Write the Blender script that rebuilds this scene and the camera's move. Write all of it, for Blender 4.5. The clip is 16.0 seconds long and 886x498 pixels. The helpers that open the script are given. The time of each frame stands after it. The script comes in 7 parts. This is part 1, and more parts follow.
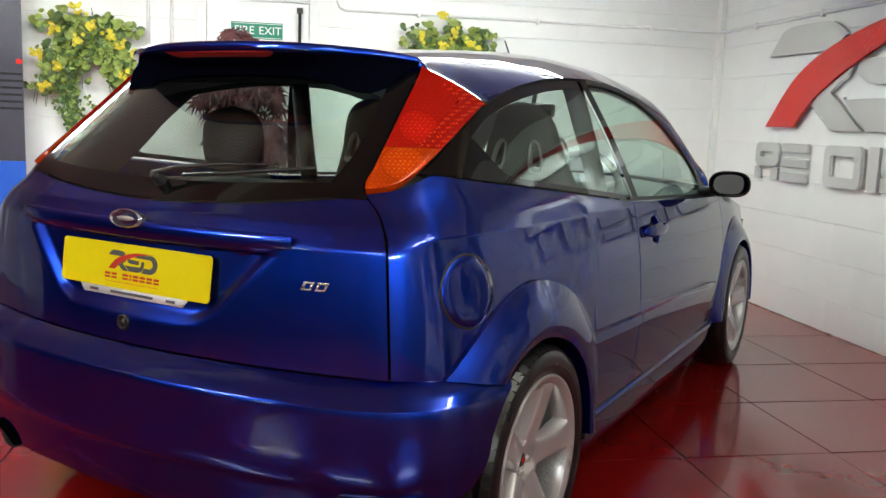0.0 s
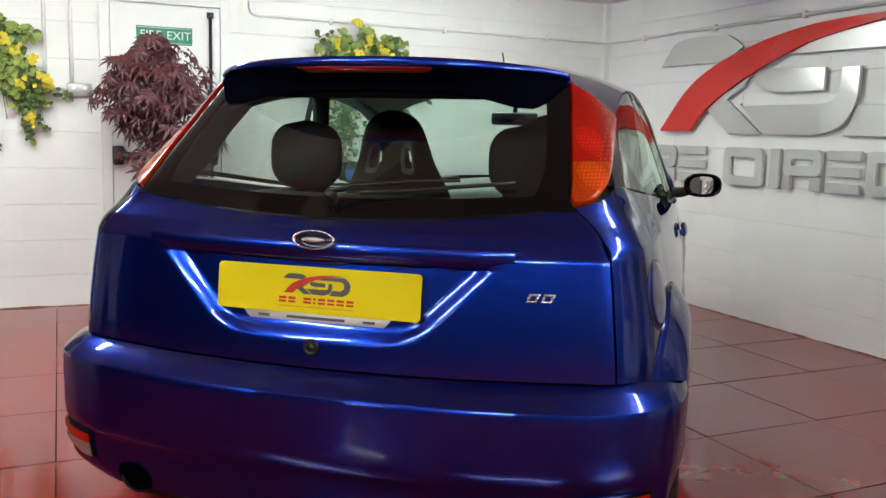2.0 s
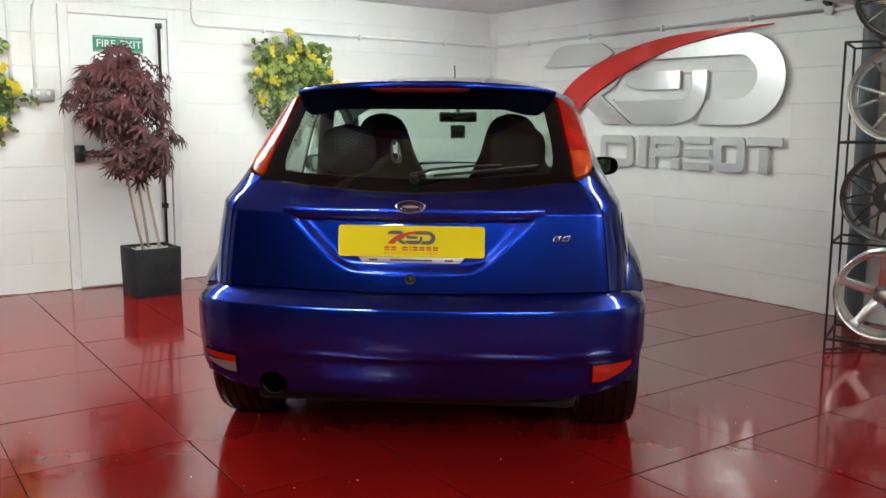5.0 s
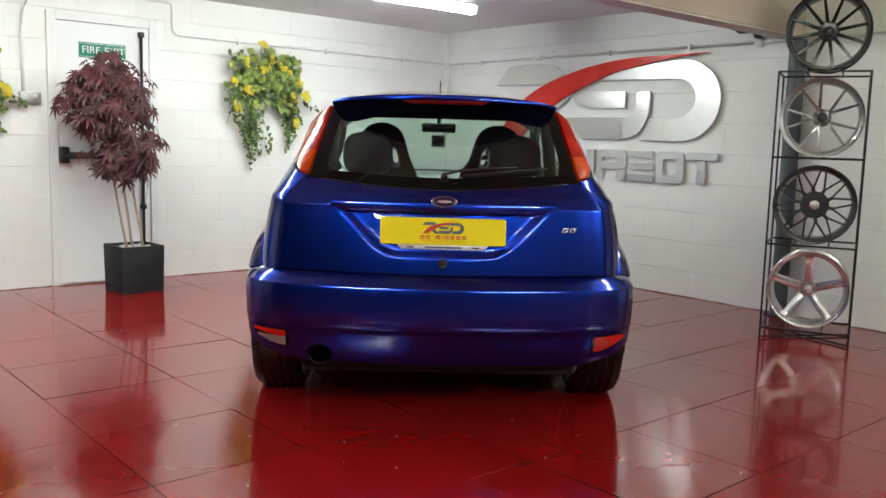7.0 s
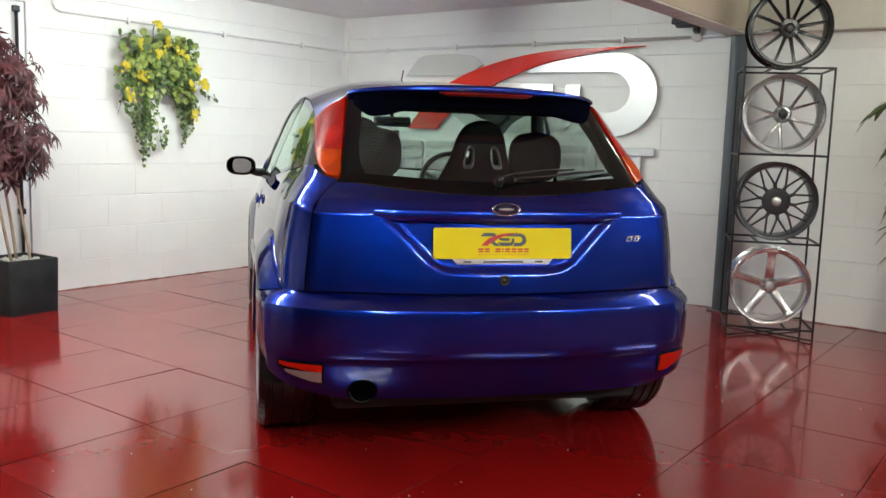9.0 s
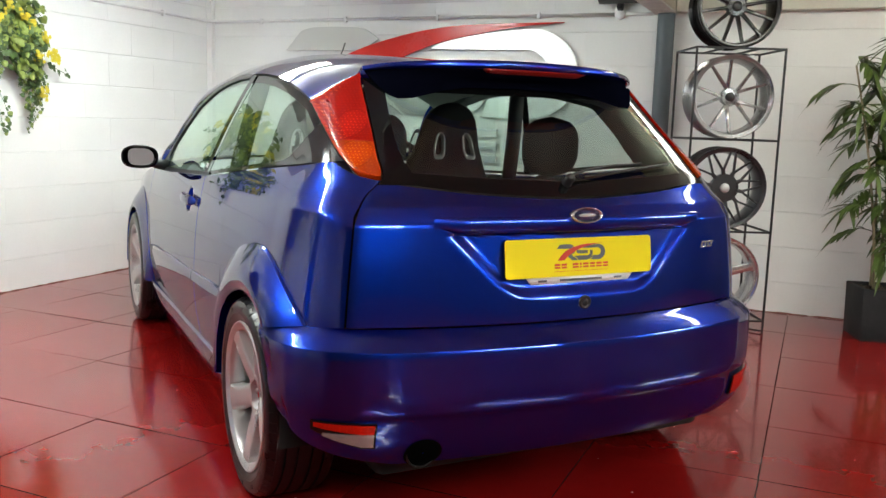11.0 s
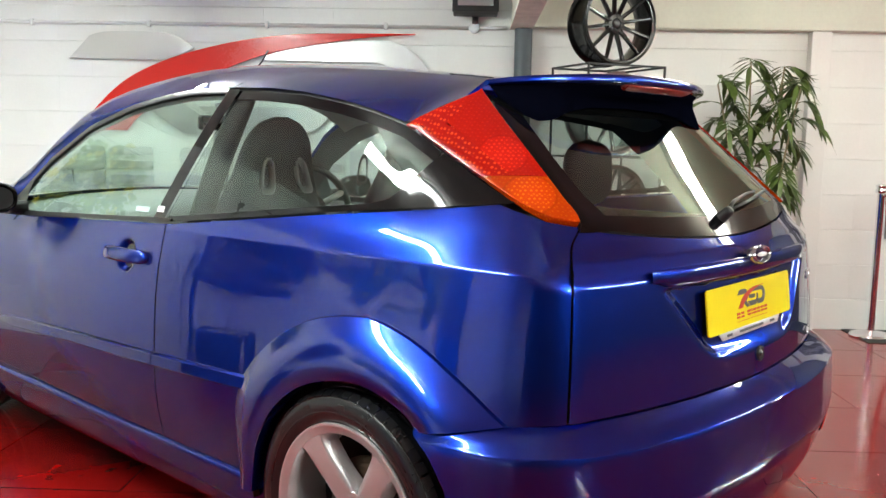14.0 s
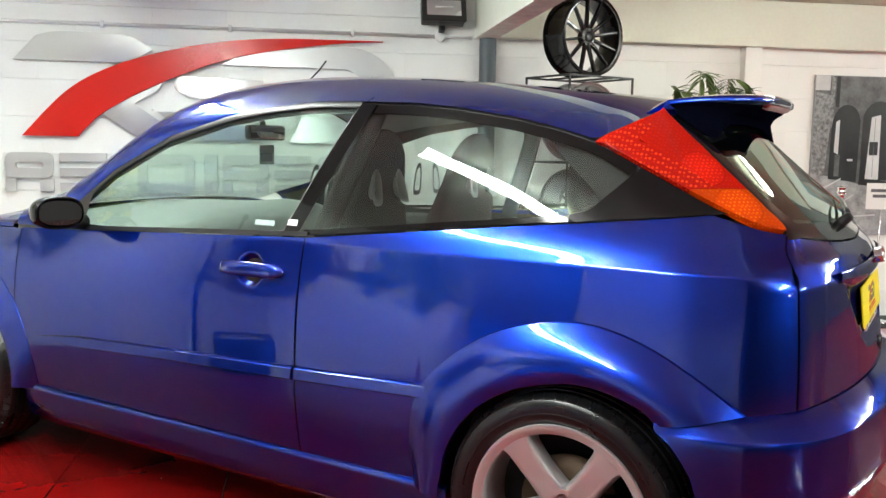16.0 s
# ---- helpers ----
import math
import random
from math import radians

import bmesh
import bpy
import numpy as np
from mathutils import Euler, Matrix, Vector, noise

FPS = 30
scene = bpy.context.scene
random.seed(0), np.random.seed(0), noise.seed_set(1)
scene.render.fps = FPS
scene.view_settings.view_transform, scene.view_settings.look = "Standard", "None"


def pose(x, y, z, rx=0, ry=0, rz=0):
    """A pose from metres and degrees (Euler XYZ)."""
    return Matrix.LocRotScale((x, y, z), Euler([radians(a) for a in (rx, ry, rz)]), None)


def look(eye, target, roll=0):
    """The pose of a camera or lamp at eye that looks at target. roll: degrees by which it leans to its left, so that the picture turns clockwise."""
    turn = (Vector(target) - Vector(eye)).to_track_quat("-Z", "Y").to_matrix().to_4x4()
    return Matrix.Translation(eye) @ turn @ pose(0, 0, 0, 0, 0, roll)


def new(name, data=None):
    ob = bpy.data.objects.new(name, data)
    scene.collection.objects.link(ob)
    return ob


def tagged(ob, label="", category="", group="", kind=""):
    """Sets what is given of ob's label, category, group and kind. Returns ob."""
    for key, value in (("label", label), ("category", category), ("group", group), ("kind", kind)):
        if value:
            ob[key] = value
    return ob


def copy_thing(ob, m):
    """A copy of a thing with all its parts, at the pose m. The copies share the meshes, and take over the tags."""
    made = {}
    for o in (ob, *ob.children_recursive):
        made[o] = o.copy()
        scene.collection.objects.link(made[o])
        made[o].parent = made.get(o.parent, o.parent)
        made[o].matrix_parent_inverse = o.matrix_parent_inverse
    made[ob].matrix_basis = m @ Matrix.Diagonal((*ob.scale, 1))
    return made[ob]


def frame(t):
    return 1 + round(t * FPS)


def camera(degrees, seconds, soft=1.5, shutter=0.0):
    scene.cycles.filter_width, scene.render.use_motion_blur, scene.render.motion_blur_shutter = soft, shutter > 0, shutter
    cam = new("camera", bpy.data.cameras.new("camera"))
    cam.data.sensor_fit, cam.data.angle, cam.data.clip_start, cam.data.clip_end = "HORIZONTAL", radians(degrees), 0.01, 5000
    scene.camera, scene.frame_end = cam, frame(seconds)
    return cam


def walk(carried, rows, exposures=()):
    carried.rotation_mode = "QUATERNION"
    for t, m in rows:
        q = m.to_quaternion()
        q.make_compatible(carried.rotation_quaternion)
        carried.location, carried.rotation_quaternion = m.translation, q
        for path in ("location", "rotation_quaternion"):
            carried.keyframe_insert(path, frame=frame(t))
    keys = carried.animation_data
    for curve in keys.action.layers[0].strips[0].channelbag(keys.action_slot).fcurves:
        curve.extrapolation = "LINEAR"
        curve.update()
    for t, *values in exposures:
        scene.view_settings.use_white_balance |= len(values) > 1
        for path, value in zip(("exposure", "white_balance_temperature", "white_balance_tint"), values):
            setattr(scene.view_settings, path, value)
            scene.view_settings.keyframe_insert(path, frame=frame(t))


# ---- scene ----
# ---- camera and its walk ----
cam = camera(54.41, 16.0, soft=1.5)
PATH = [
    (0, (0.097, 0.297, 1.203), (0.444, 2.246, 0.918), 2.10),
    (0.5, (-0.096, 0.383, 1.185), (0.359, 2.311, 0.908), 2.15),
    (1, (-0.323, 0.503, 1.165), (0.261, 2.396, 0.895), 2.33),
    (1.5, (-0.549, 0.527, 1.188), (0.144, 2.384, 0.918), 1.93),
    (2, (-0.833, 0.518, 1.204), (-0.026, 2.329, 0.940), 1.40),
    (2.5, (-1.065, 0.572, 1.189), (-0.151, 2.332, 0.928), 0.99),
    (3, (-1.271, 0.594, 1.213), (-0.264, 2.300, 0.937), 1.09),
    (3.5, (-1.526, 0.464, 1.242), (-0.437, 2.115, 0.945), 0.70),
    (4, (-1.655, 0.287, 1.239), (-0.541, 1.921, 0.941), 0.46),
    (6.5, (-2.439, -0.347, 1.229), (-1.217, 1.218, 0.987), 1.14),
    (7, (-2.606, -0.197, 1.200), (-1.305, 1.302, 0.951), 1.62),
    (7.5, (-2.687, 0.003, 1.179), (-1.322, 1.443, 0.925), 1.96),
    (8, (-2.766, 0.263, 1.201), (-1.334, 1.634, 0.942), 1.99),
    (8.5, (-2.857, 0.518, 1.217), (-1.348, 1.806, 0.958), 1.88),
    (9, (-2.896, 0.813, 1.203), (-1.303, 1.995, 0.945), 1.80),
    (11.5, (-2.720, 2.092, 1.212), (-0.856, 2.753, 0.912), 1.80),
    (12, (-2.666, 2.309, 1.235), (-0.759, 2.834, 0.938), 1.69),
    (12.5, (-2.494, 2.508, 1.204), (-0.553, 2.905, 0.936), 1.16),
    (13, (-2.451, 2.735, 1.227), (-0.487, 3.013, 0.967), 0.96),
    (13.5, (-2.480, 2.983, 1.231), (-0.502, 3.140, 0.981), 0.98),
    (14, (-2.487, 3.198, 1.215), (-0.502, 3.264, 0.973), 0.99),
    (14.5, (-2.463, 3.445, 1.214), (-0.478, 3.411, 0.969), 1.23),
    (15, (-2.501, 3.689, 1.219), (-0.520, 3.559, 0.981), 1.05),
    (15.5, (-2.563, 3.908, 1.235), (-0.589, 3.685, 0.999), 1.09),
    (16, (-2.541, 4.101, 1.237), (-0.579, 3.791, 1.003), 0.93),
]
EXPOSURES = [(0.0, 1.02), (1.0, 0.90), (3.5, 0.86), (7.0, 0.87), (9.0, 1.00), (12.5, 1.36), (13.5, 1.49), (15.0, 1.58), (16.0, 1.54)]
walk(cam, [(t, look(eye, target, roll)) for t, eye, target, roll in PATH], EXPOSURES)

# ---- plan of the showroom, in metres ----
EAST, NORTH, WEST, SOUTH = 3.40, 6.74, -5.2, -4.4
FAR_WEST, RETURN_Y = -9.5, 4.4
CEIL, BEAM_Z = 2.31, 1.99
CAR = pose(0.1025, 2.9461, 0, 0, 0, -39.69)

# ---- world ----
world = bpy.data.worlds.new("world")
scene.world = world
world.use_nodes = True
world.node_tree.nodes["Background"].inputs[0].default_value = (0.6, 0.65, 0.7, 1)
world.node_tree.nodes["Background"].inputs[1].default_value = 0.05
TUBE_POWER = 48.0


# ---- materials ----
def surf(name, colour, rough=0.5, metal=0.0, var=0.08, scale=3.0, fine=60.0, bump=0.0, coat=0.0, rough_var=0.06, rand=0.0, spec=0.5, coat_rough=0.03):
    m = bpy.data.materials.new(name)
    m.use_nodes = True
    nt = m.node_tree
    b = nt.nodes["Principled BSDF"]
    co = nt.nodes.new("ShaderNodeTexCoord")
    info = nt.nodes.new("ShaderNodeObjectInfo")
    add = nt.nodes.new("ShaderNodeVectorMath")
    add.operation = "MULTIPLY_ADD"
    nt.links.new(info.outputs["Random"], add.inputs[0])
    add.inputs[1].default_value = (37.0, 19.0, 53.0)
    nt.links.new(co.outputs["Object"], add.inputs[2])
    big, small = nt.nodes.new("ShaderNodeTexNoise"), nt.nodes.new("ShaderNodeTexNoise")
    for n, s, d in ((big, scale, 3), (small, fine, 4)):
        n.inputs["Scale"].default_value = s
        n.inputs["Detail"].default_value = d
        nt.links.new(add.outputs[0], n.inputs["Vector"])
    mix = nt.nodes.new("ShaderNodeMath")
    mix.operation = "MULTIPLY_ADD"
    nt.links.new(small.outputs["Fac"], mix.inputs[0])
    mix.inputs[1].default_value = 0.4
    nt.links.new(big.outputs["Fac"], mix.inputs[2])
    rnd = nt.nodes.new("ShaderNodeMath")
    rnd.operation = "MULTIPLY_ADD"
    nt.links.new(info.outputs["Random"], rnd.inputs[0])
    rnd.inputs[1].default_value = rand
    nt.links.new(mix.outputs[0], rnd.inputs[2])
    ramp = nt.nodes.new("ShaderNodeValToRGB")
    ramp.color_ramp.elements[0].position, ramp.color_ramp.elements[1].position = 0.35, 1.05
    ramp.color_ramp.elements[0].color = (*[c * (1 - var) for c in colour], 1)
    ramp.color_ramp.elements[1].color = (*[min(1, c * (1 + var)) for c in colour], 1)
    nt.links.new(rnd.outputs[0], ramp.inputs[0])
    nt.links.new(ramp.outputs[0], b.inputs["Base Color"])
    rr = nt.nodes.new("ShaderNodeMapRange")
    nt.links.new(rnd.outputs[0] if rand > 0.1 else mix.outputs[0], rr.inputs[0])
    rr.inputs[1].default_value, rr.inputs[2].default_value = 0.35, 1.05
    rr.inputs[3].default_value, rr.inputs[4].default_value = max(0.0, rough - rough_var), min(1.0, rough + rough_var)
    nt.links.new(rr.outputs[0], b.inputs["Roughness"])
    b.inputs["Metallic"].default_value = metal
    b.inputs["Coat Weight"].default_value = coat
    b.inputs["Coat Roughness"].default_value = coat_rough
    b.inputs["Specular IOR Level"].default_value = spec
    if bump:
        bp = nt.nodes.new("ShaderNodeBump")
        bp.inputs["Strength"].default_value = min(1.0, bump * 20)
        bp.inputs["Distance"].default_value = bump * 0.1
        nt.links.new(mix.outputs[0], bp.inputs["Height"])
        nt.links.new(bp.outputs[0], b.inputs["Normal"])
    return m


def glass(name, tint, gloss=1.0):
    """Thin pane: tinted see-through with faintly green mirror gloss by Fresnel."""
    m = bpy.data.materials.new(name)
    m.use_nodes = True
    nt = m.node_tree
    nt.nodes.remove(nt.nodes["Principled BSDF"])
    tr, gl, lw, pw, mx = (nt.nodes.new(k) for k in ("ShaderNodeBsdfTransparent", "ShaderNodeBsdfGlossy", "ShaderNodeLayerWeight", "ShaderNodeMath", "ShaderNodeMixShader"))
    ma = nt.nodes.new("ShaderNodeMath")
    tr.inputs[0].default_value = (*tint, 1)
    gl.inputs["Color"].default_value = (0.84 * gloss, 0.98 * gloss, 0.88 * gloss, 1)
    gl.inputs["Roughness"].default_value = 0.01
    lw.inputs["Blend"].default_value = 0.5
    pw.operation, ma.operation = "POWER", "MULTIPLY_ADD"
    pw.inputs[1].default_value = 4.2
    ma.inputs[1].default_value, ma.inputs[2].default_value = 0.88, 0.078
    nt.links.new(lw.outputs["Facing"], pw.inputs[0])
    nt.links.new(pw.outputs[0], ma.inputs[0])
    nt.links.new(ma.outputs[0], mx.inputs[0])
    nt.links.new(tr.outputs[0], mx.inputs[1])
    nt.links.new(gl.outputs[0], mx.inputs[2])
    nt.links.new(mx.outputs[0], nt.nodes["Material Output"].inputs[0])
    return m


def glow(name, colour, strength):
    m = bpy.data.materials.new(name)
    m.use_nodes = True
    b = m.node_tree.nodes["Principled BSDF"]
    b.inputs["Base Color"].default_value = (*colour, 1)
    b.inputs["Emission Color"].default_value = (*colour, 1)
    b.inputs["Emission Strength"].default_value = strength
    return m


def paint_blue():
    """Metallic blue lacquer: a blue flake layer under a clear coat whose gloss follows Fresnel."""
    m = bpy.data.materials.new("metallic_blue_paint")
    m.use_nodes = True
    nt = m.node_tree
    nt.nodes.remove(nt.nodes["Principled BSDF"])
    dif, flake, coat = (nt.nodes.new(k) for k in ("ShaderNodeBsdfDiffuse", "ShaderNodeBsdfGlossy", "ShaderNodeBsdfGlossy"))
    mix, top, fr, pw = nt.nodes.new("ShaderNodeMixShader"), nt.nodes.new("ShaderNodeMixShader"), nt.nodes.new("ShaderNodeMath"), nt.nodes.new("ShaderNodeMath")
    co, n, ramp = nt.nodes.new("ShaderNodeTexCoord"), nt.nodes.new("ShaderNodeTexNoise"), nt.nodes.new("ShaderNodeValToRGB")
    n.inputs["Scale"].default_value = 1100.0
    n.inputs["Detail"].default_value = 2.0
    ramp.color_ramp.elements[0].position, ramp.color_ramp.elements[1].position = 0.3, 0.75
    ramp.color_ramp.elements[0].color, ramp.color_ramp.elements[1].color = (0.0015, 0.027, 0.36, 1), (0.004, 0.060, 0.68, 1)
    nt.links.new(co.outputs["Object"], n.inputs["Vector"])
    nt.links.new(n.outputs["Fac"], ramp.inputs[0])
    nt.links.new(ramp.outputs[0], flake.inputs["Color"])
    dif.inputs["Color"].default_value = (0.0006, 0.0018, 0.045, 1)
    flake.inputs["Roughness"].default_value = 0.28
    coat.inputs["Color"].default_value = (1, 1, 1, 1)
    coat.inputs["Roughness"].default_value = 0.006
    lw, flop = nt.nodes.new("ShaderNodeLayerWeight"), nt.nodes.new("ShaderNodeMath")
    lw.inputs["Blend"].default_value = 0.5
    flop.operation, fr.operation, pw.operation = "MULTIPLY_ADD", "MULTIPLY_ADD", "POWER"
    pw.inputs[1].default_value = 5.0
    fr.inputs[1].default_value, fr.inputs[2].default_value = 0.935, 0.052
    nt.links.new(lw.outputs["Facing"], pw.inputs[0])
    nt.links.new(pw.outputs[0], fr.inputs[0])
    flop.inputs[1].default_value, flop.inputs[2].default_value = -1.15, 0.95
    flop.use_clamp = True
    nt.links.new(lw.outputs["Facing"], flop.inputs[0])
    nt.links.new(flop.outputs[0], mix.inputs[0])
    for a, b in ((dif.outputs[0], mix.inputs[1]), (flake.outputs[0], mix.inputs[2]), (fr.outputs[0], top.inputs[0]), (mix.outputs[0], top.inputs[1]), (coat.outputs[0], top.inputs[2]), (top.outputs[0], nt.nodes["Material Output"].inputs[0])):
        nt.links.new(a, b)
    return m


def lens_glass(name, colour, alpha_rough=0.12, cells=55.0, centre=None, bowl=None):
    """Moulded plastic lamp lens with a honeycomb relief behind it."""
    m = surf(name, colour, alpha_rough, 0.0, 0.12, 9.0, 120.0, 0.0, 0.30, 0.04, spec=0.10, coat_rough=0.015)
    nt = m.node_tree
    b = nt.nodes["Principled BSDF"]
    co = nt.nodes.new("ShaderNodeTexCoord")
    v = nt.nodes.new("ShaderNodeTexVoronoi")
    v.inputs["Scale"].default_value = cells
    v.inputs["Randomness"].default_value = 0.15
    nt.links.new(co.outputs["Object"], v.inputs["Vector"])
    bp = nt.nodes.new("ShaderNodeBump")
    bp.inputs["Strength"].default_value = 0.22
    bp.inputs["Distance"].default_value = 0.003
    nt.links.new(v.outputs["Distance"], bp.inputs["Height"])
    nt.links.new(bp.outputs[0], b.inputs["Normal"])
    if centre:
        cr = nt.nodes.new("ShaderNodeValToRGB")
        cr.color_ramp.elements[0].position, cr.color_ramp.elements[1].position = 0.22, 0.42
        cr.color_ramp.elements[0].color, cr.color_ramp.elements[1].color = (*centre, 1), (*colour, 1)
        nt.links.new(v.outputs["Distance"], cr.inputs[0])
        top = cr.outputs[0]
        if bowl:
            # a round reflector bowl behind the lens, the same on both sides of the car
            ab, df, rim, mx = (nt.nodes.new(k) for k in ("ShaderNodeVectorMath", "ShaderNodeVectorMath", "ShaderNodeValToRGB", "ShaderNodeMix"))
            ab.operation, df.operation = "ABSOLUTE", "DISTANCE"
            nt.links.new(co.outputs["Object"], ab.inputs[0])
            nt.links.new(ab.outputs[0], df.inputs[0])
            df.inputs[1].default_value = bowl[:3]
            rel = nt.nodes.new("ShaderNodeMath")
            rel.operation = "DIVIDE"
            nt.links.new(df.outputs["Value"], rel.inputs[0])
            rel.inputs[1].default_value = bowl[3] * 1.25
            e = rim.color_ramp.elements
            e[0].position, e[0].color = 0.0, (1, 1, 1, 1)
            e[1].position, e[1].color = 1.0, (0.20, 0.20, 0.20, 1)
            for at, k in ((0.45, 0.75), (0.74, 0.55), (0.80, 0.05), (0.86, 0.28)):
                q = e.new(at)
                q.color = (k, k, k, 1)
            nt.links.new(rel.outputs[0], rim.inputs[0])
            mx.data_type = "RGBA"
            mx.inputs[6].default_value = (*[c * 0.55 for c in colour], 1)
            nt.links.new(rim.outputs[0], mx.inputs[0])
            nt.links.new(top, mx.inputs[7])
            top = mx.outputs[2]
        nt.links.new(top, b.inputs["Base Color"])
    return m


BLUE = paint_blue()
WALL = surf("white_painted_block", (0.80, 0.80, 0.77), 0.55, 0, 0.05, 2.0, 70.0, 0.010, rand=0.03)
SHUT_GAP = surf("matt_black_gap", (0.0015, 0.0015, 0.0015), 0.9, 0, 0.2, 8.0, 200.0, spec=0.0)
MORTAR = surf("white_painted_joint", (0.79, 0.79, 0.76), 0.7, 0, 0.06, 4.0, 90.0, 0.01)
CREAM = surf("cream_painted_plaster", (0.68, 0.69, 0.59), 0.6, 0, 0.10, 1.5, 40.0, 0.015)
CREAM_SHADED = surf("shade_toned_plaster", (0.52, 0.45, 0.35), 0.65, 0, 0.12, 1.5, 40.0, 0.015)
CEILING = surf("white_ceiling_paint", (0.78, 0.77, 0.74), 0.7, 0, 0.06, 1.5, 50.0, 0.01)
FLOOR = surf("red_floor_paint", (0.215, 0.005, 0.0045), 0.12, 0, 0.12, 1.1, 14.0, 0.0, 0.2, 0.065, rand=0.18, spec=0.45, coat_rough=0.04)
GAP = surf("dark_floor_joint", (0.012, 0.003, 0.003), 0.8, spec=0.1)
BLACK = surf("black_plastic", (0.012, 0.012, 0.013), 0.38, 0, 0.15, 8.0, 200.0, 0.004)
GLOSSBLACK = surf("gloss_black_plastic", (0.004, 0.004, 0.004), 0.06, 0, 0.1, 4.0, 80.0, coat=0.0, spec=0.30)
SEAT = surf("dark_seat_cloth", (0.022, 0.020, 0.021), 0.85, 0, 0.2, 12.0, 400.0, 0.01)
TRIM = surf("grey_cabin_trim", (0.045, 0.046, 0.048), 0.75, 0, 0.12, 6.0, 200.0, 0.006)
HEADLINER = surf("pale_headliner", (0.34, 0.34, 0.33), 0.9, 0, 0.06, 5.0, 200.0, 0.004)
RUBBER = surf("tyre_rubber", (0.005, 0.005, 0.006), 0.30, 0, 0.25, 6.0, 90.0, 0.006, spec=0.45)
SIDEWALL = surf("unseen_wall_grey", (0.50, 0.50, 0.49), 0.6, 0, 0.10, 1.5, 40.0, 0.01)
FARWALL = surf("unseen_wall_dark", (0.07, 0.07, 0.07), 0.6, 0, 0.12, 1.5, 40.0, 0.01)
ALLOY = surf("silver_alloy_paint", (0.50, 0.49, 0.49), 0.30, 0.6, 0.06, 4.0, 300.0, coat=0.25)
CHROME = surf("chrome", (0.80, 0.80, 0.82), 0.08, 1.0, 0.04, 6.0, 60.0)
STEEL = surf("brushed_steel", (0.60, 0.60, 0.59), 0.40, 0.90, 0.06, 1.6, 120.0, 0.0, rough_var=0.08)
YELLOW = surf("yellow_plate", (0.86, 0.70, 0.002), 0.42, 0, 0.03, 6.0, 120.0, spec=0.25)
INK = surf("grey_print", (0.10, 0.10, 0.11), 0.4)
REDINK = surf("red_print", (0.60, 0.035, 0.02), 0.4)
WHITE = surf("white_plastic", (0.78, 0.78, 0.76), 0.4, 0, 0.04)
LENS_RED = lens_glass("red_lamp_lens", (0.60, 0.011, 0.004), cells=120.0, centre=(1.0, 0.040, 0.010), bowl=(0.60, 0.255, 1.198, 0.058))
LENS_ORANGE = lens_glass("orange_lamp_lens", (0.72, 0.060, 0.002), cells=120.0, centre=(1.0, 0.20, 0.006), bowl=(0.615, 0.345, 1.098, 0.060))
LENS_AMBER = lens_glass("amber_red_lamp_lens", (0.36, 0.007, 0.004), cells=92.0, centre=(0.78, 0.055, 0.009))
LENS_DULL = surf("dull_red_lens", (0.26, 0.008, 0.008), 0.3, 0, 0.1, coat=0.3)
LENS_CLEAR = lens_glass("clear_lamp_lens", (0.20, 0.13, 0.125), cells=90.0)
REDGLOSS = surf("red_sign_paint", (0.60, 0.014, 0.008), 0.25, 0, 0.05, 2.0, 60.0, coat=0.1, spec=0.35)
GREENSIGN = surf("green_sign_plastic", (0.01, 0.22, 0.13), 0.4, 0, 0.05)
POTGREY = surf("slate_planter", (0.015, 0.015, 0.016), 0.65, 0, 0.6, 9.0, 40.0, 0.05, spec=0.25)
GRAVEL = surf("pale_pebbles", (0.42, 0.40, 0.36), 0.8, 0, 0.35, 20.0, 90.0, 0.03)
SOIL = surf("dark_soil", (0.05, 0.035, 0.025), 0.9, 0, 0.3, 20.0, 90.0, 0.03)
STEM = surf("pale_stem", (0.36, 0.27, 0.19), 0.7, 0, 0.25, 14.0, 80.0, 0.01)
CANE = surf("bamboo_cane", (0.26, 0.22, 0.13), 0.6, 0, 0.25, 14.0, 80.0, 0.01)
MAROON = surf("maroon_leaf", (0.055, 0.0065, 0.009), 0.5, 0, 0.75, 8.0, 60.0)
GREENLEAF = surf("green_leaf", (0.060, 0.105, 0.028), 0.5, 0, 0.40, 6.0, 60.0)
PALELEAF = surf("yellow_green_leaf", (0.22, 0.28, 0.06), 0.5, 0, 0.40, 6.0, 60.0)
DARKLEAF = surf("dark_bamboo_leaf", (0.066, 0.105, 0.020), 0.42, 0, 0.65, 7.0, 60.0)
BLOSSOM = surf("yellow_blossom", (0.60, 0.49, 0.03), 0.6, 0, 0.15, 10.0, 60.0)
GREYPOLE = surf("grey_steel_paint", (0.085, 0.10, 0.11), 0.5, 0.2, 0.12, 3.0, 50.0, 0.004)
BLACKRACK = surf("black_steel_paint", (0.010, 0.010, 0.011), 0.45, 0.2, 0.1)
RUBBERMAT = surf("dark_carpet", (0.020, 0.024, 0.022), 0.95, 0, 0.2, 8.0, 300.0, 0.01)
ROPE = surf("red_rope", (0.50, 0.015, 0.015), 0.7, 0, 0.15)
BANNERBLUE = surf("blue_banner_print", (0.01, 0.10, 0.55), 0.4, 0, 0.06)
BANNERDARK = surf("dark_banner_print", (0.035, 0.03, 0.05), 0.4, 0, 0.25, 5.0, 30.0)
PHOTO_LIGHT = surf("grey_photo_print", (0.30, 0.30, 0.30), 0.35, 0, 0.45, 9.0, 45.0)
PHOTO_MID = surf("mid_photo_print", (0.10, 0.10, 0.10), 0.35, 0, 0.7, 12.0, 50.0)
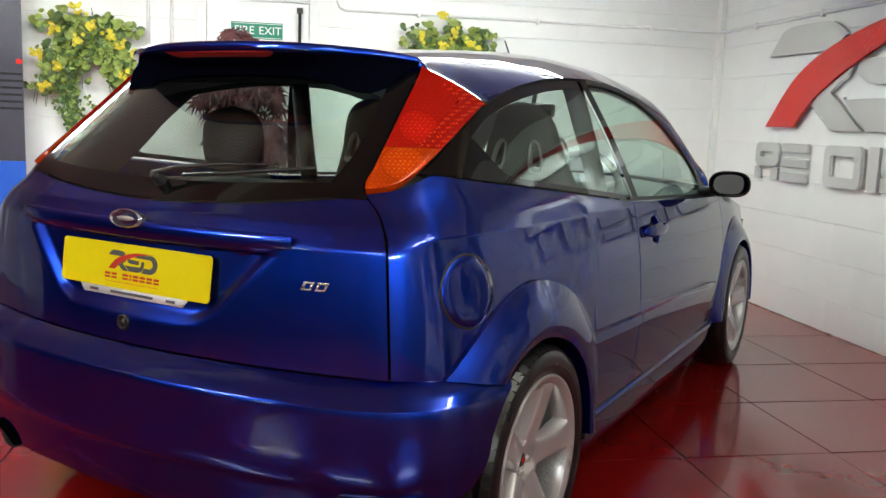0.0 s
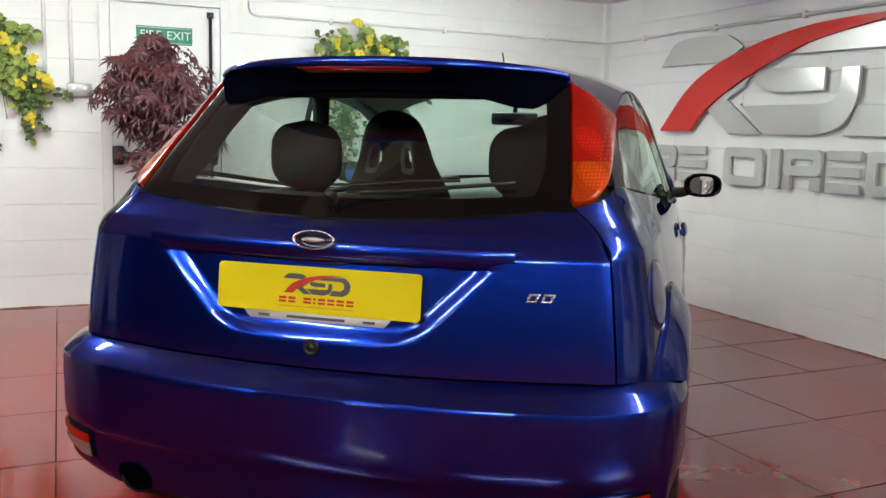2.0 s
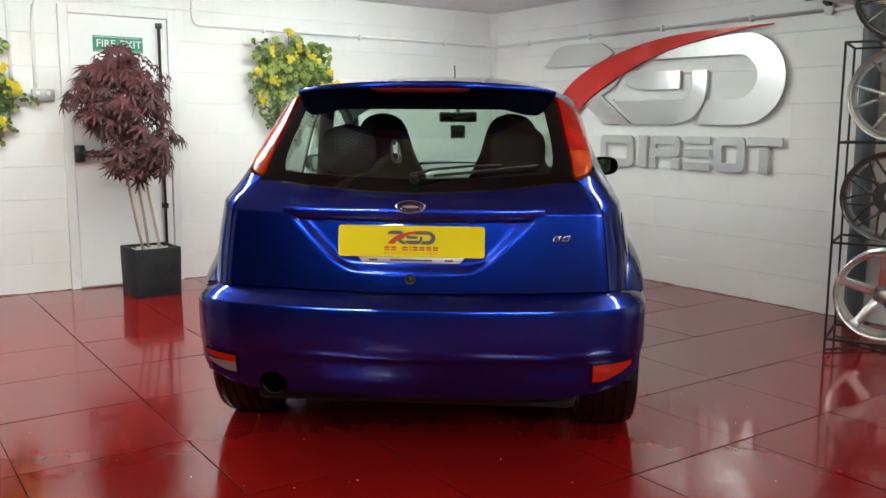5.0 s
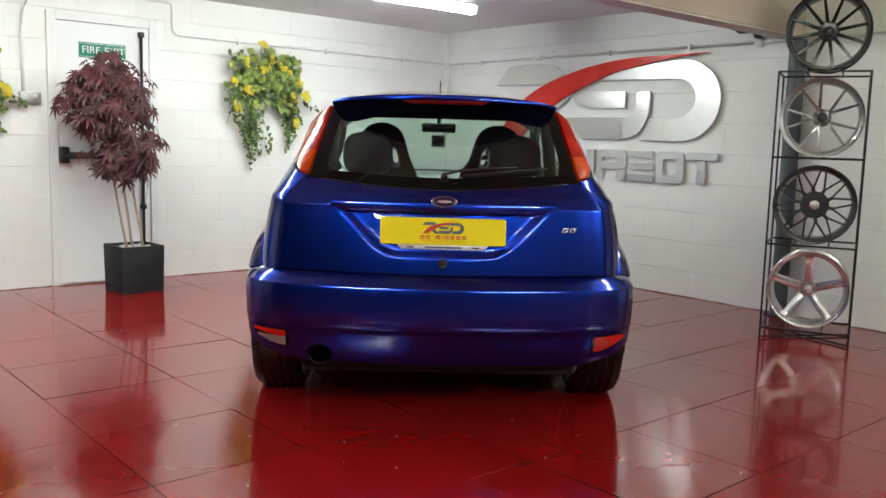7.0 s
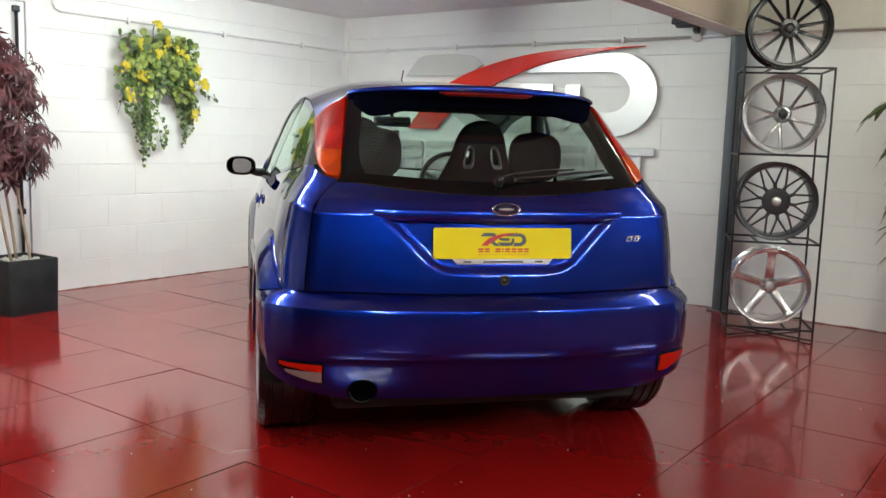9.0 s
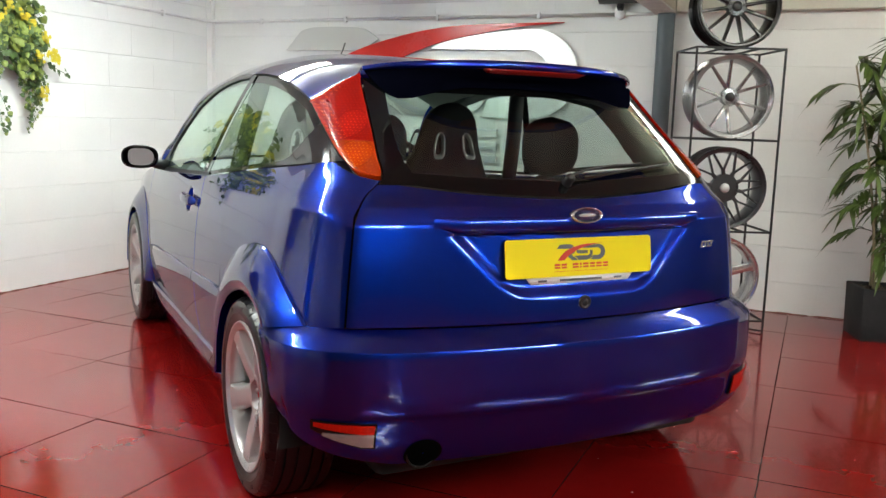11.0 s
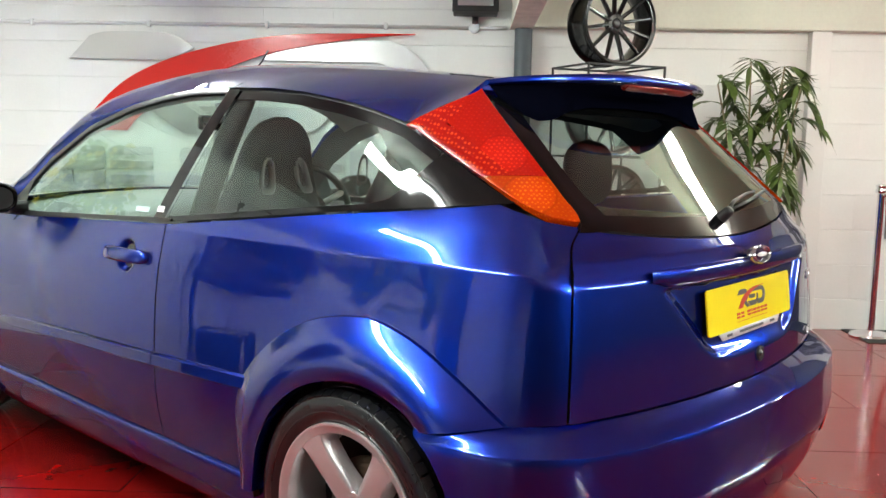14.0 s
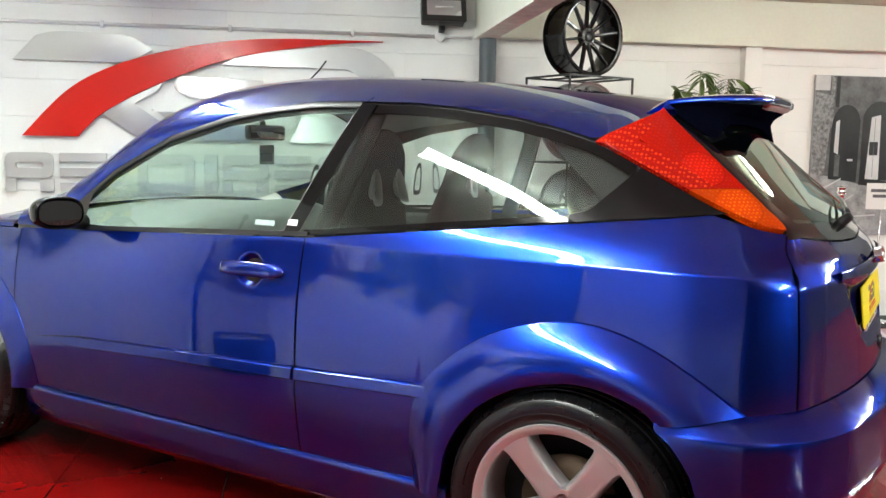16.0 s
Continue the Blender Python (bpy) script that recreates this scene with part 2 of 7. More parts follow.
PHOTO_ROAD = surf("pale_photo_road", (0.30, 0.30, 0.30), 0.35, 0, 0.55, 14.0, 70.0)
PHOTO_STONE = surf("photo_stonework", (0.19, 0.19, 0.19), 0.35, 0, 0.98, 38.0, 90.0)
PHOTO_SKY = surf("white_photo_print", (0.55, 0.55, 0.55), 0.35, 0, 0.12, 9.0, 45.0)
PHOTO_DARK = surf("dark_photo_print", (0.014, 0.014, 0.014), 0.35, 0, 0.5, 9.0, 45.0)
GUNMETAL = surf("gunmetal_alloy", (0.065, 0.065, 0.068), 0.30, 0.8, 0.1, 4.0, 200.0, coat=0.3)
HYPER = surf("hyper_silver_alloy", (0.27, 0.265, 0.26), 0.28, 0.85, 0.08, 4.0, 200.0, coat=0.3)
PLASTER = surf("rough_plaster_edge", (0.72, 0.69, 0.63), 0.8, 0, 0.22, 9.0, 60.0, 0.05)
BRICKDISC = surf("rusty_brake_disc", (0.07, 0.045, 0.028), 0.5, 0.7, 0.25, 8.0, 80.0)
WINDOW = glass("tinted_car_glass", (0.74, 0.85, 0.79))
WINDOW_DARK = glass("dark_tinted_car_glass", (0.66, 0.71, 0.69))
MIRROR = surf("mirror_glass", (0.75, 0.78, 0.80), 0.02, 1.0, 0.01, rough_var=0.0)
TUBE = glow("lamp_tube", (0.90, 1.0, 0.96), TUBE_POWER)
TUBE_NORTH = glow("soft_lamp_tube", (0.92, 1.0, 0.96), TUBE_POWER * 0.78)
TUBE_EAST = glow("yellowed_lamp_tube", (1.0, 0.99, 0.88), TUBE_POWER * 0.27)
TUBE_SOUTH = glow("bright_lamp_tube", (0.92, 1.0, 0.95), TUBE_POWER * 1.5)
TUBE_OLD = glow("aged_lamp_tube", (0.94, 1.0, 0.92), TUBE_POWER * 0.5)
POLISHED = surf("polished_silver_alloy", (0.62, 0.60, 0.59), 0.24, 0.9, 0.08, 4.0, 200.0, coat=0.3)
BLACKWHEEL = surf("black_wheel_paint", (0.006, 0.006, 0.006), 0.18, 0, 0.1, 4.0, 80.0, spec=0.28)


# ---- mesh helpers ----
def link(name, bm, material, parent=None, label="", smooth=True):
    me = bpy.data.meshes.new(name)
    bmesh.ops.recalc_face_normals(bm, faces=bm.faces) if len(bm.faces) < 20000 else None
    bm.to_mesh(me)
    bm.free()
    if smooth:
        me.shade_smooth()
    for m in (material if isinstance(material, (list, tuple)) else [material]):
        me.materials.append(m)
    ob = new(name, me)
    if parent:
        ob.parent = parent
    if label:
        ob["label"] = label
    return ob


def part(name, bm, material, parent, label="", smooth=True, sharp=None):
    ob = link(name, bm, material, parent, label, smooth)
    if sharp:
        ob.data.set_sharp_from_angle(angle=radians(sharp))
    return ob


def empty(name, m, label="", category="", group="", kind=""):
    ob = new(name)
    ob.matrix_basis = m
    return tagged(ob, label, category, group, kind)


def box_bm(x0, x1, y0, y1, z0, z1, bevel=0.0, seg=2, bm=None):
    bm = bm or bmesh.new()
    r = bmesh.ops.create_cube(bm, size=1.0, matrix=Matrix.LocRotScale(((x0 + x1) / 2, (y0 + y1) / 2, (z0 + z1) / 2), None, (abs(x1 - x0), abs(y1 - y0), abs(z1 - z0))))
    if bevel:
        es = {e for v in r["verts"] for e in v.link_edges}
        bmesh.ops.bevel(bm, geom=list(es), offset=bevel, segments=seg, affect="EDGES", profile=0.5)
    return bm


def lathe_bm(profile, steps=48, axis="z", bm=None, m=None):
    """profile: (radius, height) pairs, turned round the axis."""
    bm = bm or bmesh.new()
    rings = []
    for r, h in profile:
        ring = []
        for i in range(steps):
            a = 2 * math.pi * i / steps
            p = Vector((r * math.cos(a), r * math.sin(a), h))
            if axis == "x":
                p = Vector((h, r * math.cos(a), r * math.sin(a)))
            elif axis == "y":
                p = Vector((r * math.cos(a), h, r * math.sin(a)))
            ring.append(bm.verts.new(m @ p if m else p))
        rings.append(ring)
    for a, b in zip(rings, rings[1:]):
        for i in range(steps):
            j = (i + 1) % steps
            bm.faces.new((a[i], a[j], b[j], b[i]))
    return bm


def tube_bm(points, radius, steps=8, bm=None, taper=None):
    bm = bm or bmesh.new()
    pts = [Vector(p) for p in points]
    rings = []
    ref = Vector((0, 0, 1))
    for i, p in enumerate(pts):
        d = (pts[min(i + 1, len(pts) - 1)] - pts[max(i - 1, 0)]).normalized()
        s = d.cross(ref if abs(d.z) < 0.9 else Vector((1, 0, 0))).normalized()
        u = s.cross(d)
        r = radius if taper is None else radius + (taper - radius) * i / (len(pts) - 1)
        rings.append([bm.verts.new(p + r * (math.cos(2 * math.pi * k / steps) * s + math.sin(2 * math.pi * k / steps) * u)) for k in range(steps)])
    for a, b in zip(rings, rings[1:]):
        for k in range(steps):
            j = (k + 1) % steps
            bm.faces.new((a[k], a[j], b[j], b[k]))
    bm.faces.new(rings[0][::-1])
    bm.faces.new(rings[-1])
    return bm


def grid_bm(rows, bm=None, close=False):
    """Faces between rows of points."""
    bm = bm or bmesh.new()
    vs = [[bm.verts.new(p) for p in row] for row in rows]
    for a, b in zip(vs, vs[1:]):
        n = len(a)
        for i in range(n if close else n - 1):
            j = (i + 1) % n
            try:
                bm.faces.new((a[i], a[j], b[j], b[i]))
            except ValueError:
                pass
    return bm


def plate_bm(outline, depth, to3d, bevel=0.0, bm=None, holes=()):
    """A flat plate: outline of (a, b) pairs in the plate's plane, thickened by depth; to3d(a, b, d) gives the place."""
    bm = bm or bmesh.new()
    front = [bm.verts.new(to3d(a, b, depth)) for a, b in outline]
    back = [bm.verts.new(to3d(a, b, 0.0)) for a, b in outline]
    f = bm.faces.new(front)
    n = len(front)
    for i in range(n):
        j = (i + 1) % n
        bm.faces.new((front[i], back[i], back[j], front[j]))
    if bevel:
        bmesh.ops.bevel(bm, geom=list(f.edges), offset=bevel, segments=2, affect="EDGES", profile=0.5)
    bmesh.ops.triangulate(bm, faces=[q for q in bm.faces if len(q.verts) > 4])
    return bm


def curve2(points, steps=10):
    """A smooth line through (a, b) pairs."""
    p = [points[0], *points, points[-1]]
    out = []
    for i in range(1, len(p) - 2):
        for k in range(steps):
            t = k / steps
            out.append(tuple(0.5 * (2 * p[i][c] + (p[i + 1][c] - p[i - 1][c]) * t + (2 * p[i - 1][c] - 5 * p[i][c] + 4 * p[i + 1][c] - p[i + 2][c]) * t * t + (3 * p[i][c] - p[i - 1][c] - 3 * p[i + 1][c] + p[i + 2][c]) * t ** 3) for c in range(len(p[0]))))
    out.append(tuple(points[-1]))
    return out


def lerp(xs, ys, x):
    return float(np.interp(x, xs, ys))


def text_part(name, words, size, material, parent, m, extrude=0.002):
    cu = bpy.data.curves.new(name, "FONT")
    cu.body, cu.size, cu.align_x, cu.align_y, cu.extrude = words, size, "CENTER", "CENTER", extrude
    tmp = bpy.data.objects.new(name, cu)
    me = bpy.data.meshes.new_from_object(tmp)
    bpy.data.objects.remove(tmp)
    me.materials.clear()
    me.materials.append(material)
    ob = new(name, me)
    ob.parent = parent
    ob.matrix_basis = m
    return ob


# ---- the room ----
def structure(name, bm, material, label, smooth=False):
    return tagged(link(name, bm, material, None, "", smooth), label, "", "", "structure")


structure("floor", box_bm(FAR_WEST - 0.2, EAST + 0.2, SOUTH - 0.2, NORTH + 0.2, -0.12, -0.012), GAP, "red painted raised floor of square panels with dark joints")
wall_north = structure("wall_north", box_bm(WEST - 0.2, EAST + 0.2, NORTH + 0.006, NORTH + 0.2, -0.02, 2.7), MORTAR, "white painted concrete block wall with a fire exit door")
wall_east = structure("wall_east", box_bm(EAST + 0.006, EAST + 0.2, SOUTH - 0.2, NORTH + 0.004, -0.02, 2.7), MORTAR, "white painted concrete block wall behind steel letters")
# unseen walls added to close the room, their greys set for the car's reflections
structure("wall_west", box_bm(WEST - 0.2, WEST, RETURN_Y, NORTH, -0.02, 2.7), SIDEWALL, "added side wall out of view, grey set for reflections in the car")
structure("wall_return", box_bm(FAR_WEST, WEST - 0.2, RETURN_Y, RETURN_Y + 0.2, -0.02, 2.7), FARWALL, "added return wall out of view, darkened for reflections in the car")
structure("wall_far_west", box_bm(FAR_WEST - 0.2, FAR_WEST, SOUTH, RETURN_Y + 0.2, -0.02, 2.7), FARWALL, "added far wall out of view, darkened for reflections in the car")
structure("wall_south", box_bm(FAR_WEST - 0.2, EAST, SOUTH - 0.2, SOUTH, -0.02, 2.7), FARWALL, "added end wall out of view, darkened for reflections in the car")
# dark panel added out of view so that the tailgate reflects less
structure("wall_end", box_bm(EAST - 0.02, EAST + 0.005, SOUTH, -0.902, 0.007, CEIL - 0.002), FARWALL, "added dark panel on the unseen wall end, for reflections in the tailgate")
structure("ceiling", box_bm(FAR_WEST - 0.2, EAST + 0.2, 2.9, NORTH + 0.2, CEIL, CEIL + 0.12), CEILING, "white painted low plaster ceiling")
structure("ceiling", box_bm(FAR_WEST - 0.2, EAST + 0.2, SOUTH - 0.2, 2.9, CEIL, CEIL + 0.12), CREAM, "cream painted low plaster ceiling beyond the beam")
structure("beam", box_bm(WEST, EAST - 0.002, 2.83, 2.965, BEAM_Z, CEIL - 0.002, 0.008), CREAM, "cream painted downstand beam across the ceiling")
# thin panel whose darker tone stands in for weak light on the beam's south face
structure("beam_face", box_bm(WEST, EAST - 0.102, 2.824, 2.829, BEAM_Z + 0.004, CEIL - 0.003), CREAM_SHADED, "south face of the ceiling beam, toned darker for its shade")
structure("beam_edge", box_bm(WEST, EAST - 0.004, 2.822, 2.973, BEAM_Z - 0.012, BEAM_Z - 0.001, 0.004), PLASTER, "rough chipped plaster edge under the ceiling beam")
structure("wall_ledge", box_bm(EAST - 0.10, EAST - 0.001, -0.9, 2.82, 1.985, CEIL - 0.002, 0.006), CREAM, "cream painted downstand along the block wall")
structure("pilaster", box_bm(EAST - 0.075, EAST - 0.001, 0.88, 1.01, 0.0, 1.984, 0.004), WALL, "narrow white painted pier on the block wall")
structure("corner_column", box_bm(EAST - 0.05, EAST - 0.0005, NORTH - 0.055, NORTH - 0.0005, 0.0, CEIL - 0.002, 0.004), WALL, "white boxed pipe in the corner of the walls")
structure("floor_sheet", box_bm(FAR_WEST, EAST, SOUTH, -2.93, -0.0115, -0.001), FLOOR, "red painted floor beyond the panels")
structure("floor_sheet", box_bm(FAR_WEST, -5.16, -2.93, RETURN_Y, -0.0115, -0.001), FLOOR, "red painted floor beyond the panels")


def fluorescent(x0, x1, y, tilt=0, tube=TUBE):
    lamp = empty("ceiling_light", pose((x0 + x1) / 2, y, CEIL, 0, 0, tilt), "white fluorescent batten with a glowing diffuser under the ceiling", "ceiling light", "fluorescent battens")
    h = (x1 - x0) / 2
    part("housing", box_bm(-h, h, -0.055, 0.055, -0.045, -0.001, 0.006), WHITE, lamp)
    prof = [(-0.048, -0.046), (-0.052, -0.075), (-0.038, -0.100), (0, -0.108), (0.038, -0.100), (0.052, -0.075), (0.048, -0.046)]
    rows = [[Vector((x, a, b)) for a, b in prof] for x in (-h + 0.02, h - 0.02)]
    bm = grid_bm(rows)
    bm.verts.ensure_lookup_table()
    bm.faces.new([bm.verts[i] for i in range(7)])
    bm.faces.new([bm.verts[i] for i in range(7, 14)])
    part("diffuser", bm, tube, lamp, "glowing white diffuser")
    for s in (-1, 1):
        part("end_cap", box_bm(s * (h - 0.019), s * (h + 0.002), -0.054, 0.054, -0.109, -0.045, 0.005), WHITE, lamp)
    return lamp


fluorescent(0.34, 2.16, 5.0, 0, TUBE_NORTH)
fluorescent(-2.15, -0.33, 5.0, 0, TUBE_NORTH)
fluorescent(0.75, 2.55, 1.35, 90, TUBE_EAST)
fluorescent(-3.9, -2.1, 1.3)
fluorescent(-2.4, -0.6, -1.3)
fluorescent(0.9, 2.7, -2.7, 0, TUBE_SOUTH)
fluorescent(-7.8, -6.0, -2.6, 0, TUBE_OLD)


# ---- floor panels, 0.61 m square ----
def floor_panels():
    s, g = 0.61, 0.0017
    floor = bpy.data.objects["floor"]
    bm = box_bm(-s / 2 + g, s / 2 - g, -s / 2 + g, s / 2 - g, -0.011, 0.0, 0.0003, 1)
    base = None
    rnd = random.Random(4)
    for i in range(-6, 9):
        for j in range(-9, 8):
            x, y = -1.49 + s * (i + 0.5), 2.57 + s * (j + 0.5)
            if not (WEST - 0.3 < x < EAST + 0.25 and SOUTH - 0.3 < y < NORTH + 0.25):
                continue
            if base is None:
                for f in bm.faces:
                    f.material_index = 1 if abs(f.normal.z) < 0.5 else 0
                base = part("floor_panel", bm, [FLOOR, GAP], floor, "", False)
                ob = base
            else:
                ob = new("floor_panel", base.data)
                ob.parent = floor
            ob.matrix_basis = pose(x, y, rnd.uniform(-0.0004, 0.0004), rnd.uniform(-0.18, 0.18), rnd.uniform(-0.18, 0.18), 90 * rnd.randrange(4)) @ Matrix.Diagonal((rnd.choice((1, 1, 0.9985, 0.9965)), rnd.choice((1, 1, 0.9985, 0.9965)), 1, 1))


# ---- painted concrete blocks ----
def block_wall(wall, to_m, length, skip, seed):
    """Blocks of 0.47 x 0.2365 m in running bond; skip(a, z, half) leaves openings."""
    c, bl, g = 0.2365, 0.47, 0.0006
    rnd = random.Random(seed)
    meshes = {}

    def block(w):
        k = round(w, 3)
        if k not in meshes:
            bm = box_bm(-w / 2 + g / 2, w / 2 - g / 2, -0.004, 0.006, -c / 2 + g, c / 2 - g)
            bmesh.ops.bevel(bm, geom=[e for e in bm.edges if abs(e.verts[0].co.x - e.verts[1].co.x) > 0.01], offset=0.0026, segments=1, affect="EDGES")
            me = bpy.data.meshes.new("block")
            bm.to_mesh(me)
            bm.free()
            me.materials.append(WALL)
            meshes[k] = me
        return meshes[k]

    for row in range(-1, 9):
        z0 = 0.212 + c * row
        z0, z1 = max(0.0, z0), min(CEIL - 0.001, 0.212 + c * (row + 1))
        a = -bl * (0.5 if row % 2 else 1.0)
        while a < length:
            a0, a1 = max(a, 0.0), min(a + bl, length)
            a += bl
            for b0, b1 in skip(a0, a1, z0, z1):
                if b1 - b0 < 0.03:
                    continue
                ob = new("block", block(b1 - b0))
                ob.parent = wall
                ob.matrix_basis = to_m((b0 + b1) / 2, (z0 + z1) / 2 if z1 - z0 < c - 0.01 else z0 + c / 2, rnd.uniform(0.0, 0.0009)) @ Matrix.Diagonal((1, 1, (z1 - z0) / c, 1))


DOOR_X0, DOOR_X1, DOOR_Z = -0.575, 0.275, 2.085


def north_skip(a0, a1, z0, z1):
    x0, x1 = EAST - a1, EAST - a0
    if z0 > DOOR_Z - 0.02 or x1 <= DOOR_X0 or x0 >= DOOR_X1:
        return [(a0, a1)]
    out = []
    if x1 > DOOR_X1:
        out.append((a0, EAST - DOOR_X1))
    if x0 < DOOR_X0:
        out.append((EAST - DOOR_X0, a1))
    return out


def fire_door():
    door = empty("door_1", pose((DOOR_X0 + DOOR_X1) / 2, NORTH, 0), "closed white fire exit door with a black push bar", "door", "", "structure")
    w, h = (DOOR_X1 - DOOR_X0) / 2, DOOR_Z
    leaf_w, leaf_h = 0.355, 2.02
    for s in (-1, 1):
        part("jamb", box_bm(s * (leaf_w + 0.003), s * (w - 0.001), -0.028, 0.004, 0.0, h, 0.004), WHITE, door, "", False)
    part("head", box_bm(-leaf_w - 0.003, leaf_w + 0.003, -0.027, 0.004, leaf_h + 0.004, h, 0.004), WHITE, door, "", False)
    leaf = part("door_leaf", box_bm(-leaf_w, leaf_w, -0.012, 0.005, 0.012, leaf_h, 0.003), surf("white_door_paint", (0.80, 0.80, 0.79), 0.4, 0, 0.03, 1.5, 60.0), door, "", False)
    bar = part("push_bar", box_bm(-0.33, 0.33, -0.085, -0.055, 0.985, 1.035, 0.01), BLACK, door, "black horizontal push bar")
    for x in (-0.325, 0.29):
        part("bar_bracket", box_bm(x - 0.035, x + 0.035, -0.075, -0.0125, 0.95, 1.075, 0.012), BLACK, door)
    part("bolt_rod", tube_bm([(0.29, -0.032, 0.05), (0.29, -0.032, 1.99)], 0.011, 10), BLACK, door, "black vertical bolt rod")
    for z in (0.08, 0.6, 1.45, 1.97):
        part("rod_guide", box_bm(0.268, 0.312, -0.046, -0.0125, z - 0.02, z + 0.02, 0.004), BLACK, door)
    sign = tagged(link("fire_exit_sign", box_bm(-0.18, 0.18, -0.006, 0.0, -0.058, 0.058, 0.003), GREENSIGN), "green fire exit sign with white capitals on the door", "sign")
    sign.matrix_basis = pose(-0.16, NORTH - 0.0125, 1.817)
    text_part("lettering", "FIRE", 0.078, WHITE, sign, Matrix.Translation((-0.088, -0.0075, 0.0)) @ pose(0, 0, 0, 90, 0, 0), 0.001)
    text_part("lettering", "EXIT", 0.078, WHITE, sign, Matrix.Translation((0.092, -0.0075, 0.0)) @ pose(0, 0, 0, 90, 0, 0), 0.001)
    part("sign_border", box_bm(-0.172, 0.172, -0.0075, -0.0062, 0.047, 0.051), WHITE, sign)
    part("sign_border", box_bm(-0.172, 0.172, -0.0075, -0.0062, -0.051, -0.047), WHITE, sign)


fire_door()


def conduit(name, pts, r, label):
    return tagged(link(name, tube_bm(pts, r, 8), WHITE), label, "pipe")


def conduits():
    n = NORTH - 0.016
    e = EAST - 0.016
    pipe = conduit("conduit", [(-0.60, n, 2.268), (-0.56, n, 2.264), (0.36, n, 2.255), (0.40, n, 2.245), (0.41, n, 2.205), (0.41, n, 2.05), (0.425, n, 2.015), (0.46, n, 2.0), (EAST - 0.09, n, 1.995), (EAST - 0.07, n - 0.06, 1.992), (e, NORTH - 0.12, 1.99), (e, 3.24, 1.985)], 0.0125, "white painted cable conduit along the block walls")
    for y in (6.2, 5.4, 4.6, 3.8):
        part("saddle_clip", box_bm(e - 0.016, EAST + 0.004, y - 0.012, y + 0.012, 1.965, 2.01, 0.004), WHITE, pipe)
    for x in (1.0, 1.9, 2.8):
        part("saddle_clip", box_bm(x - 0.012, x + 0.012, n - 0.016, NORTH + 0.004, 1.972, 2.018, 0.004), WHITE, pipe)
    tail = conduit("conduit", [(e, 3.18, 1.985), (e, 2.99, 1.985)], 0.0125, "short white conduit between junction box and beam")
    jb = tagged(link("junction_box", lathe_bm([(0.036, 0.0), (0.036, 0.036), (0.030, 0.042), (0.0, 0.042)], 20, "x", None, Matrix.Translation((EAST + 0.002, 3.21, 1.985)) @ Matrix.Rotation(math.pi, 4, "Z")), WHITE), "round white conduit junction box on the wall", "junction box")
    part("stub", tube_bm([(e, 3.21, 2.02), (e, 3.21, 2.06), (e - 0.03, 3.21, 2.09)], 0.010), WHITE, jb)
    conduit("conduit", [(-0.745, n, 1.475), (-0.745, n, 1.90), (-0.735, n, 2.05), (-0.70, n, 2.14), (-0.60, n, CEIL - 0.005)], 0.0125, "white painted conduit dropping to the wall socket")
    conduit("conduit", [(-0.90, n, 1.47), (-0.90, n, CEIL - 0.005)], 0.0125, "white painted conduit dropping to the switch")
    box = tagged(link("wall_socket", box_bm(-0.075, 0.075, -0.045, 0.0, -0.043, 0.043, 0.008), surf("grey_socket_metal", (0.42, 0.42, 0.42), 0.4, 0.5)), "grey metal surface mounted double socket", "socket")
    box.matrix_basis = pose(-0.70, NORTH + 0.003, 1.432)
    for x in (-0.035, 0.035):
        part("switch", box_bm(x - 0.012, x + 0.012, -0.050, -0.0455, 0.0, 0.025, 0.002), WHITE, box)
    sw = tagged(link("light_switch", box_bm(-0.045, 0.045, -0.04, 0.0, -0.043, 0.043, 0.008), surf("grey_switch_metal", (0.40, 0.40, 0.40), 0.4, 0.5)), "grey metal surface mounted switch beside the door", "switch")
    sw.matrix_basis = pose(-0.915, NORTH + 0.003, 1.447)
    part("rocker", box_bm(-0.012, 0.012, -0.046, -0.0405, -0.02, 0.02, 0.003), WHITE, sw)
    conduit("conduit", [(-0.869, n, 1.44), (-0.776, n, 1.44)], 0.010, "short grey conduit between switch and socket")


conduits()


def column():
    col = tagged(link("steel_column", lathe_bm([(0.058, 0.0), (0.058, BEAM_Z - 0.014)], 28), GREYPOLE), "dark grey painted round steel column under the beam", "column", "", "structure")
    col.matrix_basis = pose(EAST - 0.065, 2.885, 0)
    part("base_plate", box_bm(-0.06, 0.06, -0.08, 0.08, 0.0, 0.012, 0.003), GREYPOLE, col)


column()


def floodlight():
    f = empty("floodlight", pose(EAST - 0.10, 3.205, 2.14, 0, 18, 0), "black halogen floodlight fixed above the conduit", "floodlight")
    part("casing", box_bm(-0.035, 0.05, -0.145, 0.145, -0.085, 0.085, 0.012), BLACK, f)
    part("visor", box_bm(-0.055, -0.034, -0.150, 0.150, -0.092, 0.092, 0.006), BLACK, f)
    part("reflector", box_bm(-0.058, -0.0555, -0.115, 0.115, -0.055, 0.055, 0.001), CHROME, f, "bright reflector behind glass")
    part("lamp_tube", tube_bm([(-0.064, -0.06, 0.0), (-0.064, 0.06, 0.0)], 0.006), WHITE, f)
    part("bracket", box_bm(0.045, 0.099, -0.02, 0.02, -0.11, -0.02, 0.005), BLACK, f)


floodlight()


# ---- steel emblem and lettering shapes on the east wall ----
def on_east(a, b, d):
    return Vector((EAST - 0.002 - 0.022 - d, a, b))


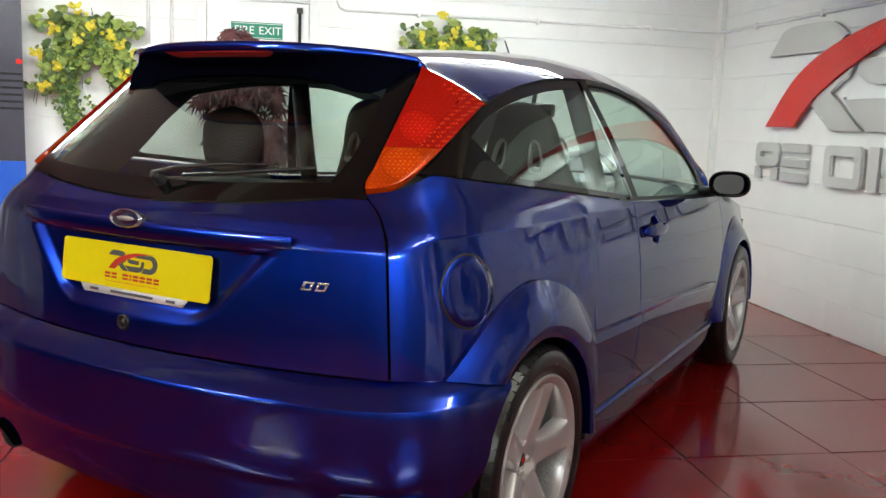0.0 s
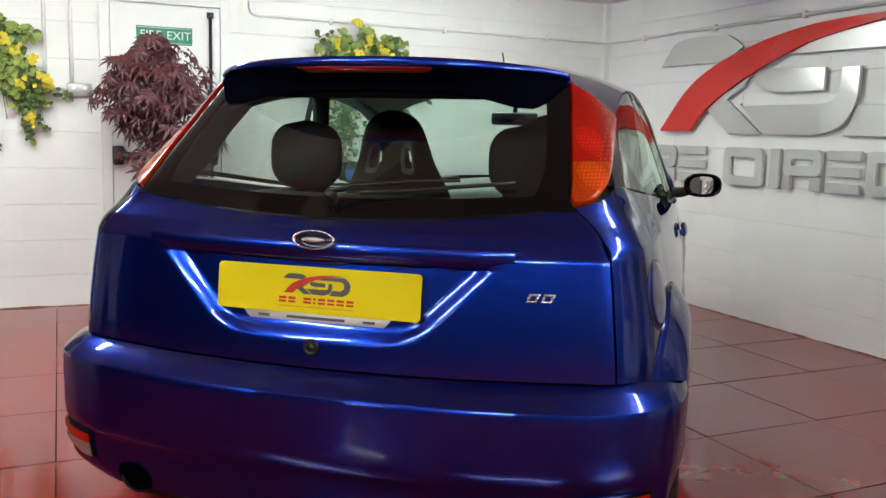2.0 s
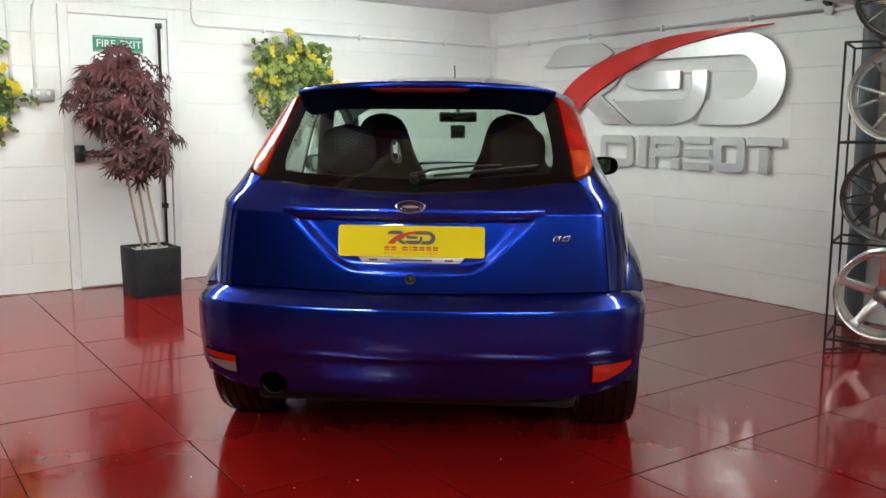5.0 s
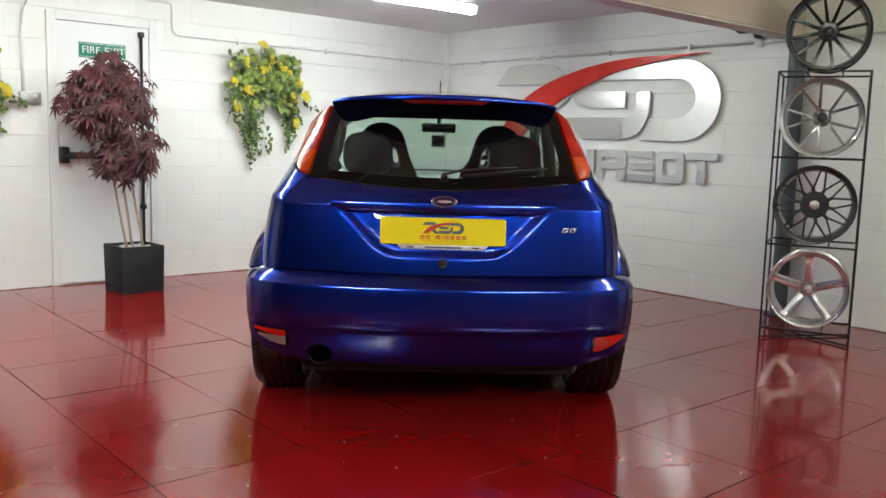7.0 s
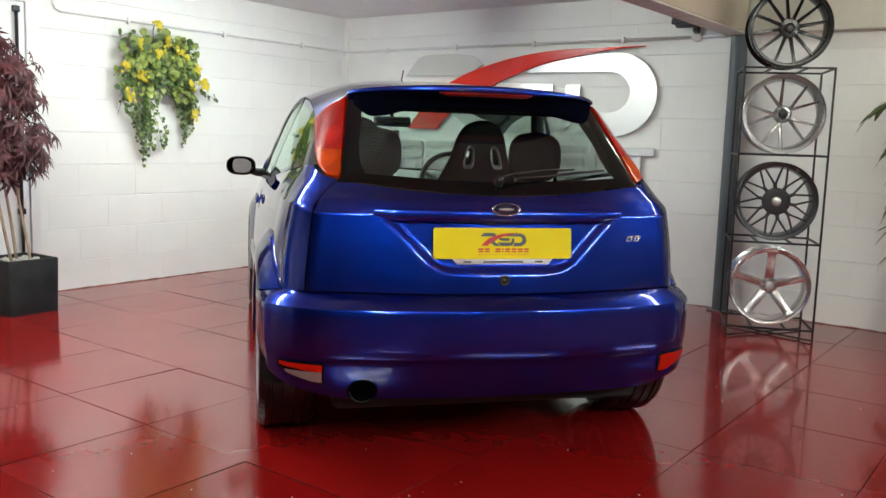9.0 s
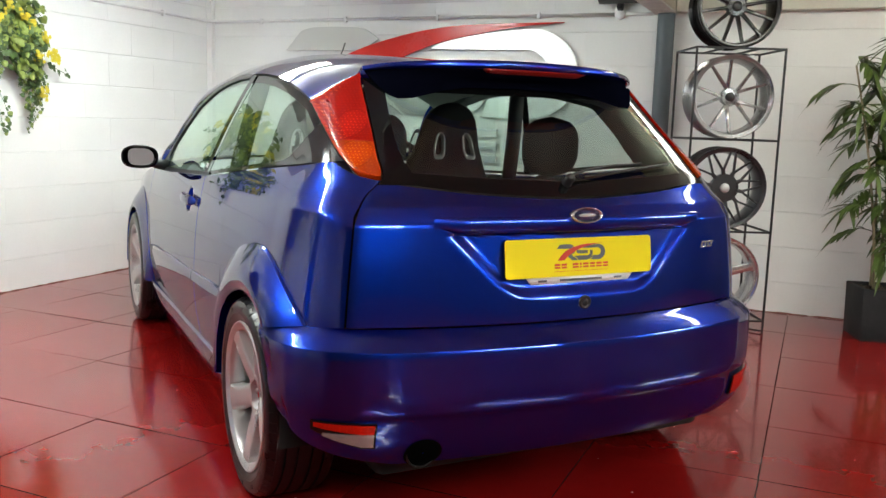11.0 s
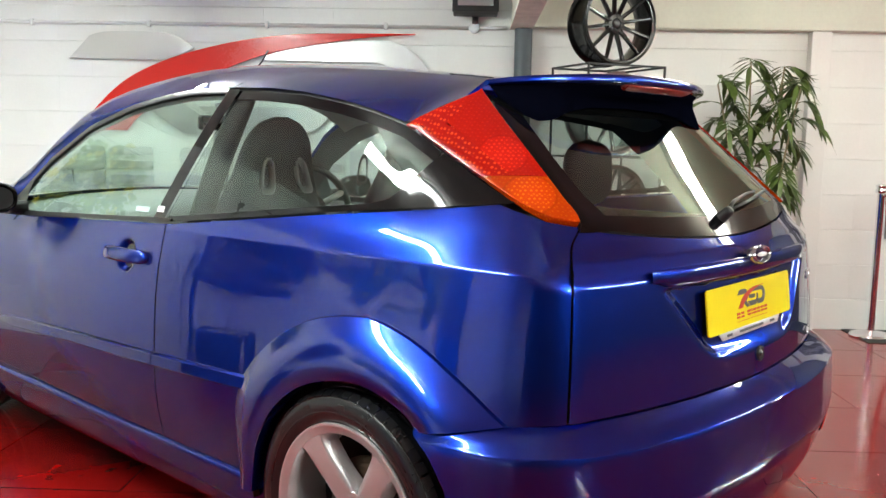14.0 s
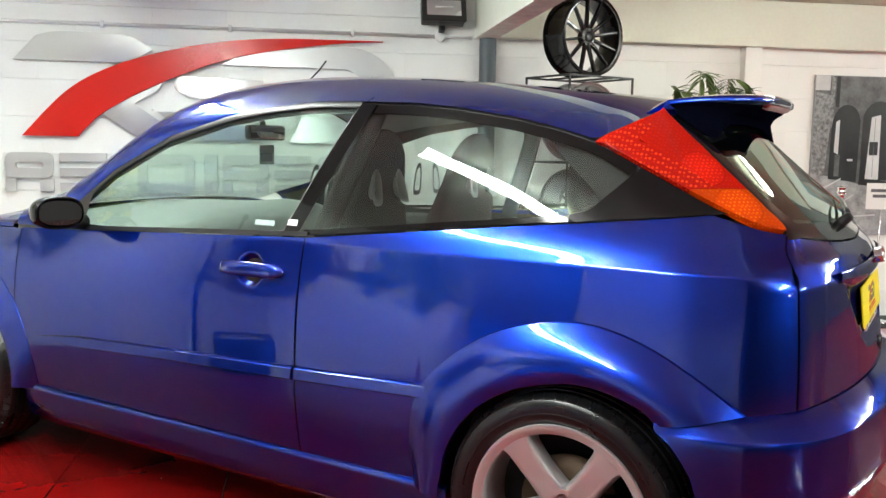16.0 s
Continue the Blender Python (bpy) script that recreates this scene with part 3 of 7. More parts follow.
def emblem_outlines():
    """Name -> outline of (along the wall, height) of the emblem's plates."""
    out = curve2([(5.90, 1.27), (5.62, 1.56), (5.34, 1.72), (4.99, 1.83), (4.63, 1.90), (4.26, 1.93), (3.60, 1.935)], 8)
    inn = curve2([(3.60, 1.93), (3.89, 1.91), (4.19, 1.87), (4.56, 1.80), (4.88, 1.69), (5.17, 1.56), (5.42, 1.41), (5.56, 1.27)], 8)
    ring_out = [(3.83 - 0.345 * math.sin(t) * (1.0), 1.57 + 0.32 * math.cos(t)) for t in np.linspace(0.0, math.pi, 22)]
    ring_in = [(3.88 - 0.175 * math.sin(t), 1.588 + 0.158 * math.cos(t)) for t in np.linspace(math.pi, 0.0, 18)]
    bar_top = curve2([(4.66, 1.752), (4.45, 1.835), (4.19, 1.865), (4.0, 1.885)], 6)
    return {
        "red_swoosh": out + inn,
        "upper_plate": [(5.94, 1.75), *curve2([(5.80, 1.90), (5.66, 1.93), (5.29, 1.925), (5.16, 1.88), (5.09, 1.83)], 5), (5.24, 1.745)],
        "ring_plate": bar_top + ring_out + [(4.22, 1.25), (4.13, 1.43)] + ring_in,
        "middle_plate": [(4.92, 1.675), (4.39, 1.655), (4.39, 1.52), (4.76, 1.52), *curve2([(4.86, 1.535), (4.94, 1.575), (4.96, 1.62), (4.95, 1.65)], 4)],
        "hook_plate": [(4.27, 1.65), (4.14, 1.65), *curve2([(4.14, 1.50), (4.17, 1.40), (4.26, 1.30), (4.43, 1.252)], 5), (4.84, 1.255), (5.07, 1.44), *curve2([(4.40, 1.44), (4.32, 1.455), (4.28, 1.50), (4.27, 1.54)], 4)],
        "leg_plate": [(5.42, 1.43), *curve2([(5.30, 1.50), (5.15, 1.565), (5.03, 1.625)], 4), *curve2([(5.06, 1.57), (5.14, 1.53), (5.21, 1.485)], 4), (4.87, 1.252), (5.17, 1.252)],
    }


def emblem():
    logo = empty("wall_emblem", pose(0, 0, 0), "brushed steel and red emblem plates raised on the wall", "sign")
    for name, outline in emblem_outlines().items():
        if name == "red_swoosh":
            part(name, plate_bm(outline, 0.022, lambda a, b, d: on_east(a, b, d + 0.012), 0.003), REDGLOSS, logo, "glossy red curved blade", True, 25)
        else:
            part(name, plate_bm(outline, 0.02, on_east, 0.002), STEEL, logo, "", True, 25)
    for y, z in ((5.6, 1.85), (5.1, 1.45), (4.6, 1.6), (4.3, 1.35), (3.6, 1.6), (4.1, 1.34), (5.4, 1.55), (4.3, 1.9)):
        part("standoff", tube_bm([(EAST + 0.003, y, z), (EAST - 0.022, y, z)], 0.008), STEEL, logo, "", True, 25)


emblem()


def ring_shape(y0, y1, z0, z1, w, name_parent, slot=True):
    """A rounded rectangular loop standing off the wall."""
    def rr(a0, a1, b0, b1, r, n=5):
        pts = []
        for cx, cz, s in ((a1 - r, b1 - r, 0), (a0 + r, b1 - r, 90), (a0 + r, b0 + r, 180), (a1 - r, b0 + r, 270)):
            pts += [(cx + r * math.cos(radians(s + 90 * k / n)), cz + r * math.sin(radians(s + 90 * k / n))) for k in range(n + 1)]
        return pts
    o, i = rr(y0, y1, z0, z1, 0.045), rr(y0 + w, y1 - w, z0 + w, z1 - w, 0.015)
    bm = bmesh.new()
    rows = []
    for loop, d in ((o, 0.0), (o, 0.022), (i, 0.022), (i, 0.0), (o, 0.0)):
        rows.append([on_east(a, b, d) for a, b in loop])
    grid_bm(rows, bm, True)
    bmesh.ops.remove_doubles(bm, verts=bm.verts, dist=1e-5)
    return bm


def bar_shape(y0, y1, z0, z1, bm=None):
    p, q = on_east(y0, z0, 0.0), on_east(y1, z1, 0.022)
    return box_bm(p.x, q.x, y0, y1, z0, z1, 0.002, 1, bm)


def wall_shapes():
    word = empty("wall_lettering_shapes", pose(0, 0, 0), "row of raised brushed steel block shapes on the wall", "sign")
    z0, z1, w = 0.912, 1.165, 0.062
    for y0, y1, kind in ((5.72, 6.01, "loop"), (5.39, 5.68, "bars"), (4.84, 5.20, "ring"), (4.69, 4.775, "bar"), (4.36, 4.66, "loop"), (4.08, 4.32, "bars"), (3.78, 4.035, "ring"), (3.48, 3.76, "post")):
        if kind == "loop":
            part("steel_shape", ring_shape(y0, y1, z0 + 0.09, z1, w, word), STEEL, word, "", True, 30)
            part("steel_shape", bar_shape(y1 - w, y1, z0, z0 + 0.085), STEEL, word, "", False)
            part("steel_shape", bar_shape(y0, y0 + w + 0.02, z0, z0 + 0.085), STEEL, word, "", False)
        elif kind == "ring":
            part("steel_shape", ring_shape(y0, y1, z0, z1, w, word), STEEL, word, "", True, 30)
        elif kind == "bars":
            for k in range(3):
                part("steel_shape", bar_shape(y0, y1, z0 + 0.097 * k, z0 + 0.097 * k + 0.058), STEEL, word, "", False)
        elif kind == "bar":
            part("steel_shape", bar_shape(y0, y1, z0, z1), STEEL, word, "", False)
        else:
            part("steel_shape", bar_shape(y0, y1, z1 - w, z1), STEEL, word, "", False)
            m = (y0 + y1) / 2
            part("steel_shape", bar_shape(m - 0.038, m + 0.038, z0, z1 - w - 0.004), STEEL, word, "", False)


wall_shapes()


# ---- the car: a smooth skin from plan outlines at several heights, in the car's own axes (x right, y ahead, rear axle at y = 0) ----
LOWER = {
    0.20: [(0, -0.60), (0.25, -0.59), (0.47, -0.56), (0.60, -0.53), (0.68, -0.50), (0.74, -0.43), (0.765, -0.32), (0.775, -0.10), (0.78, 0.25), (0.785, 0.87), (0.785, 1.40), (0.78, 1.95), (0.775, 2.30), (0.77, 2.615), (0.74, 3.0)],
    0.32: [(0, -0.63), (0.25, -0.615), (0.47, -0.58), (0.61, -0.545), (0.695, -0.515), (0.757, -0.44), (0.785, -0.32), (0.797, -0.10), (0.806, 0.25), (0.812, 0.87), (0.812, 1.40), (0.805, 1.95), (0.80, 2.30), (0.795, 2.615), (0.76, 3.0)],
    0.48: [(0, -0.64), (0.25, -0.625), (0.47, -0.59), (0.62, -0.552), (0.703, -0.522), (0.768, -0.44), (0.802, -0.32), (0.815, -0.10), (0.826, 0.25), (0.836, 0.87), (0.836, 1.40), (0.827, 1.95), (0.817, 2.30), (0.807, 2.615), (0.77, 3.0)],
    0.64: [(0, -0.64), (0.25, -0.625), (0.47, -0.59), (0.62, -0.552), (0.703, -0.522), (0.767, -0.44), (0.800, -0.32), (0.813, -0.10), (0.824, 0.25), (0.835, 0.87), (0.835, 1.40), (0.825, 1.95), (0.814, 2.30), (0.804, 2.615), (0.765, 3.0)],
    0.80: [(0, -0.625), (0.25, -0.612), (0.47, -0.580), (0.61, -0.545), (0.690, -0.515), (0.752, -0.440), (0.785, -0.32), (0.800, -0.10), (0.812, 0.25), (0.822, 0.87), (0.821, 1.40), (0.808, 1.95), (0.795, 2.30), (0.782, 2.615), (0.74, 3.0)],
    0.95: [(0, -0.604), (0.25, -0.594), (0.47, -0.566), (0.598, -0.532), (0.673, -0.502), (0.727, -0.435), (0.755, -0.32), (0.770, -0.10), (0.782, 0.25), (0.792, 0.87), (0.790, 1.40), (0.774, 1.95), (0.757, 2.30), (0.735, 2.615), (0.69, 3.0)],
}
UPPER = {
    0.95: LOWER[0.95],
    1.00: [(0, -0.548), (0.25, -0.541), (0.45, -0.519), (0.565, -0.489), (0.628, -0.466), (0.690, -0.40), (0.722, -0.30), (0.7455, -0.10), (0.7595, 0.25), (0.7725, 0.87), (0.7705, 1.40), (0.744, 1.95), (0.72, 2.30), (0.68, 2.615), (0.62, 3.0)],
    1.05: [(0, -0.497), (0.25, -0.492), (0.42, -0.479), (0.532, -0.463), (0.574, -0.450), (0.642, -0.40), (0.688, -0.30), (0.712, -0.10), (0.730, 0.25), (0.747, 0.87), (0.745, 1.40), (0.722, 1.95), (0.69, 2.30), (0.65, 2.615), (0.60, 3.0)],
    1.10: [(0, -0.444), (0.25, -0.439), (0.4135, -0.427), (0.523, -0.409), (0.5635, -0.3965), (0.6255, -0.342), (0.6655, -0.25), (0.675, -0.06585), (0.699, 0.2671), (0.718, 0.87), (0.716, 1.4), (0.7013, 1.95), (0.6638, 2.3), (0.6238, 2.615), (0.5771, 3)],
    1.20: [(0, -0.335), (0.25, -0.331), (0.40, -0.319), (0.505, -0.299), (0.542, -0.283), (0.598, -0.215), (0.634, -0.11), (0.656, 0.05), (0.676, 0.33), (0.692, 0.87), (0.688, 1.40), (0.655, 1.95), (0.62, 2.30), (0.58, 2.615), (0.53, 3.0)],
    1.34: [(0, -0.185), (0.22, -0.182), (0.37, -0.169), (0.47, -0.147), (0.512, -0.125), (0.552, -0.065), (0.580, 0.03), (0.600, 0.17), (0.616, 0.42), (0.630, 0.87), (0.626, 1.40), (0.60, 1.95), (0.57, 2.30), (0.53, 2.615), (0.48, 3.0)],
    1.44: [(0, -0.08), (0.20, -0.078), (0.34, -0.066), (0.43, -0.045), (0.475, -0.022), (0.512, 0.035), (0.538, 0.12), (0.557, 0.25), (0.572, 0.47), (0.578, 0.87), (0.574, 1.40), (0.56, 1.95), (0.53, 2.30), (0.49, 2.615), (0.44, 3.0)],
}


def slopes(t, v):
    """Tangents of a curve through v at the knots t, by parabolas through three neighbours."""
    d = (v[1:] - v[:-1]) / (t[1:] - t[:-1]).reshape(-1, *([1] * (v.ndim - 1)))
    h = (t[1:] - t[:-1]).reshape(-1, *([1] * (v.ndim - 1)))
    m = np.empty_like(v)
    m[1:-1] = (d[:-1] * h[1:] + d[1:] * h[:-1]) / (h[1:] + h[:-1])
    m[0], m[-1] = d[0], d[-1]
    return m


def hermite(t, v, m, x):
    i = int(np.clip(np.searchsorted(t, x) - 1, 0, len(t) - 2))
    h = t[i + 1] - t[i]
    s = (x - t[i]) / h
    return v[i] * (2 * s ** 3 - 3 * s * s + 1) + m[i] * h * (s ** 3 - 2 * s * s + s) + v[i + 1] * (3 * s * s - 2 * s ** 3) + m[i + 1] * h * (s ** 3 - s * s)


class Skin:
    def __init__(self, tables):
        self.tabs = []
        for tab in tables:
            z = np.array(sorted(tab))
            v = np.array([tab[k] for k in sorted(tab)], float)
            self.tabs.append((z, v, slopes(z, v)))
        ref = np.array(tables[0][sorted(tables[0])[-1]])
        self.k = np.concatenate([[0], np.cumsum(np.linalg.norm(ref[1:] - ref[:-1], axis=1))])
        self.cache = {}

    def outline(self, z):
        key = round(z, 5)
        if key not in self.cache:
            tab = next((t for t in self.tabs if z <= t[0][-1] + 1e-9), self.tabs[-1])
            v = hermite(tab[0], tab[1], tab[2], z)
            m = slopes(self.k, v)
            m[0] = (np.linalg.norm(m[0]), 0.0)
            self.cache[key] = (v, m)
        return self.cache[key]

    def at(self, u, z):
        v, m = self.outline(z)
        s = 1.0 if u >= 0 else -1.0
        p = hermite(self.k, v, m, abs(u))
        return Vector((s * p[0], p[1], z))

    def normal(self, u, z):
        e = 0.004
        a = self.at(u + e, z) - self.at(u - e, z)
        b = self.at(u, z + e) - self.at(u, z - e)
        return a.cross(b).normalized()

    def on(self, u, z, lift=0.0):
        return self.at(u, z) + self.normal(u, z) * lift if lift else self.at(u, z)

    def u_side(self, y, z):
        lo, hi = self.k[4], self.k[-1]
        for _ in range(26):
            mid = (lo + hi) / 2
            lo, hi = (mid, hi) if self.at(mid, z).y < y else (lo, mid)
        return (lo + hi) / 2

    def u_rear(self, x, z):
        lo, hi = 0.0, self.k[6]
        for _ in range(26):
            mid = (lo + hi) / 2
            lo, hi = (mid, hi) if self.at(mid, z).x < x else (lo, mid)
        return (lo + hi) / 2


skin = Skin([LOWER, UPPER])
# side glass: the upper skin carried straight down past the belt line
PANES = {z: UPPER[z] for z in (1.05, 1.20, 1.34, 1.44)}
PANES[0.90] = [(a[0] + 0.90 * (a[0] - b[0]), a[1] + 0.90 * (a[1] - b[1])) for a, b in zip(UPPER[1.05], UPPER[1.20])]
gskin = Skin([PANES])
gskin.k = skin.k
SEAM = float(skin.k[4])


def lipped(rows, depth=0.012):
    """A skin panel from rows of (place, normal), its rim turned inwards."""
    bm = bmesh.new()
    vs = [[bm.verts.new(p) for p, n in row] for row in rows]
    for a, b in zip(vs, vs[1:]):
        for i in range(len(a) - 1):
            q = [a[i], a[i + 1], b[i + 1], b[i]]
            pts = []
            for v in q:
                if all((v.co - w.co).length > 1e-6 for w in pts):
                    pts.append(v)
            if len(pts) >= 3:
                try:
                    bm.faces.new(pts)
                except ValueError:
                    pass
    bm.normal_update()
    f = bm.faces[:][len(bm.faces) // 2]
    c = f.calc_center_median()
    near = min((q for row in rows for q in row), key=lambda q: (q[0] - c).length)
    flip = f.normal.dot(near[1]) < 0
    rim = [(r, 0) for r in range(len(rows))] + [(len(rows) - 1, c) for c in range(1, len(rows[0]))]
    rim += [(r, len(rows[0]) - 1) for r in range(len(rows) - 2, -1, -1)] + [(0, c) for c in range(len(rows[0]) - 2, 0, -1)]
    inner = [bm.verts.new(rows[r][c][0] - rows[r][c][1] * depth) for r, c in rim]
    outer = [vs[r][c] for r, c in rim]
    n = len(rim)
    for i in range(n):
        j = (i + 1) % n
        try:
            bm.faces.new((outer[i], outer[j], inner[j], inner[i]))
        except ValueError:
            pass
    if flip:
        bmesh.ops.reverse_faces(bm, faces=bm.faces)
    return bm


def no_recalc(name, bm, material, parent, label="", sharp=35):
    bmesh.ops.remove_doubles(bm, verts=bm.verts, dist=1e-6)
    me = bpy.data.meshes.new(name)
    bm.to_mesh(me)
    bm.free()
    me.shade_smooth()
    me.set_sharp_from_angle(angle=radians(sharp))
    me.materials.append(material)
    ob = new(name, me)
    ob.parent = parent
    if label:
        ob["label"] = label
    return ob


def columns(us, bottom, top, n, lift=0.0, side=1, dent=None, crease=None, soft=None):
    """Rows of (place, normal) for a panel given by its columns: u and the heights between which it runs."""
    rows = []
    for u in us:
        b, t = bottom(u), top(u)
        row = []
        zs = [b + (t - b) * k / n for k in range(n + 1)]
        if crease:
            n1 = int(n * 0.7)
            zs = [b + (crease - 0.005 - b) * k / n1 for k in range(n1 + 1)] + [crease] + [crease + 0.005 + (t - crease - 0.005) * k / (n - n1) for k in range(n - n1 + 1)]
        for z in zs:
            nn = skin.normal(u, z)
            p = skin.at(u, z)
            d = 0.040 * soft(u) * max(0.0, 1 - abs(z - 0.95) / 0.07) if soft else 0.0
            if d:
                p = p * 0.4 + skin.at(u, z - d) * 0.3 + skin.at(u, z + d) * 0.3
            p = p + nn * (lift - (dent(u, z) if dent else 0.0))
            if side < 0:
                p, nn = Vector((-p.x, p.y, p.z)), Vector((-nn.x, nn.y, nn.z))
            row.append((p, nn))
        rows.append(row)
    return rows


car = empty("car", CAR, "metallic blue three-door hatchback with roof spoiler parked on the red floor", "car")

# lines on the side of the body: ahead of the rear axle -> height
BELT_Y, BELT_Z = [-0.42, -0.336, -0.103, 0.203, 0.559, 0.841, 1.48, 1.939, 2.30], [1.065, 1.088, 1.065, 1.036, 0.998, 0.968, 0.942, 0.922, 0.910]
WTOP_Y, WTOP_Z = [-0.336, 0.019, 0.144, 0.261, 0.439, 0.591, 0.788, 0.963, 1.126, 1.30, 1.571, 1.811, 2.008, 2.061], [1.092, 1.262, 1.297, 1.322, 1.350, 1.364, 1.371, 1.371, 1.356, 1.330, 1.257, 1.139, 0.985, 0.922]
ARCH_Y, ARCH_Z = [-0.43, -0.412, -0.321, -0.214, -0.089, -0.02, 0.028, 0.151, 0.282, 0.385, 0.429, 0.445], [0.645, 0.653, 0.714, 0.770, 0.806, 0.812, 0.810, 0.783, 0.722, 0.626, 0.545, 0.30]


def belt(y):
    return lerp(BELT_Y, BELT_Z, y)


def lamp_low(y):
    """Lower outer edge of the tail lamp, from its tip to the window."""
    return lerp([-0.455, -0.41, -0.336, 0.025], [1.045, 1.056, 1.088, 1.262], y)


def tailgate():
    def g_line(u):
        return 0.996 + 0.047 * (min(abs(u), SEAM) / SEAM) ** 1.6

    def dent(u, z):
        x = abs(skin.at(u, z).x)
        edge = lerp([0.70, 0.725, 0.76, 0.90, 0.95], [0.10, 0.245, 0.295, 0.435, 0.475], z)
        a = min(1.0, max(0.0, (edge - x) / 0.062))
        b = min(1.0, max(0.0, (z - 0.708) / 0.052))
        c = min(1.0, max(0.0, (0.905 - z) / 0.006))
        sm = lambda t: t * t * (3 - 2 * t)
        return 0.017 * sm(a) * sm(b) * sm(c)

    us = list(np.linspace(-SEAM + 0.003, SEAM - 0.003, 151))
    gate = no_recalc("tailgate", lipped(columns(us, lambda u: 0.650, lambda u: g_line(u) - 0.003, 70, 0.0, 1, dent, None, lambda u: 1.0)), BLUE, car, "metallic blue tailgate with a plate recess")
    # black strips paint the tailgate gaps as dark as their shade
    for e in (-1, 1):
        part("gate_seal", grid_bm([[skin.on(e * (SEAM + d), z, -0.0015) for d in (-0.0034, 0.0034)] for z in np.linspace(0.652, 1.036, 40)]), SHUT_GAP, gate)
    # grab ledge above the plate
    rows = []
    for x in np.linspace(-0.468, 0.468, 41):
        k = min(1.0, (0.468 - abs(x)) / 0.07)
        u = math.copysign(skin.u_rear(abs(x), 0.92), x)
        p, n = skin.at(u, 0.92), skin.normal(u, 0.92)
        prof = [(-0.010, 0.024), (0.004, 0.026), (0.016, 0.022), (0.022, 0.010), (0.022, -0.004), (0.016, -0.016 * k), (0.0, -0.022 * k), (-0.03, -0.022 * k)]
        rows.append([p + Vector((n.x, n.y, 0)) * a * (0.26 + 0.18 * k) + Vector((0, 0, 0.004 + b)) for a, b in prof])
    part("grab_ledge", grid_bm(rows), BLUE, gate, "", True, 50)
    # rear screen with its black border
    gl = lambda u: g_line(u) + 0.001
    gtop = lambda u: 1.333
    us2 = list(np.linspace(-SEAM + 0.004, SEAM - 0.004, 61))
    part("rear_window", grid_bm([[p for p, n in r] for r in columns(us2, gl, gtop, 24, 0.001)]), WINDOW, gate, "lightly tinted rear screen")
    bm = grid_bm([[p for p, n in r] for r in columns(us2, gl, lambda u: g_line(u) + 0.026 + 0.02 * (1 - (abs(u) / SEAM) ** 2), 3, 0.0018)])
    for s in (-1, 1):
        for_rows = []
        for z in np.linspace(1.03, 1.33, 26):
            w = 0.104 + 0.035 * math.exp(-((z - 1.03) / 0.06) ** 2)
            for_rows.append([skin.on(s * (SEAM - 0.004 - w * k / 4), z, 0.0018) for k in range(5)])
        grid_bm(for_rows, bm)
    grid_bm([[p for p, n in r] for r in columns(us2, lambda u: 1.295, gtop, 3, 0.0018)], bm)
    part("screen_border", bm, GLOSSBLACK, gate, "black printed screen border")
    # wiper
    hub = skin.on(0.0, 1.035, 0.012)
    w = part("rear_wiper", lathe_bm([(0.0, 0.027), (0.009, 0.027), (0.014, 0.021), (0.0155, 0.0), (0.017, -0.01)], 20, "z", None, Matrix.Translation(hub) @ Matrix.Rotation(math.radians(48), 4, "X")), BLACK, gate, "black rear wiper")
    arm = [skin.on(skin.u_rear(x, z), z, l) for x, z, l in ((0.004, 1.037, 0.034), (0.06, 1.052, 0.035), (0.20, 1.070, 0.029), (0.31, 1.079, 0.022))]
    part("wiper_arm", tube_bm(arm, 0.0062, 8, None, 0.0038), BLACK, w)
    part("wiper_blade", tube_bm([skin.on(skin.u_rear(x, z), z, 0.015) for x, z in ((0.07, 1.046), (0.2, 1.058), (0.33, 1.072), (0.44, 1.082))], 0.0050, 8), BLACK, w)
    # lock
    lk = skin.on(0.0, 0.698, 0.0)
    part("tailgate_lock", lathe_bm([(0.020, -0.002), (0.020, 0.005), (0.016, 0.007), (0.013, 0.004), (0.008, 0.004), (0.007, 0.007), (0.0, 0.007)], 24, "z", None, Matrix.Translation(lk) @ Matrix.Rotation(math.radians(90), 4, "X")), BLACK, gate, "black round tailgate lock")
    # oval badge
    bd = empty("badge", Matrix.Translation(skin.on(0.0, 0.947, 0.019)) @ Matrix.Rotation(math.radians(78), 4, "X"))
    bd.parent = gate
    sc = Matrix.Diagonal((1.0, 0.43, 1.0, 1))
    part("badge_rim", lathe_bm([(0.054, -0.012), (0.0548, 0.001), (0.0535, 0.006), (0.051, 0.0085), (0.048, 0.0075), (0.046, 0.003)], 40, "z", None, sc), surf("silver_badge_rim", (0.55, 0.55, 0.57), 0.16, 0.9), bd, "chrome oval rim")
    part("badge_face", lathe_bm([(0.0462, 0.0015), (0.0462, 0.004), (0.0, 0.0052)], 40, "z", None, sc), surf("navy_badge", (0.01, 0.015, 0.06), 0.15, 0.2, coat=0.8), bd, "navy enamel oval")
    part("badge_mark", lathe_bm([(0.030, 0.004), (0.029, 0.0062), (0.0, 0.0066)], 24, "z", None, Matrix.Diagonal((1.0, 0.20, 1.0, 1))), STEEL, bd)
    # chrome model badge of two plain shapes
    dark_chrome = surf("dark_chrome", (0.42, 0.43, 0.45), 0.25, 0.8)
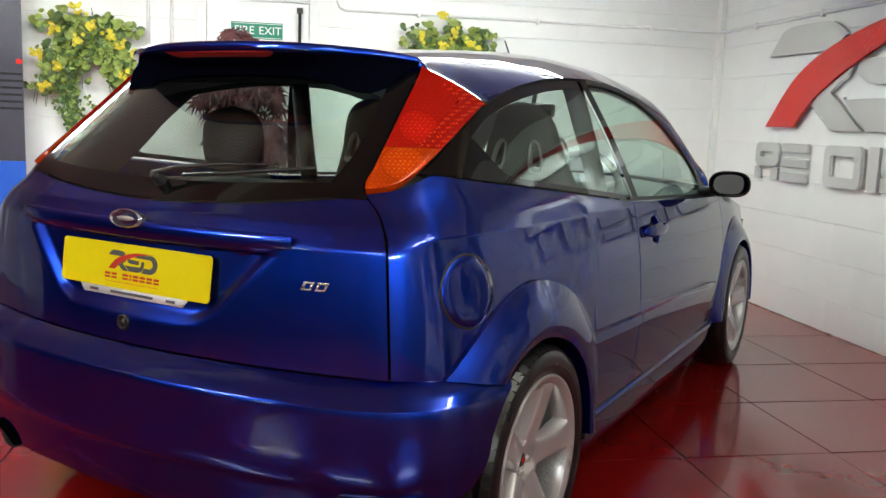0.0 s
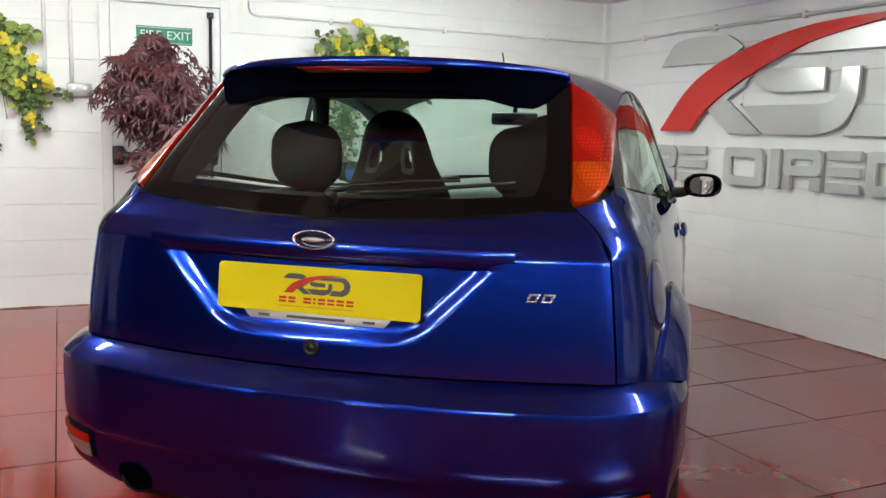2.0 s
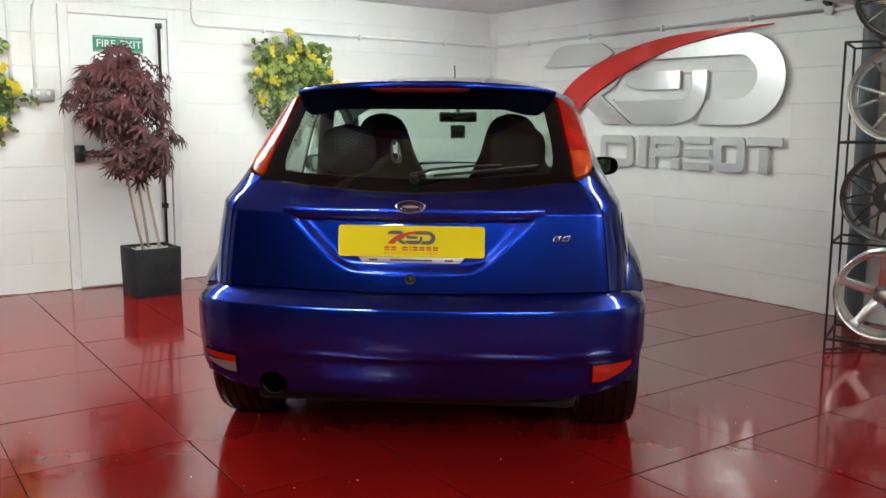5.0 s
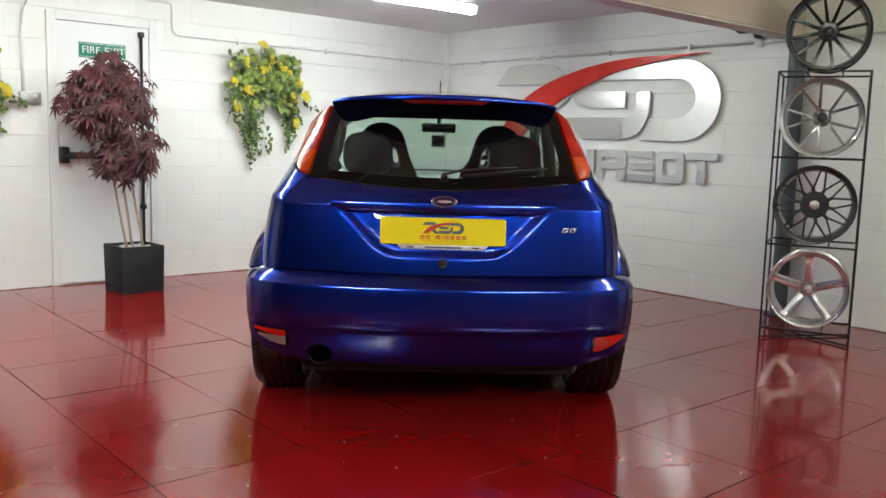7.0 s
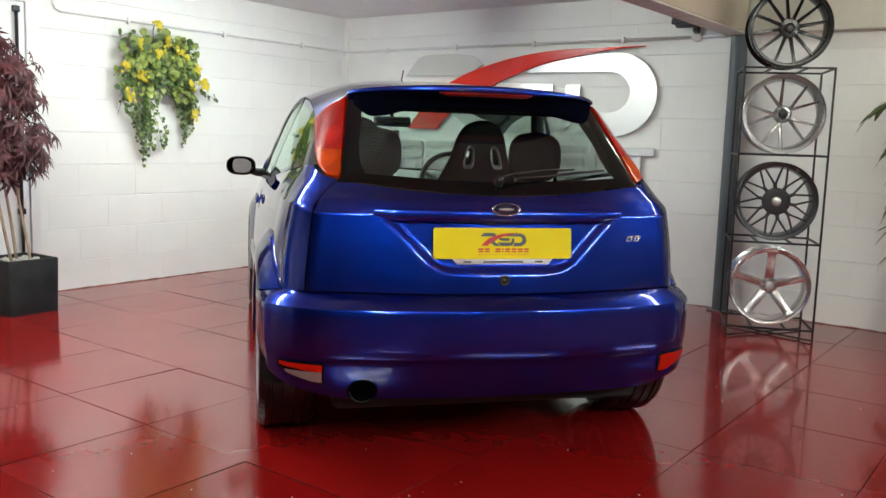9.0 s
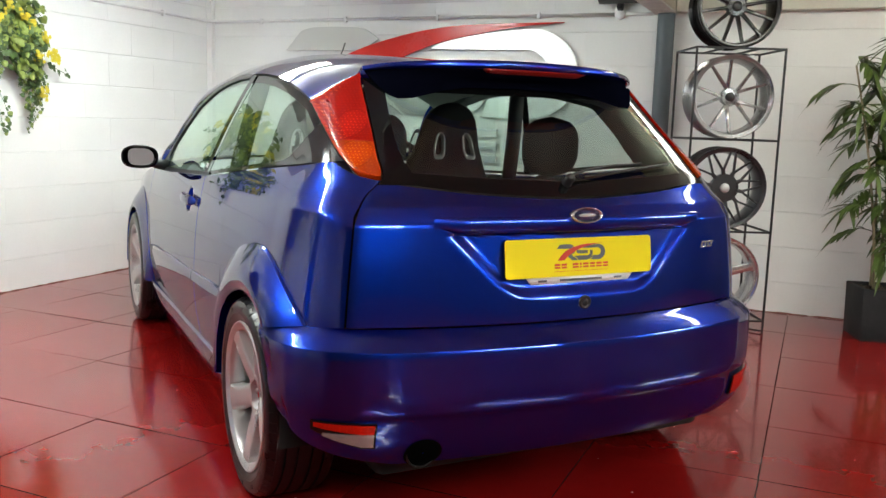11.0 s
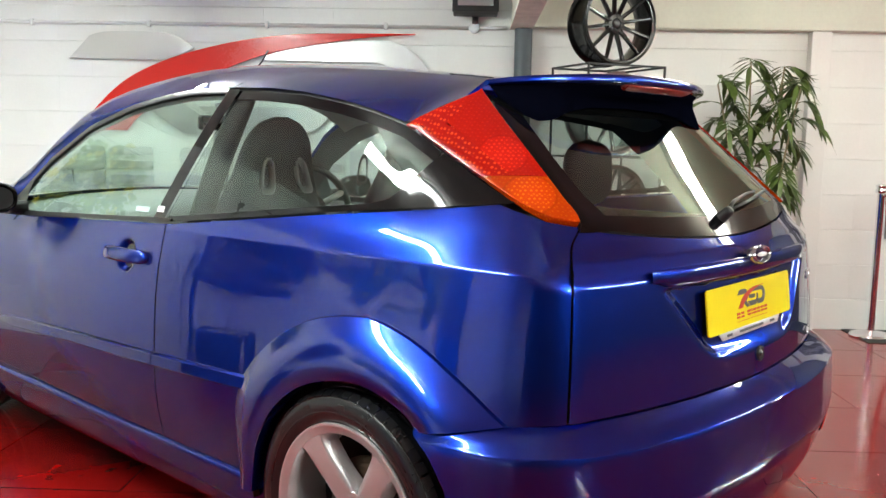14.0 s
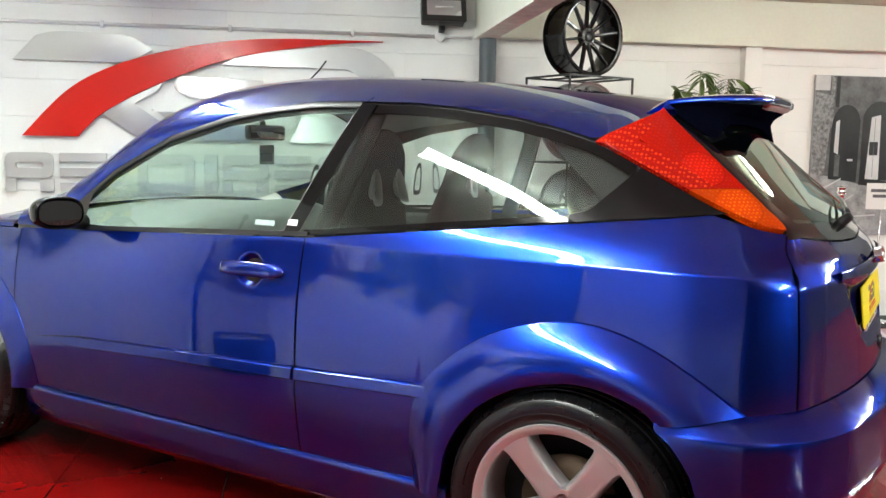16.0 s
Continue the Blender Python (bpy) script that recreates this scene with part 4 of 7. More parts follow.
    for x in (0.512, 0.545):
        u = skin.u_rear(x, 0.842)
        p, n = skin.at(u, 0.842), skin.normal(u, 0.842)
        m = Matrix.Translation(p) @ n.to_track_quat("Z", "Y").to_matrix().to_4x4()
        bm = box_bm(-0.013, 0.014, 0.004, 0.010, -0.002, 0.0045, 0.0012, 1)
        box_bm(-0.013, 0.012, -0.011, -0.006, -0.002, 0.004, 0.0012, 1, bm)
        box_bm(-0.013, -0.006, -0.0065, 0.0045, -0.002, 0.0035, 0.0012, 1, bm)
        box_bm(0.006, 0.013, -0.0065, 0.0045, -0.002, 0.0035, 0.0012, 1, bm)
        for v in bm.verts:
            v.co.x += 0.40 * v.co.y
        bmesh.ops.transform(bm, matrix=m, verts=bm.verts)
        part("model_badge", bm, dark_chrome, gate, "small chrome badge shape")
    # number plate
    pl = empty("number_plate", Matrix.Translation((0.0, -0.6085, 0.829)) @ pose(0, 0, 0, 83, 0, 0))
    pl.parent = gate
    face = [(cx + 0.010 * math.cos(radians(a0 + 15 * k)), cy + 0.010 * math.sin(radians(a0 + 15 * k))) for cx, cy, a0 in ((0.25, 0.0455, 0), (-0.25, 0.0455, 90), (-0.25, -0.0455, 180), (0.25, -0.0455, 270)) for k in range(7)]
    part("plate_face", plate_bm(face, 0.004, lambda a, b, d: Vector((a, b, d - 0.004)), 0.0008), YELLOW, pl, "yellow reflective show plate", True, 30)
    for name, outline in emblem_outlines().items():
        red = name == "red_swoosh"
        small = [((4.71 - a) * 0.0705, (b - 1.59) * 0.0705 + 0.0135) for a, b in outline]
        part("red_mark" if red else "grey_mark", plate_bm(small, 0.0013 if red else 0.0008, lambda a, b, d: Vector((a, b, d))), REDINK if red else INK, pl, "", False)
    x = -0.095
    for w in (0.019, 0.018, None, 0.020, 0.006, 0.019, 0.018, 0.019, 0.018):
        if w:
            bm = box_bm(x, x + w, -0.0245, -0.0185, 0.0, 0.0009)
            box_bm(x, x + w, -0.0325, -0.0275, 0.0, 0.0009, 0.0, 2, bm)
            part("red_bar", bm, REDINK, pl, "", False)
        x += (w or 0.010) + 0.0055
    part("fine_line", box_bm(-0.095, 0.095, -0.0415, -0.0405, 0.0, 0.0008), REDINK, pl, "", False)
    part("plate_surround", plate_bm([(-0.19, -0.0555), (0.19, -0.0555), (0.172, -0.076), (-0.172, -0.076)], 0.004, lambda a, b, d: Vector((a, b, d - 0.008))), WHITE, pl, "white plate holder strip")
    for x0, x1 in ((-0.15, -0.12), (-0.075, 0.075), (0.12, 0.15)):
        part("dark_bar", box_bm(x0, x1, -0.070, -0.0635, -0.004, -0.0032), INK, pl, "", False)


tailgate()


def tail_light(s):
    lamp = empty("tail_light", Matrix.Identity(4))
    lamp.parent = car
    lamp["label"] = "tall red and orange wrap-round tail lamp"
    z_tip, z_front, z_top = 1.048, 1.256, 1.343

    def outer(z):
        if z > z_front:
            k = (z - z_front) / (z_top - z_front)
            return skin.u_side(0.02, z_front) * (1 - k) + (SEAM + 0.006) * k
        y = lerp([1.045, 1.056, 1.088, 1.262], [-0.452, -0.41, -0.338, 0.018], z)
        return skin.u_side(y, z)

    def rows_between(z0, z1, a, b, lift, n=22, m=16):
        rows = []
        for z in np.linspace(z0, z1, n):
            u0, u1 = SEAM + 0.004, max(SEAM + 0.006, outer(z) - 0.003)
            row = []
            for k in range(m + 1):
                f = a + (b - a) * k / m
                u = u0 + (u1 - u0) * f
                bulge = lift * (1 - (0.35 if f > 0.5 else 0.12) * abs(2 * f - 1) ** 4)
                nn = skin.normal(u, z)
                p = skin.at(u, z) + nn * bulge
                if s < 0:
                    p, nn = Vector((-p.x, p.y, p.z)), Vector((-nn.x, nn.y, nn.z))
                row.append((p, nn))
            rows.append(row)
        return rows

    no_recalc("indicator_lens", lipped(rows_between(z_tip, 1.140, 0.0, 1.0, 0.011), 0.02), LENS_ORANGE, lamp, "orange indicator lens", 60)
    no_recalc("brake_lens", lipped(rows_between(1.1410, z_top, 0.0, 0.52, 0.011, 40), 0.02), LENS_RED, lamp, "red brake lens", 60)
    no_recalc("side_lens", lipped(rows_between(1.1410, 1.30, 0.522, 1.0, 0.011, 30, 8), 0.02), LENS_AMBER, lamp, "honeycomb red and amber side lens", 60)
    no_recalc("side_lens", lipped(rows_between(1.3005, z_top, 0.522, 1.0, 0.011, 10, 8), 0.02), LENS_RED, lamp, "", 60)
    return lamp


for s in (1, -1):
    tail_light(s)


DOOR_R, DOOR_F, SILL_Z = 0.858, 2.262, 0.312


def arch_z(y, y0=0.0):
    return lerp(ARCH_Y, ARCH_Z, y - y0)


def body_side(s):
    side = {1: "right", -1: "left"}[s]
    # quarter panel, over the rear wheel
    u1 = skin.u_side(DOOR_R - 0.003, 0.64)
    ys = np.array([0.0])
    us = sorted(set([SEAM + 0.003 + (u1 - SEAM - 0.003) * k / 110 for k in range(111)]))

    def y_of(u, z=0.70):
        return skin.at(u, z).y

    def q_bottom(u):
        y = y_of(u)
        if y > 0.44:
            return SILL_Z
        if y < -0.425:
            return lerp([-0.56, -0.50, -0.425], [0.650, 0.647, 0.637], y)
        return max(SILL_Z, arch_z(y) - 0.02)

    def q_top(u):
        y = y_of(u, 1.03)
        return (belt(y) if y > -0.336 else lamp_low(y)) - 0.003

    q = no_recalc("quarter_panel", lipped(columns(us, q_bottom, q_top, 34, 0.0, s, None, 0.95, lambda u: max(0.0, 1 - (u - SEAM) / 0.13))), BLUE, car)
    # door
    ud0, ud1 = skin.u_side(DOOR_R + 0.003, 0.64), skin.u_side(DOOR_F, 0.64)
    ds = list(np.linspace(ud0, ud1, 170))

    def handle_cup(u, z):
        y = skin.at(u, z).y
        r = math.hypot(y - 1.055, (z - 0.854) * 1.02)
        k = min(1.0, max(0.0, (0.054 - r) / 0.022))
        return 0.020 * k * k * (3 - 2 * k)
    door = no_recalc("door", lipped(columns(ds, lambda u: SILL_Z + 0.003, lambda u: belt(y_of(u, 0.95)) - 0.003, 90, 0.0, s, handle_cup)), BLUE, car, "metallic blue car door")

    def strip(name, y0, y1, zc, half, lift, taper, material, parent, label=""):
        rows = []
        for y in np.linspace(y0, y1, 40):
            k = min(1.0, (y1 - y) / taper + 0.05) if taper else 1.0
            z0 = zc(y)
            row = []
            for a, l in ((-1, -0.004), (-0.96, lift * 0.6), (-0.75, lift), (0.7, lift * 0.9), (0.97, lift * 0.35), (1.0, -0.004)):
                z = z0 + a * half * k
                u = skin.u_side(y, z)
                p = skin.on(u, z, l * k)
                row.append(Vector((s * p.x, p.y, p.z)))
            rows.append(row)
        return part(name, grid_bm(rows), material, parent, label, True, 40)

    mz = lambda y: lerp([0.40, 0.845, 1.40, 2.12], [0.578, 0.562, 0.546, 0.512], y)
    strip("rubbing_strip", 0.40, DOOR_R - 0.005, mz, 0.021, 0.013, 0, BLUE, q)
    strip("rubbing_strip", DOOR_R + 0.005, 2.13, mz, 0.021, 0.013, 0.25, BLUE, door)
    # sill
    rows = []
    for y in np.linspace(0.34, 2.24, 40):
        f = min(1.0, (2.26 - y) / 0.18)
        prof = [(0.800, SILL_Z + 0.002), (0.815, SILL_Z - 0.001), (0.820, 0.305), (0.819, 0.292), (0.810, 0.240), (0.797, 0.190), (0.775, 0.165), (0.70, 0.158)]
        rows.append([Vector((s * (x - 0.018 * (1 - f)), y, z)) for x, z in prof])
    part("sill", grid_bm(rows), BLUE, car, "", True, 60)

    # flared wheel arches
    def flare(y0, outline, lip, body_x, parent, lx=0.868, soft=False):
        n = 56
        o = [outline(k / n) for k in range(n + 1)]
        l = [lip(k / n) for k in range(n + 1)]
        rows = []
        for (oy, oz), (ly, lz) in zip(o, l):
            bx = body_x(oy, oz)
            row = [Vector((s * (bx - 0.003), y0 + oy, oz))]
            for t, bul in ((0.03, 0.08), (0.08, 0.15), (0.25, 0.36), (0.5, 0.68), (0.75, 0.92), (0.88, 1.0), (0.92, 1.0), (0.96, 0.98), (1.0, 0.95)) if soft else [(t, 0.09 + 0.88 * math.sin(math.pi / 2 * min(1.0, t / 0.8)) - 0.08 * (max(0.0, t - 0.8) / 0.2) ** 1.5) for t in (0.02, 0.08, 0.16, 0.24, 0.32, 0.40, 0.48, 0.56, 0.64, 0.72, 0.8, 0.9, 1.0)]:
                row.append(Vector((s * (bx + (lx - bx) * bul), y0 + oy + (ly - oy) * t, oz + (lz - oz) * t)))
            cy, cz = 0.0, 0.32
            row.append(Vector((s * (lx - 0.018), y0 + ly + (ly - cy) * 0.01, lz + (lz - cz) * 0.01)))
            row.append(Vector((s * (lx - 0.06), y0 + ly + (ly - cy) * 0.02, lz + (lz - cz) * 0.02)))
            rows.append(row)
        return part("wheel_arch", grid_bm(rows), BLUE, parent, "", True, 32)

    OUT = curve2([(0.450, 0.30), (0.455, 0.44), (0.440, 0.548), (0.390, 0.630), (0.282, 0.722), (0.151, 0.786), (0.0, 0.814), (-0.10, 0.806), (-0.214, 0.770), (-0.321, 0.712), (-0.425, 0.640)], 6)
    LIP = curve2([(0.345, 0.30), (0.335, 0.36), (0.313, 0.451), (0.247, 0.552), (0.135, 0.630), (0.0, 0.668), (-0.10, 0.668), (-0.201, 0.638), (-0.242, 0.604)], 6)

    def on_line(line):
        pts = np.array(line)
        d = np.concatenate([[0], np.cumsum(np.linalg.norm(pts[1:] - pts[:-1], axis=1))])
        return lambda t: (float(np.interp(t * d[-1], d, pts[:, 0])), float(np.interp(t * d[-1], d, pts[:, 1])))

    flare(0.0, on_line(OUT), on_line(LIP), lambda y, z: skin.at(skin.u_side(y, z), z).x, q)
    f_out = [(0.46 * math.cos(a) * 1.0, 0.33 + 0.46 * math.sin(a)) for a in np.linspace(math.radians(-4), math.radians(184), 40)]
    f_lip = [(0.345 * math.cos(a), 0.32 + 0.345 * math.sin(a)) for a in np.linspace(math.radians(-4), math.radians(184), 40)]
    wing_u0, wing_u1 = skin.u_side(DOOR_F + 0.006, 0.64), float(skin.k[-1]) - 0.01

    def w_bottom(u):
        y = y_of(u) - 2.615
        if abs(y) < 0.425:
            return 0.33 + 0.43 * math.sqrt(max(0.0, 1 - (y / 0.44) ** 2)) - 0.02
        return SILL_Z

    wing = no_recalc("front_wing", lipped(columns(list(np.linspace(wing_u0, wing_u1, 70)), w_bottom, lambda u: lerp([2.26, 2.45, 3.1], [0.905, 0.900, 0.80], y_of(u, 0.9)), 24, 0.0, s)), BLUE, car)
    flare(2.615, on_line(f_out), on_line(f_lip), lambda y, z: skin.at(skin.u_side(2.615 + y, z), z).x, wing, 0.842, True)

    # black strips standing in for the shade inside the shut lines
    def shut_line(y, z0, z1, half, parent):
        rows = []
        for z in np.linspace(z0, z1, 40):
            row = [skin.on(skin.u_side(y + d, z), z, -0.0012) for d in (-half, half)]
            rows.append([Vector((s * p.x, p.y, p.z)) for p in row])
        part("door_seal", grid_bm(rows), SHUT_GAP, parent)

    shut_line(DOOR_R, SILL_Z, 0.962, 0.0034, q)
    shut_line(DOOR_F + 0.003, SILL_Z, 0.905, 0.0034, wing)

    # side glass and pillars
    def pane(name, ys, bottom, top, material, parent, lift, n=10, label=""):
        rows = []
        for y in ys:
            b, t = bottom(y), top(y)
            row = []
            for k in range(n + 1):
                z = b + (t - b) * k / n
                p = gskin.on(gskin.u_side(y, z), z, lift)
                row.append(Vector((s * p.x, p.y, p.z)))
            rows.append(row)
        bm = grid_bm(rows)
        bmesh.ops.remove_doubles(bm, verts=bm.verts, dist=1e-6)
        return part(name, bm, material, parent, label)

    wt = lambda y: lerp(WTOP_Y, WTOP_Z, y)
    b_rear = lambda y: lerp([0.717, 0.897], [1.363, 0.970], y)
    b_front = lambda y: lerp([0.775, 0.965], [1.366, 0.950], y)
    pane("quarter_window", list(np.linspace(-0.33, 0.717, 50)) + list(np.linspace(0.725, 0.893, 14)), lambda y: belt(y) + 0.004, lambda y: max(belt(y) + 0.0045, min(wt(y) - 0.006, b_rear(y) - 0.004 if y > 0.717 else 9)), WINDOW_DARK, car, -0.004, 12, "tinted rear quarter window")
    # dark band printed round the quarter window
    pane("window_border", list(np.linspace(-0.33, 0.05, 20)), lambda y: belt(y) + 0.004, lambda y: max(belt(y) + 0.0045, min(wt(y) - 0.006, belt(y) + lerp([-0.33, -0.2, -0.1, 0.0, 0.05], [0.3, 0.3, 0.12, 0.03, 0.022], y))), GLOSSBLACK, car, -0.0032, 6)
    pane("window_border", list(np.linspace(0.05, 0.88, 30)), lambda y: belt(y) + 0.004, lambda y: belt(y) + 0.020, GLOSSBLACK, car, -0.0032, 2)
    pane("window_border", list(np.linspace(-0.10, 0.74, 34)), lambda y: max(belt(y), wt(y) - 0.032), lambda y: wt(y) - 0.005, GLOSSBLACK, car, -0.0032, 3)
    pane("door_pillar", list(np.linspace(0.717, 0.775, 8)) + list(np.linspace(0.78, 0.895, 14)) + list(np.linspace(0.90, 0.965, 8)), lambda y: max(belt(y) + 0.002, b_rear(y) + 0.002 if y < 0.897 else 0), lambda y: wt(y) - 0.003 if y < 0.775 else max(belt(y) + 0.0025, b_front(y)), GLOSSBLACK, car, 0.001, 10, "gloss black door pillar")
    pane("door_window", list(np.linspace(0.78, 0.96, 14)) + list(np.linspace(0.97, 2.04, 60)), lambda y: max(belt(y) + 0.010, b_front(y) + 0.003 if y < 0.965 else 0), lambda y: max(belt(y) + 0.0105, wt(y) - 0.012), WINDOW, door, -0.006, 12, "clear door glass")
    pane("window_channel", list(np.linspace(0.777, 0.962, 24)), lambda y: max(belt(y) + 0.010, b_front(y) + 0.001), lambda y: min(wt(y) - 0.010, max(belt(y) + 0.012, b_front(y) + 0.011)), surf("grey_window_channel", (0.16, 0.16, 0.16), 0.4, 0.4), door, -0.001, 2)
    pane("window_rubber", list(np.linspace(0.86, 2.06, 40)), lambda y: belt(y) - 0.001, lambda y: belt(y) + 0.013, BLACK, door, 0.002, 2)
    frame_rows = []
    for y in list(np.linspace(0.775, 1.9, 50)) + list(np.linspace(1.91, 2.055, 14)):
        z = wt(y)
        a, b = gskin.on(gskin.u_side(y, z - 0.016), z - 0.016, 0.0), gskin.on(gskin.u_side(y, z), z, 0.003)
        c = gskin.on(gskin.u_side(y, z + 0.004), z + 0.004, -0.004)
        frame_rows.append([Vector((s * p.x, p.y, p.z)) for p in (a, b, c)])
    part("window_frame", grid_bm(frame_rows), BLACK, door, "black window seal")
    pane("roof_seal", list(np.linspace(-0.02, 1.30, 60)) + list(np.linspace(1.31, 2.05, 50)), lambda y: max(belt(y), wt(y) - 0.03), lambda y: wt(y) + 0.008, BLACK, car, -0.012, 3)
    pane("mirror_plate", list(np.linspace(1.90, 2.05, 12)), lambda y: belt(y) + 0.004, lambda y: max(belt(y) + 0.005, wt(y) - 0.004), BLACK, door, 0.003, 4)

    if s < 0:
        pane("glass_sticker", (1.00, 1.04, 1.08), lambda y: 0.990, lambda y: 1.006, surf("pale_green_sticker", (0.45, 0.60, 0.55), 0.4), door, -0.0045, 1, "small pale sticker on the glass")
        pane("glass_sticker", (0.905, 0.925, 0.943), lambda y: 0.994, lambda y: 1.012, WHITE, door, 0.0022, 1, "small white sticker")
    # door handle
    hz = 0.852
    hp = lambda y, z, l: (lambda p: Vector((s * p.x, p.y, p.z)))(skin.on(skin.u_side(y, z), z, l))
    grip = []
    for y, l, w in ((0.918, 0.004, 0.004), (0.924, 0.010, 0.013), (0.945, 0.017, 0.020), (1.0, 0.021, 0.022), (1.06, 0.022, 0.022), (1.12, 0.021, 0.021), (1.155, 0.017, 0.018), (1.172, 0.010, 0.012), (1.177, 0.004, 0.004)):
        grip.append([hp(y, hz + 0.002 + w * math.sin(a), l + 0.40 * w * math.cos(a)) for a in np.linspace(0, 2 * math.pi, 21)][:-1])
    h = part("door_handle", grid_bm(grip, None, True), BLUE, door, "body colour pull handle")
    # wing mirror
    mir = empty("wing_mirror", Matrix.Translation((s * 0.90, 1.885, 0.992)) @ Matrix.Rotation(math.radians(s * 7), 4, "Z") @ Matrix.Diagonal((0.86, 0.9, 0.88, 1)))
    mir.parent = door
    mir["label"] = "black and blue wing mirror on the door"
    rows = []
    for k, (y, w, hgt) in enumerate(((-0.052, 0.088, 0.054), (-0.055, 0.097, 0.060), (-0.045, 0.102, 0.065), (0.0, 0.098, 0.063), (0.045, 0.078, 0.050), (0.075, 0.045, 0.028), (0.085, 0.004, 0.003))):
        rows.append([Vector((w * math.copysign(abs(math.cos(a)) ** 0.75, math.cos(a)), y, hgt * math.copysign(abs(math.sin(a)) ** 0.8, math.sin(a)))) for a in np.linspace(0, 2 * math.pi, 40)][:-1])
    part("mirror_housing", grid_bm(rows, None, True), GLOSSBLACK, mir)
    face = [[Vector((r * 0.080 * math.copysign(abs(math.cos(a)) ** 0.75, math.cos(a)), -0.050, r * 0.048 * math.copysign(abs(math.sin(a)) ** 0.8, math.sin(a)))) for a in np.linspace(0, 2 * math.pi, 40)][:-1] for r in (1.0, 0.5, 0.01)]
    glass_bm = grid_bm(face, None, True)
    bmesh.ops.rotate(glass_bm, cent=Vector((0, -0.050, 0)), matrix=Matrix.Rotation(radians(20 * s), 3, "Z"), verts=glass_bm.verts)
    part("mirror_glass", glass_bm, MIRROR, mir, "mirror glass")
    part("mirror_arm", tube_bm([(-s * 0.055, 0.01, -0.030), (-s * 0.10, 0.03, -0.045), (-s * 0.155, 0.04, -0.050)], 0.026, 10, None, 0.032), BLACK, mir)

    if s > 0:
        ring, disc = [], []
        spot = lambda r, a, l: hp(-0.315 + r * 1.15 * math.cos(a), 0.826 + r * math.sin(a), l)
        for r, l in ((0.0870, 0.0006), (0.0868, 0.0012), (0.0820, 0.0012)):
            ring.append([spot(r, a, l) for a in np.linspace(0, 2 * math.pi, 64)])
        for r, l in ((0.0820, 0.0009), (0.0810, 0.0022), (0.06, 0.0028), (0.03, 0.003), (0.001, 0.003)):
            disc.append([spot(r, a, l) for a in np.linspace(0, 2 * math.pi, 64)])
        fl = part("fuel_flap", grid_bm(disc), BLUE, q, "round fuel filler flap")
        part("flap_gap", grid_bm(ring), BLACK, fl)
    return q, door


for s in (1, -1):
    body_side(s)


# ---- top surfaces: roof, pillars, windscreen, bonnet ----
CROWN_Y, CROWN_Z = [-0.10, 0.17, 0.59, 1.07, 1.35, 1.55, 1.66, 1.9, 2.2, 2.50, 2.62], [1.388, 1.420, 1.462, 1.490, 1.488, 1.468, 1.445, 1.310, 1.135, 0.978, 0.960]


def edge_at(y):
    z = lerp(WTOP_Y, WTOP_Z, y) if y < 2.061 else lerp([2.061, 2.62], [0.922, 0.905], y)
    if y < 0.02:
        z = lerp([-0.125, 0.02], [1.343, 1.262], y)
        p = skin.at(SEAM + (skin.u_side(0.02, 1.258) - SEAM) * ((y + 0.125) / 0.145), z) if y > -0.12 else skin.at(SEAM, 1.343)
        return abs(p.x), z + 0.002
    p = skin.at(skin.u_side(y, z), z)
    return p.x, z + 0.003


CROWN = np.array([[y, z] for y, z in zip(CROWN_Y, CROWN_Z)])
CROWN_M = slopes(CROWN[:, 0], CROWN[:, 1:])


def top_at(y, a, lift=0.0):
    """a: 0 at one edge, 1 at the other."""
    xe, ze = edge_at(y)
    zc = float(hermite(CROWN[:, 0], CROWN[:, 1:], CROWN_M, y)[0])
    t = math.pi * a
    k = min(1.0, max(0.0, (y - 1.2) / 0.5))
    rise = (1 - k) * (1 - abs(math.cos(t)) ** 3.0) + k * math.sin(t) ** 0.92
    return Vector((-xe * math.cos(t), y, ze + (zc - ze) * rise + lift))


